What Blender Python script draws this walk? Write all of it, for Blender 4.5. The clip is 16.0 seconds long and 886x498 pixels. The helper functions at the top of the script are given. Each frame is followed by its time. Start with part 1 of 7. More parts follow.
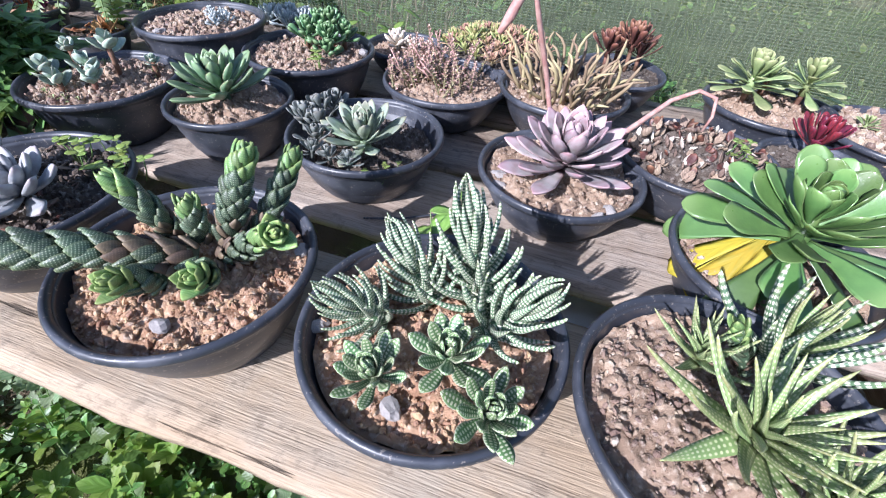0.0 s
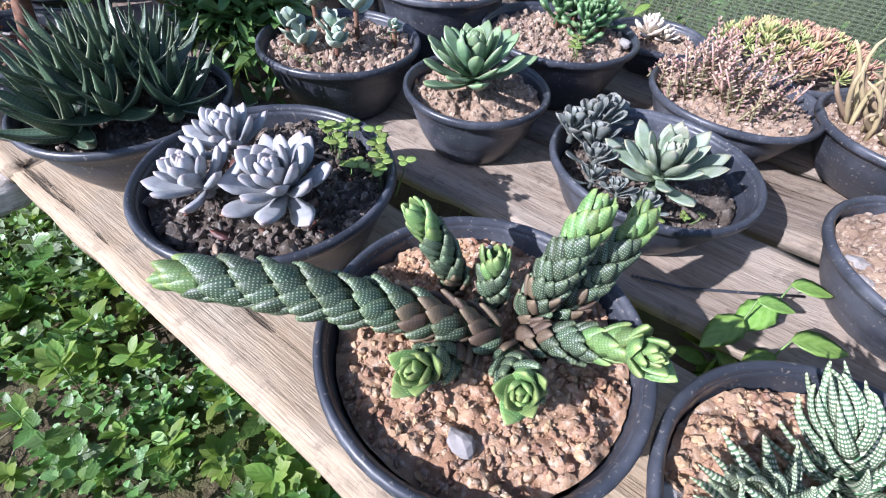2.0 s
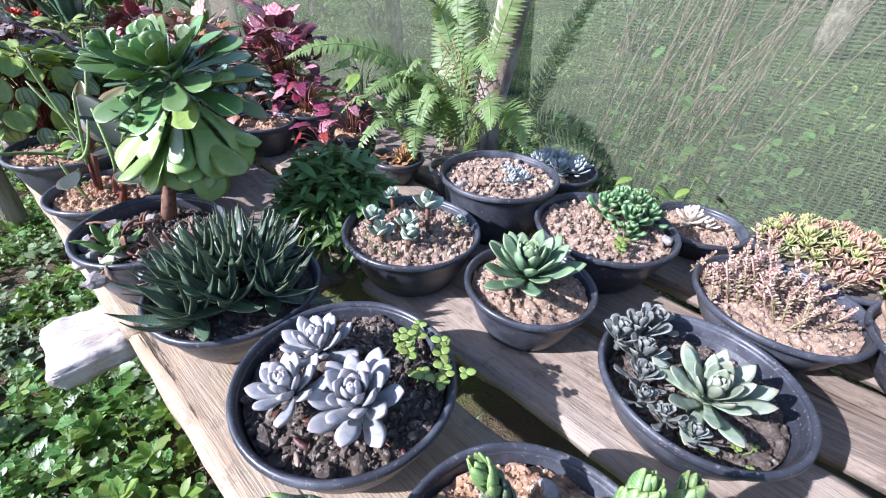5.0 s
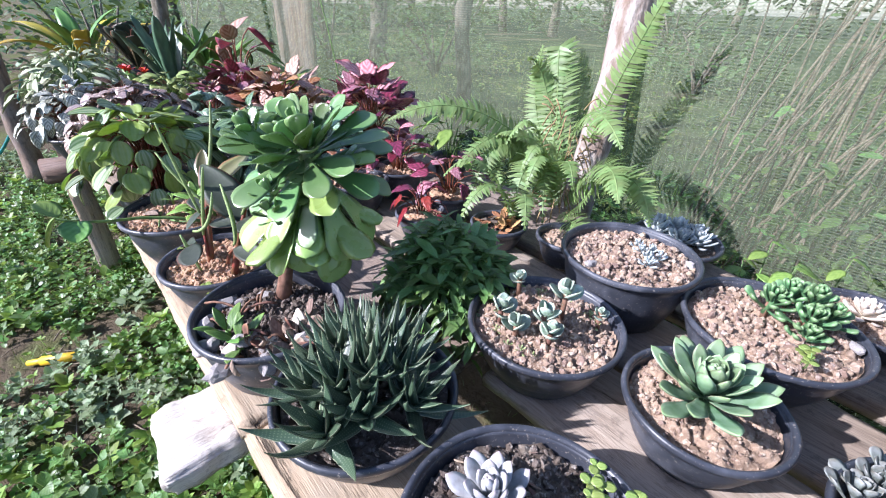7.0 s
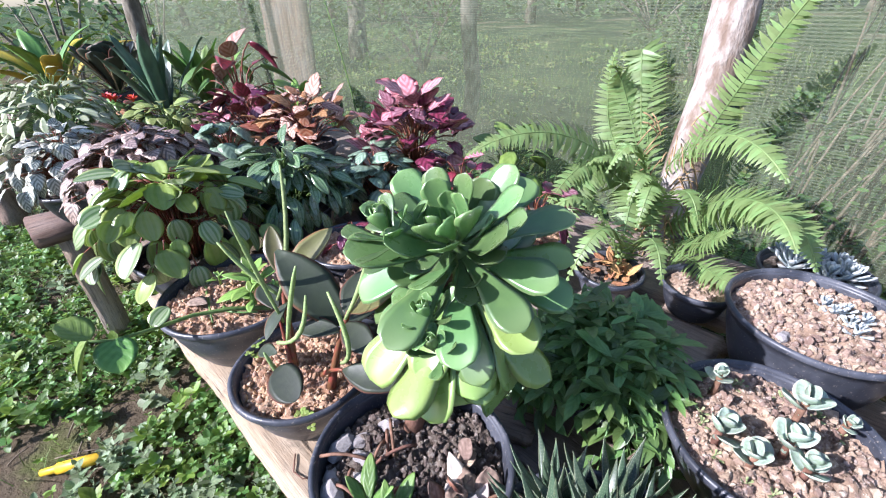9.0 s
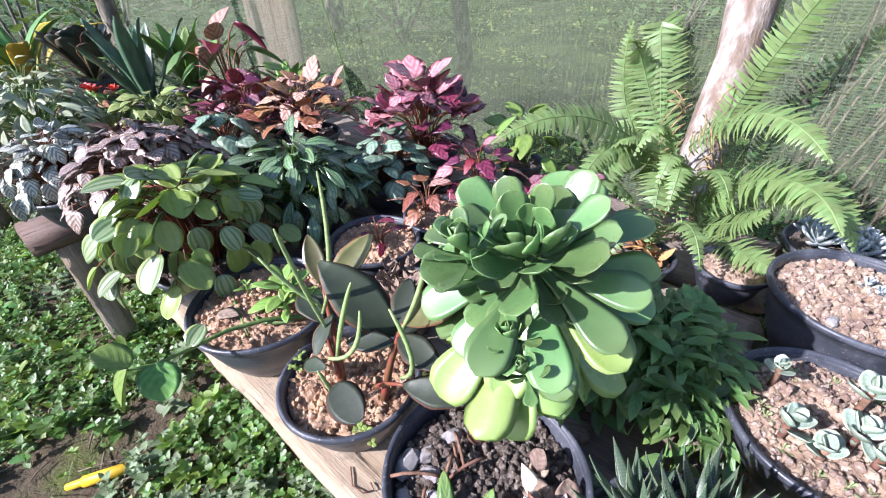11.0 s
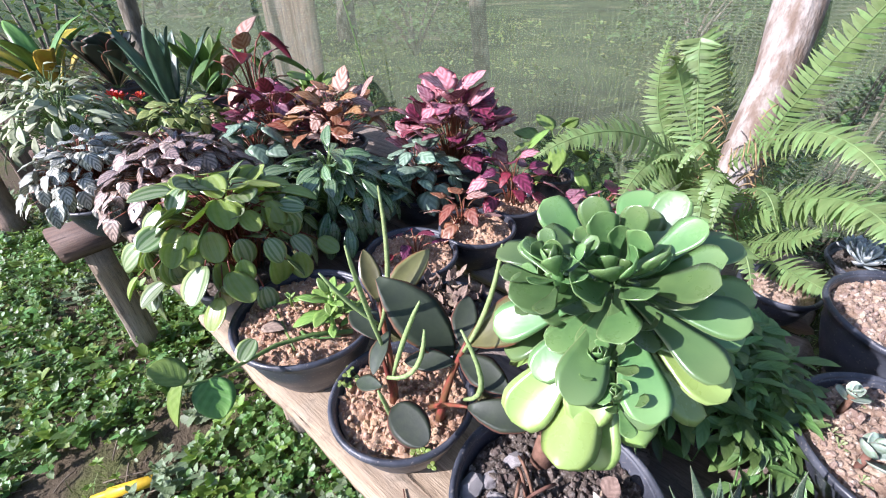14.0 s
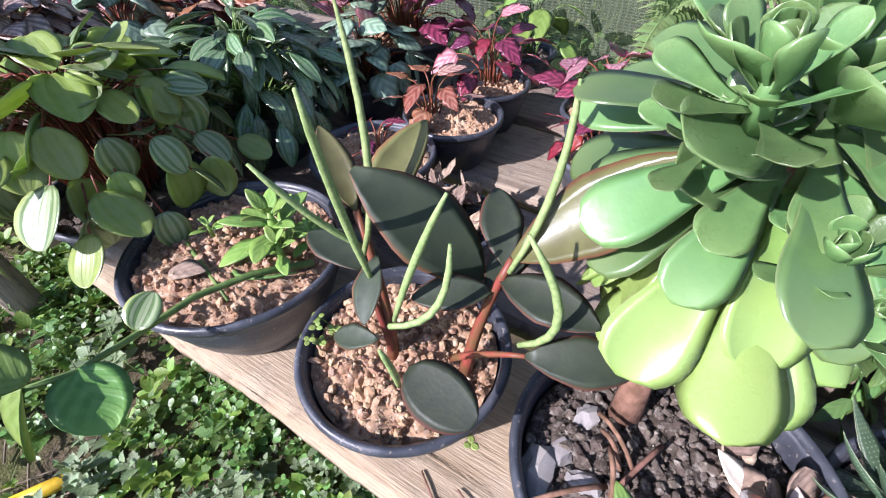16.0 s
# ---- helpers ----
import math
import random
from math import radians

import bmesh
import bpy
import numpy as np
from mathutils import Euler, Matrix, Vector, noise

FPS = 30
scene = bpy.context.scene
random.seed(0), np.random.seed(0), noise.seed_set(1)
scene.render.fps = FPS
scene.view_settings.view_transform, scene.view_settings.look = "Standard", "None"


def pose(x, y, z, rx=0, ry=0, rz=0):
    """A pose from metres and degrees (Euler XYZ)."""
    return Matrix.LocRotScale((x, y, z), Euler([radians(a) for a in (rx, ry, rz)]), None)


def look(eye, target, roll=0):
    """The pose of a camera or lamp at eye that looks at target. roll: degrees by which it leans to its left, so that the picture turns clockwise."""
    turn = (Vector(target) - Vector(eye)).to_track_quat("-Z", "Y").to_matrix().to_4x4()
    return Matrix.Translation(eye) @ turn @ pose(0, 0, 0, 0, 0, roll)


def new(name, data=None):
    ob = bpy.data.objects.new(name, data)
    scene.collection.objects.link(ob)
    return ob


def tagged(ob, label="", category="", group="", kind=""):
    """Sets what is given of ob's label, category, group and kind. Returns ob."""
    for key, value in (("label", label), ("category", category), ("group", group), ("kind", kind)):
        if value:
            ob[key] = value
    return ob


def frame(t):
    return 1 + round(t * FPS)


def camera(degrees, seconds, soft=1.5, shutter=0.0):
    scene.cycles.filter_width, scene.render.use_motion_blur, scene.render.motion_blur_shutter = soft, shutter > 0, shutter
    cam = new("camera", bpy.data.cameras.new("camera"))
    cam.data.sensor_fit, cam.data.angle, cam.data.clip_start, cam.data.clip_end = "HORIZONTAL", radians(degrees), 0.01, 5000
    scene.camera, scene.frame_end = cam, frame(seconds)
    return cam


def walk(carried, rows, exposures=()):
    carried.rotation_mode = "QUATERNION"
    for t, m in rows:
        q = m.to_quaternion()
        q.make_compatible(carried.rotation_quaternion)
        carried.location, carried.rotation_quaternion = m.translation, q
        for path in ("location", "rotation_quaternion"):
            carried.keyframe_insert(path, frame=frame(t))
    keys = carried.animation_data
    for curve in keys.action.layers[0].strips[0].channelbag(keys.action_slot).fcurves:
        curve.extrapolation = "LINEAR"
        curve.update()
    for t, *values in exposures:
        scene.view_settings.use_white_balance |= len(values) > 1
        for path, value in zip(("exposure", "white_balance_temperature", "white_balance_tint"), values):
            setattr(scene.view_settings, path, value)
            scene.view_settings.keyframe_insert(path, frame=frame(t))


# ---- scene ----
cam = camera(92.4, 16.0, soft=1.15)
METRES, EYE, TILT, LEAN, TURN = 2.0, 1.06, -43.03, -2.85, 18.6
ROWS = [
    (0.0, 0.0, 0.0, 0.0, 0.0, 0.0, -0.0),
    (0.5, -0.0372, -0.0241, 0.0125, 3.35, 2.67, -4.4),
    (1.0, -0.0981, 0.0009, 0.0242, 7.27, 2.66, -8.22),
    (1.5, -0.1435, 0.064, 0.0491, 10.41, -0.65, -10.82),
    (2.0, -0.1526, 0.0757, 0.0467, 12.76, -4.96, -12.21),
    (2.5, -0.149, 0.0636, 0.0457, 12.91, -5.65, -12.07),
    (3.0, -0.1485, 0.051, 0.0569, 13.63, -5.11, -12.69),
    (3.5, -0.1439, 0.0503, 0.0641, 13.8, -3.56, -12.46),
    (4.0, -0.1399, 0.051, 0.0732, 13.89, -1.86, -12.43),
    (4.5, -0.1442, 0.0469, 0.0939, 15.3, 3.18, -12.71),
    (5.0, -0.1739, 0.0294, 0.1183, 18.24, 7.59, -16.25),
    (7.5, -0.3587, 0.021, 0.171, 23.47, 10.42, -19.12),
    (8.0, -0.4319, 0.0095, 0.193, 22.36, 10.64, -16.47),
    (8.5, -0.4746, 0.0067, 0.1945, 21.98, 10.28, -15.19),
    (9.0, -0.5087, 0.044, 0.2151, 21.96, 9.72, -14.36),
    (11.5, -0.5788, 0.0299, 0.2333, 20.28, 6.25, -11.24),
    (12.0, -0.5895, 0.0307, 0.236, 20.6, 6.46, -11.68),
    (12.5, -0.5964, 0.0291, 0.2352, 20.84, 6.62, -11.92),
    (13.0, -0.5994, 0.0288, 0.238, 21.08, 6.97, -12.05),
    (13.5, -0.604, 0.0239, 0.2348, 21.18, 7.51, -12.24),
    (14.0, -0.6219, 0.0207, 0.2287, 20.63, 7.6, -12.32),
    (14.5, -0.6512, 0.0146, 0.2257, 19.13, 7.85, -10.93),
    (15.0, -0.6719, 0.0382, 0.2101, 18.23, 5.76, -9.82),
    (15.5, -0.701, 0.11, 0.2124, 14.75, 1.16, -6.6),
    (16.0, -0.7105, 0.1395, 0.2092, 12.47, -1.24, -6.58),
]
walk(cam, [(t, pose(0, 0, EYE, TILT, LEAN, TURN) @ pose(METRES * x, METRES * y, METRES * z, 90 + pitch, roll, yaw)) for t, x, y, z, yaw, pitch, roll in ROWS],
     exposures=((0.0, 0.91, 5400, 18), (3.0, 1.0, 5400, 18), (5.0, 1.14, 5400, 20), (7.5, 1.2, 5500, 20), (13.0, 1.13, 5600, 21), (16.0, 0.99, 5650, 22)))

# ---- light ----
SUN_FROM = Vector((-0.096, -0.20, 0.145)).normalized()
world = bpy.data.worlds.new("sky")
scene.world = world
world.use_nodes = True
sky = world.node_tree.nodes.new("ShaderNodeTexSky")
sky.sky_type, sky.sun_disc = "NISHITA", False
sky.sun_elevation = math.asin(SUN_FROM.z)
sky.sun_rotation = math.atan2(SUN_FROM.x, SUN_FROM.y)
backing = world.node_tree.nodes["Background"]
backing.inputs["Strength"].default_value = 0.102
world.node_tree.links.new(sky.outputs[0], backing.inputs["Color"])
sun_data = bpy.data.lights.new("sun", "SUN")
sun_data.energy, sun_data.angle, sun_data.color = 5.0, radians(0.6), (1.0, 0.94, 0.86)
sun = new("sun", sun_data)
sun.matrix_world = look(SUN_FROM * 20, (0, 0, 0))


# ---- materials ----
class Nodes:
    """Short hand for building one node material."""

    def __init__(self, name):
        self.mat = bpy.data.materials.new(name)
        self.mat.use_nodes = True
        self.tree = self.mat.node_tree
        self.bsdf = self.tree.nodes["Principled BSDF"]
        self.out = self.tree.nodes["Material Output"]

    def link(self, a, b):
        if isinstance(a, (int, float)):
            b.default_value = a
        elif isinstance(a, tuple):
            b.default_value = (*a, 1.0)[:4] if len(b.default_value) == 4 else a
        else:
            self.tree.links.new(a, b)

    def add(self, kind):
        return self.tree.nodes.new(kind)

    def math(self, op, a, b=0.0, c=0.0):
        n = self.add("ShaderNodeMath")
        n.operation = op
        for i, v in enumerate((a, b, c)):
            self.link(v, n.inputs[i])
        return n.outputs[0]

    def mix(self, f, a, b, how="MIX"):
        n = self.add("ShaderNodeMix")
        n.data_type, n.blend_type = "RGBA", how
        self.link(f, n.inputs[0])
        self.link(a, n.inputs[6])
        self.link(b, n.inputs[7])
        return n.outputs[2]

    def step(self, v, lo, hi):
        n = self.add("ShaderNodeMapRange")
        n.interpolation_type = "SMOOTHSTEP"
        self.link(v, n.inputs[0])
        n.inputs[1].default_value, n.inputs[2].default_value = lo, hi
        return n.outputs[0]

    def noise(self, scale, detail=3.0, where=None, rough=0.55):
        n = self.add("ShaderNodeTexNoise")
        n.inputs["Scale"].default_value, n.inputs["Detail"].default_value = scale, detail
        n.inputs["Roughness"].default_value = rough
        if where is not None:
            self.link(where, n.inputs["Vector"])
        return n.outputs["Fac"]

    def object_place(self, stretch=None):
        n = self.add("ShaderNodeTexCoord")
        if stretch is None:
            return n.outputs["Object"]
        m = self.add("ShaderNodeMapping")
        m.inputs["Scale"].default_value = stretch
        self.link(n.outputs["Object"], m.inputs["Vector"])
        return m.outputs[0]

    def world_place(self):
        return self.add("ShaderNodeNewGeometry").outputs["Position"]

    def uv(self):
        n = self.add("ShaderNodeUVMap")
        s = self.add("ShaderNodeSeparateXYZ")
        self.link(n.outputs[0], s.inputs[0])
        return s.outputs[0], s.outputs[1]

    def chance(self, island=False):
        if island:
            return self.add("ShaderNodeNewGeometry").outputs["Random Per Island"]
        return self.add("ShaderNodeObjectInfo").outputs["Random"]

    def bump(self, height, strength, distance=0.002):
        n = self.add("ShaderNodeBump")
        n.inputs["Strength"].default_value, n.inputs["Distance"].default_value = strength, distance
        self.link(height, n.inputs["Height"])
        self.link(n.outputs[0], self.bsdf.inputs["Normal"])

    def vary(self, colour, rand, hue=0.02, value=0.5):
        n = self.add("ShaderNodeHueSaturation")
        self.link(colour, n.inputs["Color"])
        self.link(self.math("MULTIPLY_ADD", rand, hue, 0.5 - hue / 2), n.inputs["Hue"])
        self.link(self.math("MULTIPLY_ADD", rand, value, 1.0 - value / 2), n.inputs["Value"])
        return n.outputs[0]

    def finish(self, colour, rough=0.5, spec=0.5):
        self.link(colour, self.bsdf.inputs["Base Color"])
        self.link(rough, self.bsdf.inputs["Roughness"])
        self.bsdf.inputs["Specular IOR Level"].default_value = spec
        return self.mat


def tone(c):
    """Plant colours, a little warmed."""
    if c is None:
        return None
    grey = 0.3 * c[0] + 0.6 * c[1] + 0.1 * c[2]
    return (lerp(c[0], grey, 0.02) * 1.14, lerp(c[1], grey, 0.02), lerp(c[2], grey, 0.02) * 0.86)


def lerp(a, b, f):
    return a + (b - a) * f


def leaf_material(name, base, dark=None, tip=None, tip_from=0.75, edge=None, edge_from=0.8, rough=0.4, thin=0.0, veins=None, vein_colour=None,
                  vein_strength=0.6, band_colour=None, pearls=None, island=False, hue=0.03, value=0.5, spec=0.5, bloom=0.0):
    """A leaf's skin from its own length and width: tip, margin, veins, rows of raised pearls."""
    base, dark, tip, edge, vein_colour, band_colour = (tone(c) for c in (base, dark or tuple(c * 0.62 for c in base), tip, edge, vein_colour, band_colour))
    n = Nodes(name)
    u, v = n.uv()
    across = n.math("ABSOLUTE", n.math("MULTIPLY_ADD", u, 2.0, -1.0))
    place = n.object_place()
    fine = 6.0 if island else 1.0
    mottling = n.noise(6.0 * fine, 4.0, place)
    colour = n.mix(n.step(mottling, 0.3, 0.72), base, dark)
    height = n.noise(24.0 * fine, 3.0, place)
    if veins:
        count, slant = veins
        ridge = n.math("SINE", n.math("MULTIPLY", n.math("MULTIPLY_ADD", across, -slant, v) if slant else across, count * 6.2832))
        ridge = n.step(ridge, -0.5, 0.6)
        colour = n.mix(n.math("MULTIPLY", ridge, vein_strength), colour, vein_colour)
        height = n.math("MULTIPLY_ADD", ridge, 1.6, height)
    if tip:
        colour = n.mix(n.step(n.math("MULTIPLY_ADD", mottling, 0.15, v), tip_from, min(tip_from + 0.35, 1.1)), colour, tip)
    if edge:
        colour = n.mix(n.step(across, edge_from, 1.0), colour, edge)
    if pearls:
        wide, long, sparse = pearls
        rows = n.math("ABSOLUTE", n.math("SINE", n.math("MULTIPLY", v, long * 3.1416)))
        beads = n.math("ABSOLUTE", n.math("SINE", n.math("MULTIPLY_ADD", u, wide * 3.1416, n.math("MULTIPLY", mottling, 1.5))))
        bead = n.step(n.math("MULTIPLY", rows, n.math("MULTIPLY_ADD", beads, 0.75, 0.25)), sparse, min(sparse + 0.28, 0.98))
        colour = n.mix(n.math("MULTIPLY", bead, 0.85), colour, band_colour)
        height = n.math("MULTIPLY_ADD", bead, 4.0, height)
    if bloom:
        colour = n.mix(n.math("MULTIPLY", n.step(n.noise(4.0, 3.0, place), 0.35, 0.7), bloom), colour, (0.55, 0.6, 0.62))
    colour = n.vary(colour, n.chance(island), hue, value)
    n.bump(height, 0.2, 0.0012)
    mat = n.finish(colour, n.math("MULTIPLY_ADD", mottling, 0.25, rough - 0.1), spec)
    if thin:
        t = n.add("ShaderNodeBsdfTranslucent")
        n.link(n.mix(0.35, colour, (0.45, 0.6, 0.08)), t.inputs["Color"])
        m = n.add("ShaderNodeMixShader")
        m.inputs[0].default_value = thin
        n.link(n.bsdf.outputs[0], m.inputs[1])
        n.link(t.outputs[0], m.inputs[2])
        n.link(m.outputs[0], n.out.inputs[0])
    return mat


def pot_material():
    n = Nodes("black_plastic")
    w = n.world_place()
    dust = n.step(n.noise(9.0, 5.0, w, 0.65), 0.42, 0.75)
    specks = n.step(n.noise(190.0, 3.0, w), 0.62, 0.68)
    scratches = n.step(n.noise(60.0, 4.0, n.object_place((0.4, 0.4, 9.0))), 0.6, 0.8)
    colour = n.mix(n.math("MULTIPLY", dust, 0.55), (0.034, 0.037, 0.047), (0.14, 0.147, 0.175))
    colour = n.mix(n.math("MULTIPLY", specks, 0.5), colour, (0.3, 0.26, 0.22))
    colour = n.mix(n.math("MULTIPLY", scratches, 0.25), colour, (0.16, 0.16, 0.18))
    n.bump(n.noise(45.0, 4.0, w), 0.12, 0.003)
    return n.finish(colour, n.math("MULTIPLY_ADD", dust, 0.3, 0.34), 0.5)


def soil_material(name, a, b, c, island=False):
    n = Nodes(name)
    w = n.world_place()
    colour = n.mix(n.step(n.noise(22.0, 5.0, w), 0.35, 0.65), a, b)
    colour = n.mix(n.step(n.noise(120.0, 4.0, w), 0.5, 0.7), colour, c)
    if island:
        colour = n.vary(colour, n.chance(True), 0.03, 0.55)
    n.bump(n.noise(260.0, 6.0, w, 0.7), 0.8, 0.004)
    return n.finish(colour, 0.95, 0.15)


def wood_material(name, light, dark, grey, along="x", moss=0.0, crack_depth=0.8):
    n = Nodes(name)
    s = {"x": (2.2, 46.0, 46.0), "y": (46.0, 2.2, 46.0), "z": (46.0, 46.0, 2.2)}[along]
    fine = {"x": (12.0, 420.0, 420.0), "y": (420.0, 12.0, 420.0), "z": (420.0, 420.0, 12.0)}[along]
    grain = n.noise(1.0, 6.0, n.object_place(s), 0.65)
    fibre = n.noise(1.0, 4.0, n.object_place(fine), 0.6)
    patch = n.noise(6.5, 6.0, n.object_place(), 0.7)
    colour = n.mix(n.step(grain, 0.30, 0.62), dark, light)
    colour = n.mix(n.math("MULTIPLY", n.step(patch, 0.42, 0.68), 0.75), colour, grey)
    colour = n.mix(n.math("MULTIPLY", n.step(fibre, 0.48, 0.66), 0.42), colour, tuple(x * 0.35 for x in dark))
    cracks = n.math("SUBTRACT", 1.0, n.step(grain, 0.30, 0.36))
    colour = n.mix(n.math("MULTIPLY", cracks, 0.8), colour, (0.03, 0.022, 0.016))
    colour = n.mix(n.math("MULTIPLY", n.step(n.noise(26.0, 6.0, n.object_place(), 0.7), 0.54, 0.66), 0.5), colour, tuple(x * 0.5 for x in dark))
    if moss:
        colour = n.mix(n.math("MULTIPLY", n.step(n.noise(9.0, 5.0, n.object_place()), 0.55, 0.7), moss), colour, (0.07, 0.1, 0.05))
    colour = n.vary(colour, n.chance(), 0.02, 0.3)
    n.bump(n.math("MULTIPLY_ADD", cracks, -2.0, n.math("ADD", n.math("MULTIPLY", fibre, 0.5), grain)), crack_depth, 0.004)
    return n.finish(colour, 0.85, 0.25)


def bark_material(name, pale, dark):
    n = Nodes(name)
    flake = n.noise(16.0, 6.0, n.object_place((1.0, 1.0, 0.35)), 0.65)
    fine = n.noise(90.0, 4.0, n.object_place((1.0, 1.0, 0.5)))
    colour = n.mix(n.step(flake, 0.4, 0.62), dark, pale)
    colour = n.mix(n.math("MULTIPLY", n.step(fine, 0.5, 0.75), 0.5), colour, tuple(x * 0.5 for x in dark))
    n.bump(n.math("ADD", flake, n.math("MULTIPLY", fine, 0.4)), 0.9, 0.012)
    return n.finish(colour, 0.9, 0.2)


def net_material():
    """Woven shade cloth: thin dark green threads with gaps between them."""
    n = Nodes("shade_net")
    s = n.add("ShaderNodeSeparateXYZ")
    n.link(n.object_place(), s.inputs[0])
    wobble = n.math("MULTIPLY", n.noise(2.0, 3.0, n.object_place()), 9.0)
    rows = n.step(n.math("SINE", n.math("MULTIPLY_ADD", s.outputs[2], 6.2832 / 0.0095, wobble)), -0.35, 0.35)
    cols = n.step(n.math("SINE", n.math("MULTIPLY_ADD", s.outputs[0], 6.2832 / 0.02, wobble)), 0.25, 0.75)
    thread = n.math("MAXIMUM", n.math("MULTIPLY", rows, 0.62), n.math("MULTIPLY", cols, 0.5))
    cover = n.math("MULTIPLY_ADD", n.noise(1.4, 4.0, n.object_place()), 0.22, n.math("MULTIPLY_ADD", thread, 0.5, 0.06))
    colour = n.mix(n.noise(3.0, 4.0, n.object_place()), (0.12, 0.15, 0.085), (0.19, 0.20, 0.14))
    n.finish(colour, 0.6, 0.3)
    clear = n.add("ShaderNodeBsdfTransparent")
    m = n.add("ShaderNodeMixShader")
    n.link(cover, m.inputs[0])
    n.link(clear.outputs[0], m.inputs[1])
    n.link(n.bsdf.outputs[0], m.inputs[2])
    n.link(m.outputs[0], n.out.inputs[0])
    return n.mat


def ground_material():
    n = Nodes("earth_and_grass")
    w = n.world_place()
    colour = n.mix(n.step(n.noise(2.6, 6.0, w, 0.6), 0.45, 0.62), (0.115, 0.088, 0.056), (0.11, 0.12, 0.04))
    far = n.add("ShaderNodeSeparateXYZ")
    n.link(w, far.inputs[0])
    # Patches of shade on the slope are put into the lawn's two greens.
    lawn = n.mix(n.step(n.noise(1.1, 6.0, w, 0.65), 0.4, 0.65), (0.026, 0.048, 0.015), (0.07, 0.098, 0.034))
    lawn = n.mix(n.math("MULTIPLY", n.step(n.noise(0.5, 5.0, w), 0.55, 0.7), 0.7), lawn, (0.19, 0.165, 0.105))
    colour = n.mix(n.step(far.outputs[1], 1.3, 2.2), colour, lawn)
    n.bump(n.noise(30.0, 6.0, w, 0.7), 0.9, 0.03)
    return n.finish(colour, 0.95, 0.15)


def plain_material(name, a, b, scale=40.0, rough=0.7, spec=0.3, bump=0.3, thin=0.0):
    n = Nodes(name)
    f = n.noise(scale, 4.0, n.object_place())
    colour = n.vary(n.mix(n.step(f, 0.35, 0.65), a, b), n.chance(), 0.02, 0.25)
    n.bump(f, bump, 0.003)
    return n.finish(colour, rough, spec)


BLACK = pot_material()
SOIL_RED = soil_material("red_gritty_soil", (0.46, 0.30, 0.19), (0.32, 0.185, 0.11), (0.56, 0.42, 0.31))
CRUMB_RED = soil_material("red_soil_crumbs", (0.48, 0.31, 0.195), (0.34, 0.20, 0.12), (0.58, 0.45, 0.33), True)
SOIL_DARK = soil_material("dark_compost", (0.07, 0.054, 0.042), (0.12, 0.096, 0.078), (0.2, 0.175, 0.15))
CRUMB_DARK = soil_material("compost_flakes", (0.17, 0.135, 0.11), (0.08, 0.06, 0.048), (0.33, 0.29, 0.25), True)
SOIL_PALE = soil_material("pale_brown_soil", (0.35, 0.25, 0.175), (0.235, 0.16, 0.11), (0.46, 0.36, 0.275))
CRUMB_PALE = soil_material("pale_grit", (0.37, 0.27, 0.2), (0.25, 0.175, 0.13), (0.5, 0.42, 0.345), True)
WOOD_TAN = wood_material("tan_sawn_board", (0.40, 0.30, 0.21), (0.30, 0.213, 0.142), (0.355, 0.295, 0.23))
WOOD_GREY = wood_material("weathered_grey_board", (0.32, 0.25, 0.19), (0.185, 0.135, 0.1), (0.29, 0.25, 0.215), moss=0.1)
WOOD_MID = wood_material("bleached_grey_board", (0.42, 0.34, 0.265), (0.26, 0.195, 0.145), (0.38, 0.325, 0.275))
WOOD_DARK = wood_material("dark_old_beam", (0.17, 0.11, 0.08), (0.08, 0.05, 0.036), (0.16, 0.12, 0.10), "y", 0.1)
WOOD_PALE = wood_material("bleached_beam", (0.56, 0.50, 0.44), (0.36, 0.30, 0.25), (0.6, 0.55, 0.5), "y")
WOOD_LEG = wood_material("tan_sawn_leg", (0.40, 0.30, 0.21), (0.26, 0.19, 0.13), (0.36, 0.31, 0.26), "z")
WOOD_POST = wood_material("weathered_post", (0.30, 0.22, 0.16), (0.14, 0.10, 0.075), (0.28, 0.25, 0.22), "z", 0.2)
BARK = bark_material("pale_flaking_bark", (0.39, 0.345, 0.305), (0.2, 0.145, 0.11))
BARK_FAR = bark_material("grey_bark", (0.23, 0.205, 0.16), (0.10, 0.085, 0.06))
TWIG = plain_material("dry_twig", (0.26, 0.21, 0.15), (0.14, 0.11, 0.075), 30.0, 0.9)
NET = net_material()
GROUND = ground_material()
STONE = plain_material("pale_stone", (0.38, 0.35, 0.33), (0.24, 0.215, 0.2), 60.0, 0.9)
STEM_RED = plain_material("red_stem", (0.22, 0.05, 0.035), (0.14, 0.07, 0.03), 50.0, 0.45)
STEM_GREEN = plain_material("green_stem", (0.16, 0.25, 0.07), (0.09, 0.16, 0.04), 50.0, 0.45)
STEM_BROWN = plain_material("brown_stem", (0.24, 0.13, 0.09), (0.13, 0.07, 0.045), 60.0, 0.85, 0.2, 0.8)
YELLOW = plain_material("yellow_plastic", (0.75, 0.50, 0.02), (0.55, 0.36, 0.02), 40.0, 0.45)
TEAL = plain_material("teal_hose", (0.02, 0.22, 0.2), (0.03, 0.16, 0.15), 30.0, 0.4)

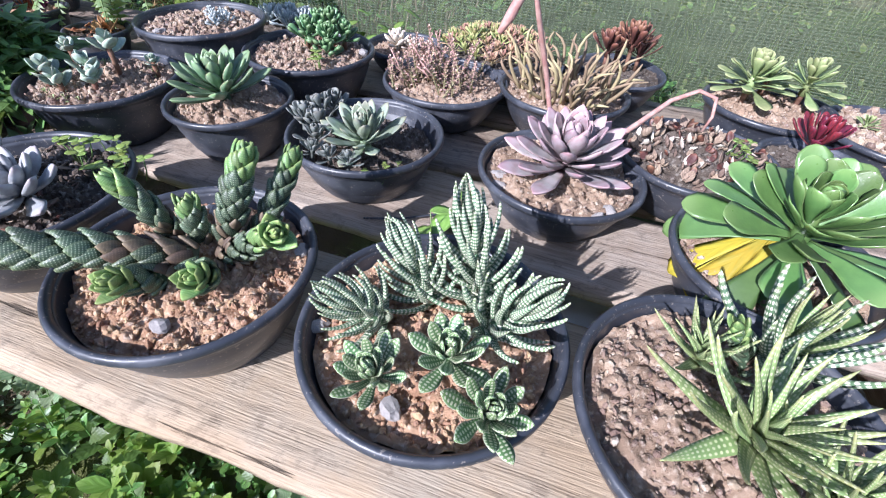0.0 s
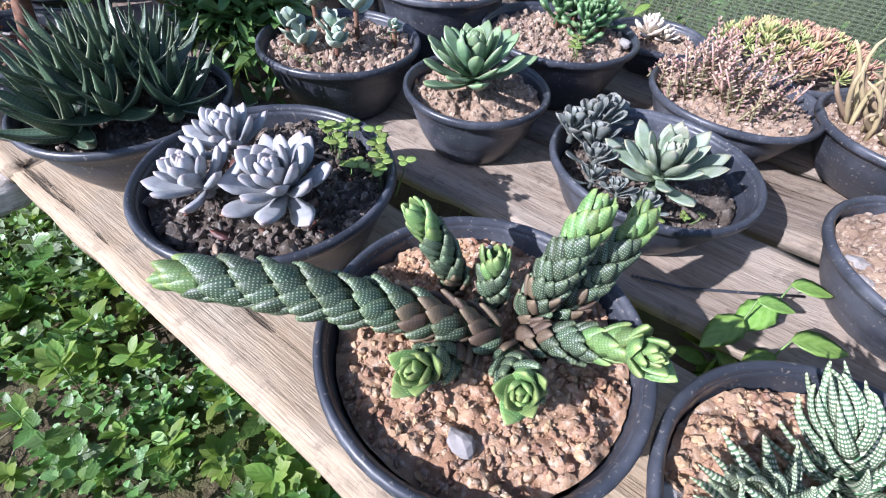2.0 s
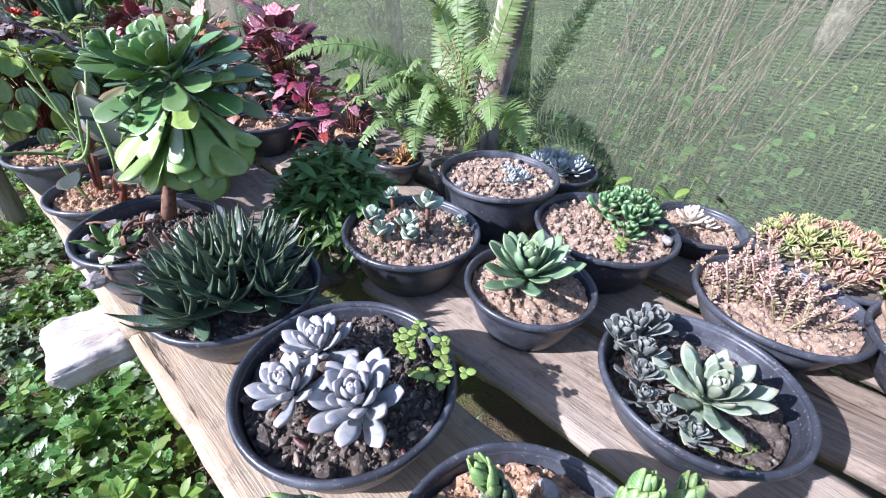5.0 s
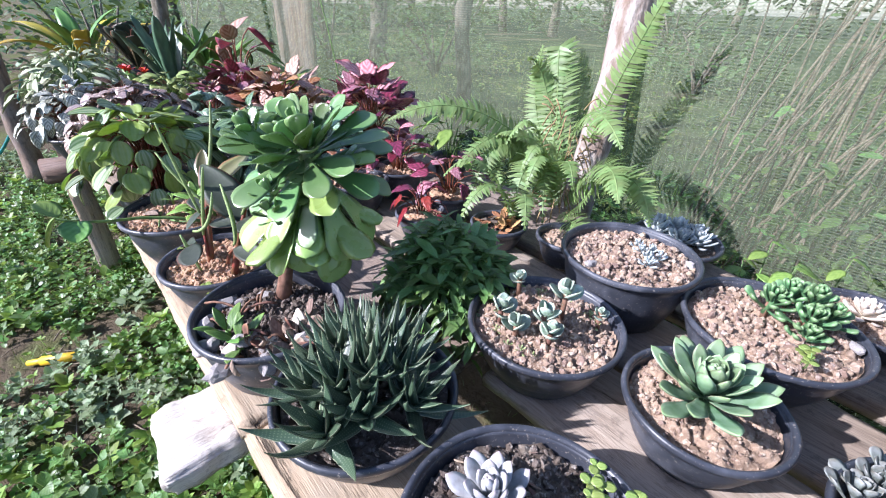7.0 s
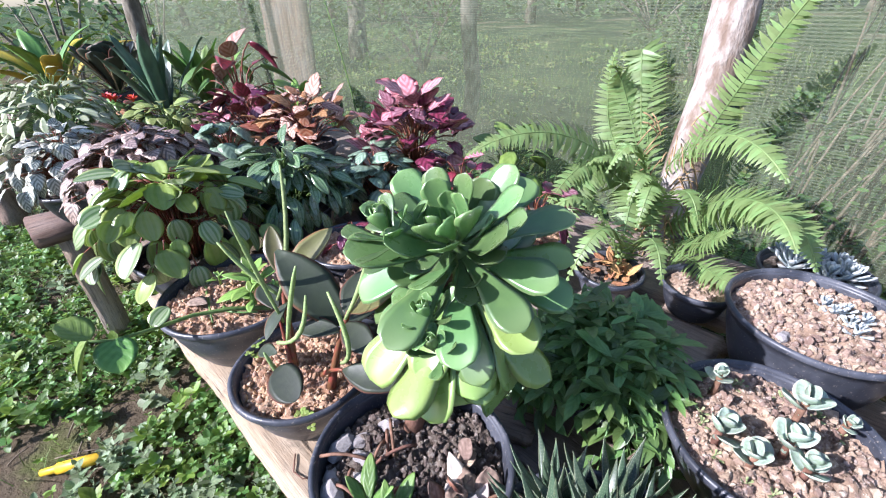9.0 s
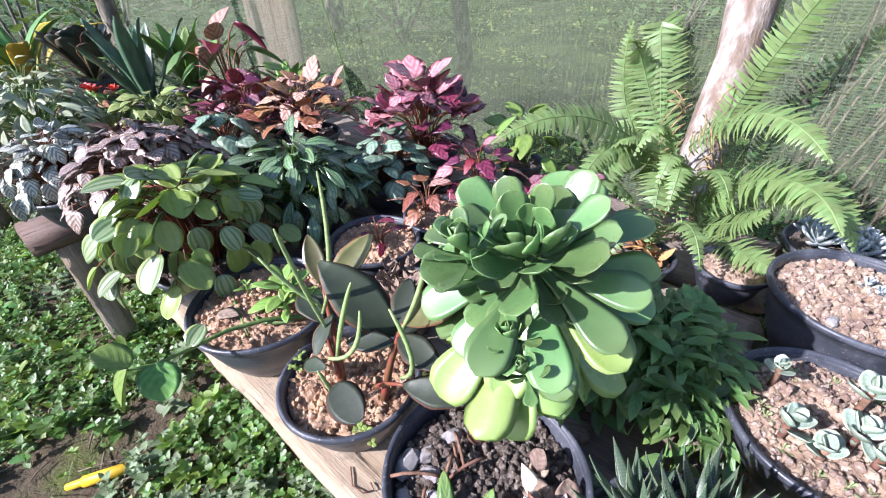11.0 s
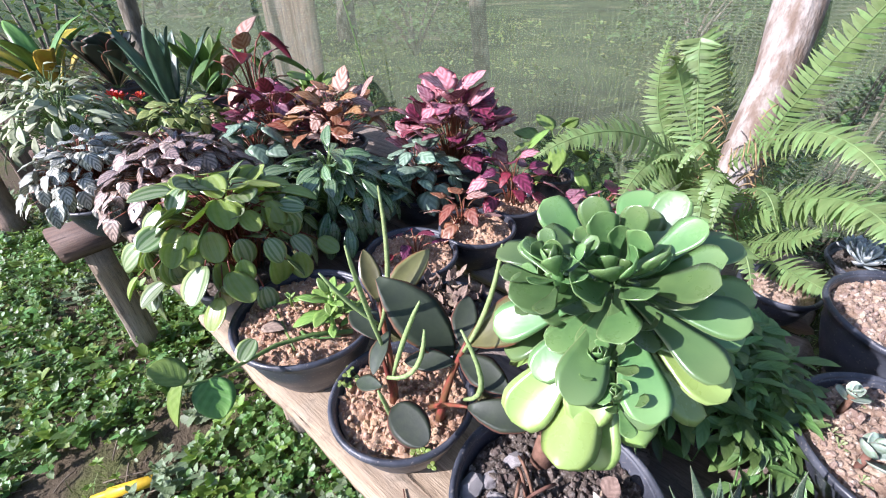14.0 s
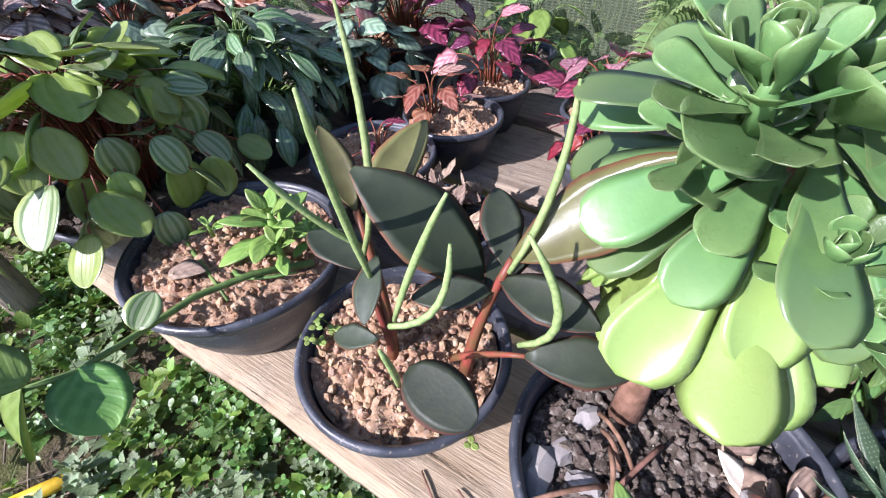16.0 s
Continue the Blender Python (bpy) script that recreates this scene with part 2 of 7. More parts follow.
SKIN = {
    "jade": leaf_material("jade_leaf", (0.095, 0.20, 0.10), (0.065, 0.15, 0.07), (0.17, 0.29, 0.14), 0.7, (0.27, 0.30, 0.18), 0.88, 0.38, bloom=0.12),
    "grey_blue": leaf_material("powdery_grey_leaf", (0.26, 0.285, 0.33), (0.2, 0.225, 0.27), (0.36, 0.33, 0.37), 0.85, None, rough=0.6, bloom=0.3, value=0.3),
    "purple": leaf_material("dusky_purple_leaf", (0.225, 0.165, 0.205), (0.16, 0.15, 0.155), (0.30, 0.19, 0.235), 0.7, (0.36, 0.23, 0.27), 0.85, 0.5, bloom=0.25),
    "soft_green": leaf_material("soft_grey_green_leaf", (0.18, 0.26, 0.17), (0.13, 0.19, 0.125), (0.25, 0.26, 0.19), 0.85, None, rough=0.6, bloom=0.2),
    "lime": leaf_material("bright_aeonium_leaf", (0.125, 0.26, 0.085), (0.09, 0.2, 0.065), (0.18, 0.31, 0.11), 0.8, (0.21, 0.34, 0.14), 0.9, rough=0.3, thin=0.22, spec=1.0, value=0.7),
    "aeonium": leaf_material("glossy_aeonium_leaf", (0.13, 0.27, 0.10), (0.095, 0.215, 0.08), (0.17, 0.31, 0.12), 0.75, (0.24, 0.36, 0.17), 0.92, 0.28, thin=0.26, spec=1.0, value=0.7),
    "aeonium_old": leaf_material("old_aeonium_leaf", (0.20, 0.36, 0.10), (0.15, 0.29, 0.08), (0.25, 0.40, 0.12), 0.42, (0.29, 0.41, 0.16), 0.92, 0.26, thin=0.2, spec=0.8, value=0.3),
    "zebra": leaf_material("banded_haworthia_leaf", (0.085, 0.17, 0.095), (0.06, 0.13, 0.075), (0.2, 0.29, 0.14), 0.85, None, rough=0.42, pearls=(6, 13, 0.45), band_colour=(0.66, 0.72, 0.66), value=0.3),
    "zebra_small": leaf_material("small_haworthia_leaf", (0.085, 0.18, 0.08), (0.06, 0.135, 0.06), (0.14, 0.25, 0.09), 0.8, (0.42, 0.48, 0.40), 0.84, 0.36, pearls=(3, 11, 0.5), band_colour=(0.45, 0.53, 0.43)),
    "zebra_pale": leaf_material("pale_banded_leaf", (0.19, 0.28, 0.12), (0.13, 0.21, 0.085), (0.28, 0.33, 0.15), 0.7, None, rough=0.42, pearls=(4, 16, 0.55), band_colour=(0.40, 0.46, 0.32)),
    "zebra_dark": leaf_material("dark_haworthia_leaf", (0.05, 0.092, 0.058), (0.035, 0.07, 0.046), (0.09, 0.13, 0.075), 0.9, (0.30, 0.36, 0.28), 0.88, 0.34, pearls=(5, 22, 0.7), band_colour=(0.12, 0.17, 0.12)),
    "scale": leaf_material("stacked_dark_leaf", (0.045, 0.083, 0.052), (0.032, 0.055, 0.038), (0.09, 0.14, 0.07), 0.75, (0.11, 0.15, 0.09), 0.88, rough=0.42, pearls=(9, 9, 0.68), band_colour=(0.30, 0.37, 0.29)),
    "scale_old": leaf_material("withered_stacked_leaf", (0.11, 0.085, 0.06), (0.07, 0.055, 0.042), (0.16, 0.13, 0.09), 0.75, None, rough=0.6, pearls=(9, 9, 0.68), band_colour=(0.16, 0.13, 0.1)),
    "scale_tip": leaf_material("fresh_stacked_leaf", (0.13, 0.25, 0.085), (0.095, 0.19, 0.07), (0.26, 0.38, 0.13), 0.7, (0.25, 0.36, 0.14), 0.88, rough=0.4, pearls=(9, 9, 0.68), band_colour=(0.28, 0.40, 0.19), thin=0.1),
    "cotyledon": leaf_material("mealy_blue_leaf", (0.24, 0.36, 0.27), (0.18, 0.28, 0.215), (0.33, 0.42, 0.34), 0.85, (0.45, 0.38, 0.33), 0.92, 0.6, bloom=0.3),
    "pale_blue": leaf_material("pale_blue_leaf", (0.30, 0.38, 0.43), (0.22, 0.30, 0.36), (0.45, 0.5, 0.52), 0.8, None, rough=0.6, bloom=0.4),
    "white": leaf_material("chalky_white_leaf", (0.6, 0.58, 0.53), (0.48, 0.46, 0.42), (0.7, 0.62, 0.58), 0.8, None, rough=0.7, bloom=0.2),
    "deep_green": leaf_material("deep_green_leaf", (0.085, 0.20, 0.095), (0.06, 0.15, 0.075), (0.16, 0.28, 0.14), 0.75, None, rough=0.36),
    "sedum_pink": leaf_material("pink_sedum_leaf", (0.27, 0.26, 0.17), (0.2, 0.21, 0.13), (0.42, 0.28, 0.29), 0.45, None, rough=0.6, island=True, hue=0.06),
    "mat": leaf_material("mossy_rosette_leaf", (0.34, 0.42, 0.17), (0.27, 0.34, 0.13), (0.40, 0.33, 0.2), 0.75, None, rough=0.6, hue=0.08),
    "mat_red": leaf_material("rusty_rosette_leaf", (0.32, 0.26, 0.18), (0.26, 0.2, 0.14), (0.38, 0.25, 0.19), 0.5, None, rough=0.6, hue=0.06),
    "stalk": leaf_material("dry_olive_stalk", (0.27, 0.235, 0.15), (0.2, 0.165, 0.11), (0.3, 0.26, 0.17), 0.6, None, rough=0.75, hue=0.05, value=0.7),
    "semp": leaf_material("pale_green_rosette_leaf", (0.24, 0.33, 0.16), (0.17, 0.25, 0.11), (0.32, 0.38, 0.2), 0.8, None, rough=0.5),
    "maroon": leaf_material("maroon_rosette_leaf", (0.11, 0.05, 0.045), (0.07, 0.035, 0.03), (0.2, 0.1, 0.07), 0.7, None, rough=0.45),
    "watermelon": leaf_material("striped_peperomia_leaf", (0.13, 0.24, 0.075), (0.10, 0.19, 0.06), None, veins=(2.4, 0), vein_colour=(0.42, 0.53, 0.36), vein_strength=0.55, edge=(0.33, 0.46, 0.14), edge_from=0.82, rough=0.3, thin=0.3, spec=1.0),
    # Paler melon leaf with light from behind put into its colour; clover shares it.
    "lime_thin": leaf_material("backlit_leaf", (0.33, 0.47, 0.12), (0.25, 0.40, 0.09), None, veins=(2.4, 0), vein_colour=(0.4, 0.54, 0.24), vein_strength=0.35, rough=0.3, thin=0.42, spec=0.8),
    "pep_green": leaf_material("ribbed_green_leaf", (0.075, 0.16, 0.065), (0.05, 0.12, 0.05), None, veins=(2.2, 0), vein_colour=(0.22, 0.33, 0.2), vein_strength=0.55, rough=0.26, thin=0.12, spec=1.0, value=0.7),
    "pep_silver": leaf_material("silver_green_leaf", (0.24, 0.37, 0.29), (0.17, 0.28, 0.22), None, veins=(3.5, 0.5), vein_colour=(0.07, 0.14, 0.1), vein_strength=0.65, rough=0.35, thin=0.06),
    "pep_purple": leaf_material("crinkled_purple_brown_leaf", (0.40, 0.325, 0.31), (0.23, 0.18, 0.17), None, veins=(4.0, 0.5), vein_colour=(0.06, 0.045, 0.047), vein_strength=0.75, rough=0.34, thin=0.06, spec=0.8, value=0.9),
    "pep_ripple": leaf_material("crinkled_silver_leaf", (0.5, 0.55, 0.52), (0.36, 0.42, 0.39), None, veins=(4.0, 0.5), vein_colour=(0.09, 0.12, 0.1), vein_strength=0.8, rough=0.38, thin=0.05, value=0.7),
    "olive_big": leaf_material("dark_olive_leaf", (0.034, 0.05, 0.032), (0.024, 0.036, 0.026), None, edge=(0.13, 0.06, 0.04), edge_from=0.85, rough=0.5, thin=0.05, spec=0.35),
    # Paler copy of the dark olive skin, with sunlight put into its colour.
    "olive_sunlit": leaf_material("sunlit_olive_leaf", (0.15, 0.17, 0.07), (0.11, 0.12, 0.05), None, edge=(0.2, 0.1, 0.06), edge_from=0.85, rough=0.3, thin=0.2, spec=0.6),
    "beg_purple": leaf_material("magenta_begonia_leaf", (0.24, 0.045, 0.125), (0.13, 0.025, 0.07), None, veins=(3.5, 0.55), vein_colour=(0.06, 0.01, 0.025), vein_strength=0.75, rough=0.32, thin=0.2, hue=0.05, value=0.9),
    "beg_pink": leaf_material("silvery_pink_begonia_leaf", (0.46, 0.30, 0.37), (0.34, 0.16, 0.23), None, veins=(3.5, 0.55), vein_colour=(0.22, 0.06, 0.11), vein_strength=0.7, edge=(0.28, 0.06, 0.12), edge_from=0.72, rough=0.4, thin=0.15, value=0.7),
    "beg_rust": leaf_material("rusty_begonia_leaf", (0.26, 0.09, 0.045), (0.16, 0.06, 0.035), None, veins=(3.5, 0.5), vein_colour=(0.38, 0.26, 0.18), vein_strength=0.5, rough=0.4, thin=0.2, hue=0.05),
    "beg_cream": leaf_material("cream_and_red_begonia_leaf", (0.5, 0.42, 0.38), (0.4, 0.3, 0.27), None, veins=(3.5, 0.5), vein_colour=(0.22, 0.08, 0.06), vein_strength=0.7, edge=(0.25, 0.12, 0.08), edge_from=0.8, rough=0.5, thin=0.12),
    "beg_red": leaf_material("deep_red_begonia_leaf", (0.30, 0.03, 0.05), (0.17, 0.02, 0.03), None, veins=(3.0, 0.5), vein_colour=(0.12, 0.01, 0.02), vein_strength=0.6, rough=0.4, thin=0.25, hue=0.04),
    "woolly": leaf_material("woolly_grey_leaf", (0.33, 0.40, 0.29), (0.24, 0.31, 0.2), (0.40, 0.45, 0.36), 0.8, None, rough=0.75, thin=0.1, value=0.7),
    "yellow_green": leaf_material("yellow_green_leaf", (0.24, 0.31, 0.09), (0.18, 0.25, 0.07), None, veins=(4.0, 0.4), vein_colour=(0.12, 0.19, 0.05), vein_strength=0.6, rough=0.5, thin=0.15),
    "fresh": leaf_material("fresh_green_leaf", (0.12, 0.27, 0.06), (0.08, 0.2, 0.045), (0.17, 0.33, 0.08), 0.7, None, veins=(4.0, 0.5), vein_colour=(0.2, 0.36, 0.12), vein_strength=0.3, rough=0.4, thin=0.25),
    "fresh_lime": leaf_material("young_bright_leaf", (0.2, 0.36, 0.08), (0.15, 0.29, 0.06), (0.24, 0.4, 0.1), 0.7, None, veins=(4.0, 0.5), vein_colour=(0.26, 0.42, 0.14), vein_strength=0.35, rough=0.4, thin=0.25),
    "strap": leaf_material("strap_green_leaf", (0.10, 0.22, 0.06), (0.07, 0.16, 0.045), None, veins=(5.0, 0), vein_colour=(0.16, 0.3, 0.1), vein_strength=0.3, rough=0.35, thin=0.2),
    "blue_strap": leaf_material("blue_green_wavy_leaf", (0.09, 0.19, 0.125), (0.06, 0.13, 0.09), None, veins=(4.0, 0.3), vein_colour=(0.05, 0.1, 0.07), vein_strength=0.5, rough=0.35, thin=0.12),
    "red_leaf": leaf_material("glossy_wine_leaf", (0.16, 0.03, 0.06), (0.08, 0.02, 0.04), None, veins=(4.0, 0.4), vein_colour=(0.3, 0.02, 0.05), vein_strength=0.4, rough=0.3, thin=0.15),
    "dusky": leaf_material("dusky_grey_leaf", (0.10, 0.125, 0.115), (0.065, 0.085, 0.08), (0.15, 0.16, 0.15), 0.8, None, rough=0.55, bloom=0.2),
    "dry_leaf": leaf_material("dead_grey_leaf", (0.30, 0.25, 0.215), (0.2, 0.16, 0.135), None, veins=(3.5, 0.5), vein_colour=(0.14, 0.11, 0.09), vein_strength=0.5, rough=0.9, value=0.7),
    "litter": leaf_material("tan_leaf_litter", (0.42, 0.25, 0.12), (0.3, 0.16, 0.08), None, veins=(3.5, 0.5), vein_colour=(0.2, 0.1, 0.05), vein_strength=0.4, rough=0.8, value=0.6),
    "yellow_leaf": leaf_material("yellowing_leaf", (0.5, 0.38, 0.03), (0.35, 0.33, 0.04), None, veins=(4.0, 0.4), vein_colour=(0.3, 0.3, 0.04), vein_strength=0.4, rough=0.5, thin=0.25),
    "fern": leaf_material("fern_leaflet", (0.19, 0.31, 0.125), (0.135, 0.24, 0.09), (0.24, 0.36, 0.15), 0.7, None, rough=0.45, thin=0.35, island=True, value=0.5),
    "weed": leaf_material("weed_leaf", (0.12, 0.25, 0.06), (0.075, 0.175, 0.045), (0.15, 0.29, 0.075), 0.7, None, veins=(4.0, 0.5), vein_colour=(0.2, 0.34, 0.13), vein_strength=0.35, rough=0.36, spec=0.6, thin=0.35, island=True, hue=0.05, value=0.9),
    "weed_lime": leaf_material("young_weed_leaf", (0.20, 0.34, 0.06), (0.14, 0.27, 0.05), (0.25, 0.38, 0.09), 0.7, None, veins=(3.0, 0.5), vein_colour=(0.25, 0.4, 0.12), vein_strength=0.3, rough=0.45, spec=0.4, thin=0.4, island=True, hue=0.04, value=0.6),
    "weed_grey": leaf_material("dusty_weed_leaf", (0.17, 0.26, 0.15), (0.11, 0.19, 0.1), (0.22, 0.3, 0.19), 0.7, None, veins=(4.0, 0.5), vein_colour=(0.25, 0.33, 0.22), vein_strength=0.4, rough=0.55, spec=0.4, thin=0.2, island=True, hue=0.04, value=0.6),
    "creeper": leaf_material("creeping_leaf", (0.10, 0.21, 0.065), (0.07, 0.155, 0.05), (0.14, 0.26, 0.08), 0.7, None, veins=(4.0, 0.4), vein_colour=(0.14, 0.26, 0.1), vein_strength=0.35, rough=0.35, thin=0.2, island=True, value=0.9),
    "grass": leaf_material("grass_blade", (0.12, 0.20, 0.045), (0.08, 0.15, 0.035), (0.22, 0.25, 0.09), 0.6, None, rough=0.5, thin=0.25, island=True, hue=0.06, value=0.7),
    "shrub": leaf_material("shrub_leaf", (0.08, 0.15, 0.05), (0.055, 0.11, 0.04), None, rough=0.5, thin=0.2, island=True, hue=0.05, value=0.7),
    "flower": leaf_material("orange_red_petal", (0.65, 0.06, 0.03), (0.5, 0.04, 0.03), None, rough=0.5, thin=0.2),
}

# ---- mesh helpers ----
GOLD = radians(137.508)


def along(table, f):
    """A value between the pairs of a short table."""
    for (a, x), (b, y) in zip(table, table[1:]):
        if f <= b:
            return lerp(x, y, (f - a) / max(b - a, 1e-6))
    return table[-1][1]


def smooth_along(table, f):
    """The same with rounded corners."""
    return sum(along(table, min(max(f + d, 0.0), 1.0)) * k for d, k in ((-0.06, 0.2), (-0.03, 0.2), (0, 0.2), (0.03, 0.2), (0.06, 0.2))) if 0.06 < f < 0.93 else along(table, f)


class Bag:
    """Gathers vertices, faces and leaf coordinates for one mesh."""

    def __init__(self):
        self.v, self.f, self.uv = [], [], []

    def add(self, v, f, uv=None, m=None):
        n = len(self.v)
        self.v += [tuple(m @ Vector(p)) for p in v] if m is not None else [tuple(p) for p in v]
        self.f += [tuple(i + n for i in face) for face in f]
        self.uv += list(uv) if uv is not None else [(0.5, 0.5)] * len(v)
        return self

    def mesh(self, name, mat, smooth=True):
        me = bpy.data.meshes.new(name)
        me.from_pydata(self.v, [], self.f)
        me.materials.append(mat)
        layer = me.uv_layers.new(name="UVMap")
        index = np.zeros(len(me.loops), dtype=np.int32)
        me.loops.foreach_get("vertex_index", index)
        layer.data.foreach_set("uv", np.array(self.uv, dtype=np.float32)[index].ravel())
        me.polygons.foreach_set("use_smooth", [smooth] * len(me.polygons))
        me.update()
        return me


def put(name, mesh, parent=None, m=None, label=""):
    """Links a mesh as one object, under its thing or part."""
    ob = new(name, mesh)
    if parent is not None:
        ob.parent = parent
    if m is not None:
        ob.matrix_basis = m
    return tagged(ob, label)


def thing(name, label, category, at, group="", kind=""):
    ob = new(name)
    ob.empty_display_size = 0.05
    ob.location = at
    return tagged(ob, label, category, group, kind)


def tube(points, radii, sides=7):
    """A tube of changing thickness along points, closed at both ends."""
    pts = [Vector(p) for p in points]
    v, f, uv = [], [], []
    side = None
    for i, p in enumerate(pts):
        d = (pts[min(i + 1, len(pts) - 1)] - pts[max(i - 1, 0)]).normalized()
        side = d.orthogonal().normalized() if side is None else (side - d * side.dot(d)).normalized()
        other = d.cross(side)
        r = radii[i] if isinstance(radii, (list, tuple)) else radii
        for k in range(sides):
            a = 2 * math.pi * k / sides
            v.append(p + (side * math.cos(a) + other * math.sin(a)) * r)
            uv.append((k / sides, i / (len(pts) - 1)))
    for i in range(len(pts) - 1):
        for k in range(sides):
            a, b = i * sides + k, i * sides + (k + 1) % sides
            f.append((a, b, b + sides, a + sides))
    f.append(tuple(reversed(range(sides))))
    f.append(tuple(range((len(pts) - 1) * sides, len(pts) * sides)))
    return v, f, uv


def bow(a, b, lift, n=8):
    """Points from a to b along an arc that rises by lift."""
    a, b, lift = Vector(a), Vector(b), Vector(lift)
    return [a.lerp(b, i / (n - 1)) + lift * (4 * (i / (n - 1)) * (1 - i / (n - 1))) for i in range(n)]


def rough_box(x0, x1, y0, y1, z0, z1, rough=0.004, seed=0, cuts=(14, 4, 1), ragged=0.0):
    """A board with worn, uneven edges."""
    bm = bmesh.new()
    nx, ny, nz = cuts
    bmesh.ops.create_cube(bm, size=1.0, matrix=Matrix.Translation(((x0 + x1) / 2, (y0 + y1) / 2, (z0 + z1) / 2)) @ Matrix.Diagonal((x1 - x0, y1 - y0, z1 - z0, 1)))
    for axis, n in ((0, nx), (1, ny), (2, nz)):
        if n > 1:
            es = [e for e in bm.edges if abs((e.verts[0].co - e.verts[1].co).normalized()[axis]) > 0.9]
            bmesh.ops.subdivide_edges(bm, edges=es, cuts=n - 1, use_grid_fill=True)
    bmesh.ops.bevel(bm, geom=[e for e in bm.edges if len(e.link_faces) == 2 and e.calc_face_angle(0) > 1], offset=min(0.006, (z1 - z0) * 0.2), segments=2, affect="EDGES")
    for v in bm.verts:
        q = v.co * 7 + Vector((seed * 3.1, seed * 1.7, 0))
        v.co += Vector((noise.noise(q), noise.noise(q + Vector((9, 0, 0))), noise.noise(q + Vector((0, 9, 0))))) * rough
        v.co += v.normal * noise.noise(v.co * 34 + Vector((seed, 0, 0))) * rough * 0.55
        if ragged:
            end = max(0.0, 1 - min(v.co.x - x0, x1 - v.co.x) / 0.03)
            v.co.x += end * noise.noise(Vector((0, v.co.y * 40, v.co.z * 50 + seed))) * ragged
    me = bpy.data.meshes.new("board")
    bm.to_mesh(me)
    bm.free()
    me.polygons.foreach_set("use_smooth", [True] * len(me.polygons))
    return me


PROFILE = {
    "pointed": [(0, 0.42), (0.3, 0.62), (0.62, 1), (0.82, 0.86), (0.93, 0.45), (1, 0.03)],
    "spoon": [(0, 0.2), (0.3, 0.34), (0.55, 0.66), (0.75, 0.95), (0.85, 1), (0.93, 0.82), (0.98, 0.48), (1, 0.12)],
    "paddle": [(0, 0.2), (0.25, 0.32), (0.5, 0.62), (0.7, 0.92), (0.82, 1), (0.91, 0.88), (0.965, 0.58), (0.985, 0.2), (1, 0.04)],
    "lance": [(0, 1), (0.25, 0.9), (0.6, 0.55), (0.85, 0.25), (1, 0.03)],
    "dagger": [(0, 1), (0.3, 0.84), (0.6, 0.5), (0.85, 0.18), (1, 0.015)],
    "scale": [(0, 1), (0.35, 1), (0.65, 0.75), (0.88, 0.35), (1, 0.03)],
    "ovate": [(0, 0.12), (0.1, 0.62), (0.32, 1), (0.58, 0.86), (0.84, 0.42), (1, 0.02)],
    "round": [(0, 0.2), (0.12, 0.72), (0.4, 1), (0.66, 0.95), (0.85, 0.7), (0.95, 0.42), (1, 0.1)],
    "heart": [(0, 0.6), (0.08, 0.94), (0.3, 1), (0.56, 0.86), (0.78, 0.54), (0.92, 0.24), (1, 0.03)],
    "ellipse": [(0, 0.1), (0.2, 0.62), (0.5, 1), (0.78, 0.7), (0.93, 0.33), (1, 0.03)],
    "strap": [(0, 0.55), (0.3, 0.85), (0.6, 1), (0.85, 0.62), (1, 0.03)],
}
LEAVES = {}


def leaf_mesh(skin, profile, width, thick=0.02, bend=0.0, cup=0.0, fold=0.0, wave=0.0, teeth=0.0, nseg=8, nc=4):
    """A leaf one unit long along x, its face up: a closed skin with thickness. Alike leaves share it."""
    key = (skin, profile, width, thick, bend, cup, fold, wave, teeth, nseg, nc)
    if key in LEAVES:
        return LEAVES[key]
    v, f, uv = [], [], []
    x = z = 0.0
    ring = 2 * nc
    for i in range(nseg + 1):
        t = 1 - (1 - i / nseg) ** 1.35
        if i:
            a = radians(bend) * (t + before) / 2
            x, z = x + math.cos(a) * (t - before), z + math.sin(a) * (t - before)
        before = t
        a = radians(bend) * t
        w = smooth_along(PROFILE[profile], t) * width / 2
        if teeth and i % 2:
            w *= 1 + teeth
        body = thick * (0.35 + 0.65 * min(1.0, w / (width / 2))) * (1.0 if i < nseg else 0.15) * (1 - 0.75 * t * t if profile == "dagger" else 1.0)
        for k in range(ring):
            s = -1 + 2 * k / nc if k <= nc else 1 - 2 * (k - nc) / nc
            top = 1 if k <= nc else -1
            h = body * (1 - s * s) * (0.35 if top > 0 else -0.65) + cup * s * s * w + fold * abs(s) * w
            h += wave * math.sin(t * 15 + (2 if s > 0 else 0)) * abs(s) * width
            v.append((x - h * math.sin(a), s * w, z + h * math.cos(a)))
            uv.append(((s + 1) / 2, t))
    for i in range(nseg):
        for k in range(ring):
            a, b = i * ring + k, i * ring + (k + 1) % ring
            f.append((a, a + ring, b + ring, b))
    f.append(tuple(range(ring)))
    f.append(tuple(reversed(range(nseg * ring, nseg * ring + ring))))
    LEAVES[key] = Bag().add(v, f, uv).mesh("leaf", SKIN[skin])
    return LEAVES[key]


def aim(at, az, elev, size, roll=0.0):
    """The place of a leaf: its foot, the way it points (radians), its length."""
    return Matrix.Translation(at) @ Matrix.Rotation(az, 4, "Z") @ Matrix.Rotation(-elev, 4, "Y") @ Matrix.Rotation(roll, 4, "X") @ Matrix.Scale(size, 4)


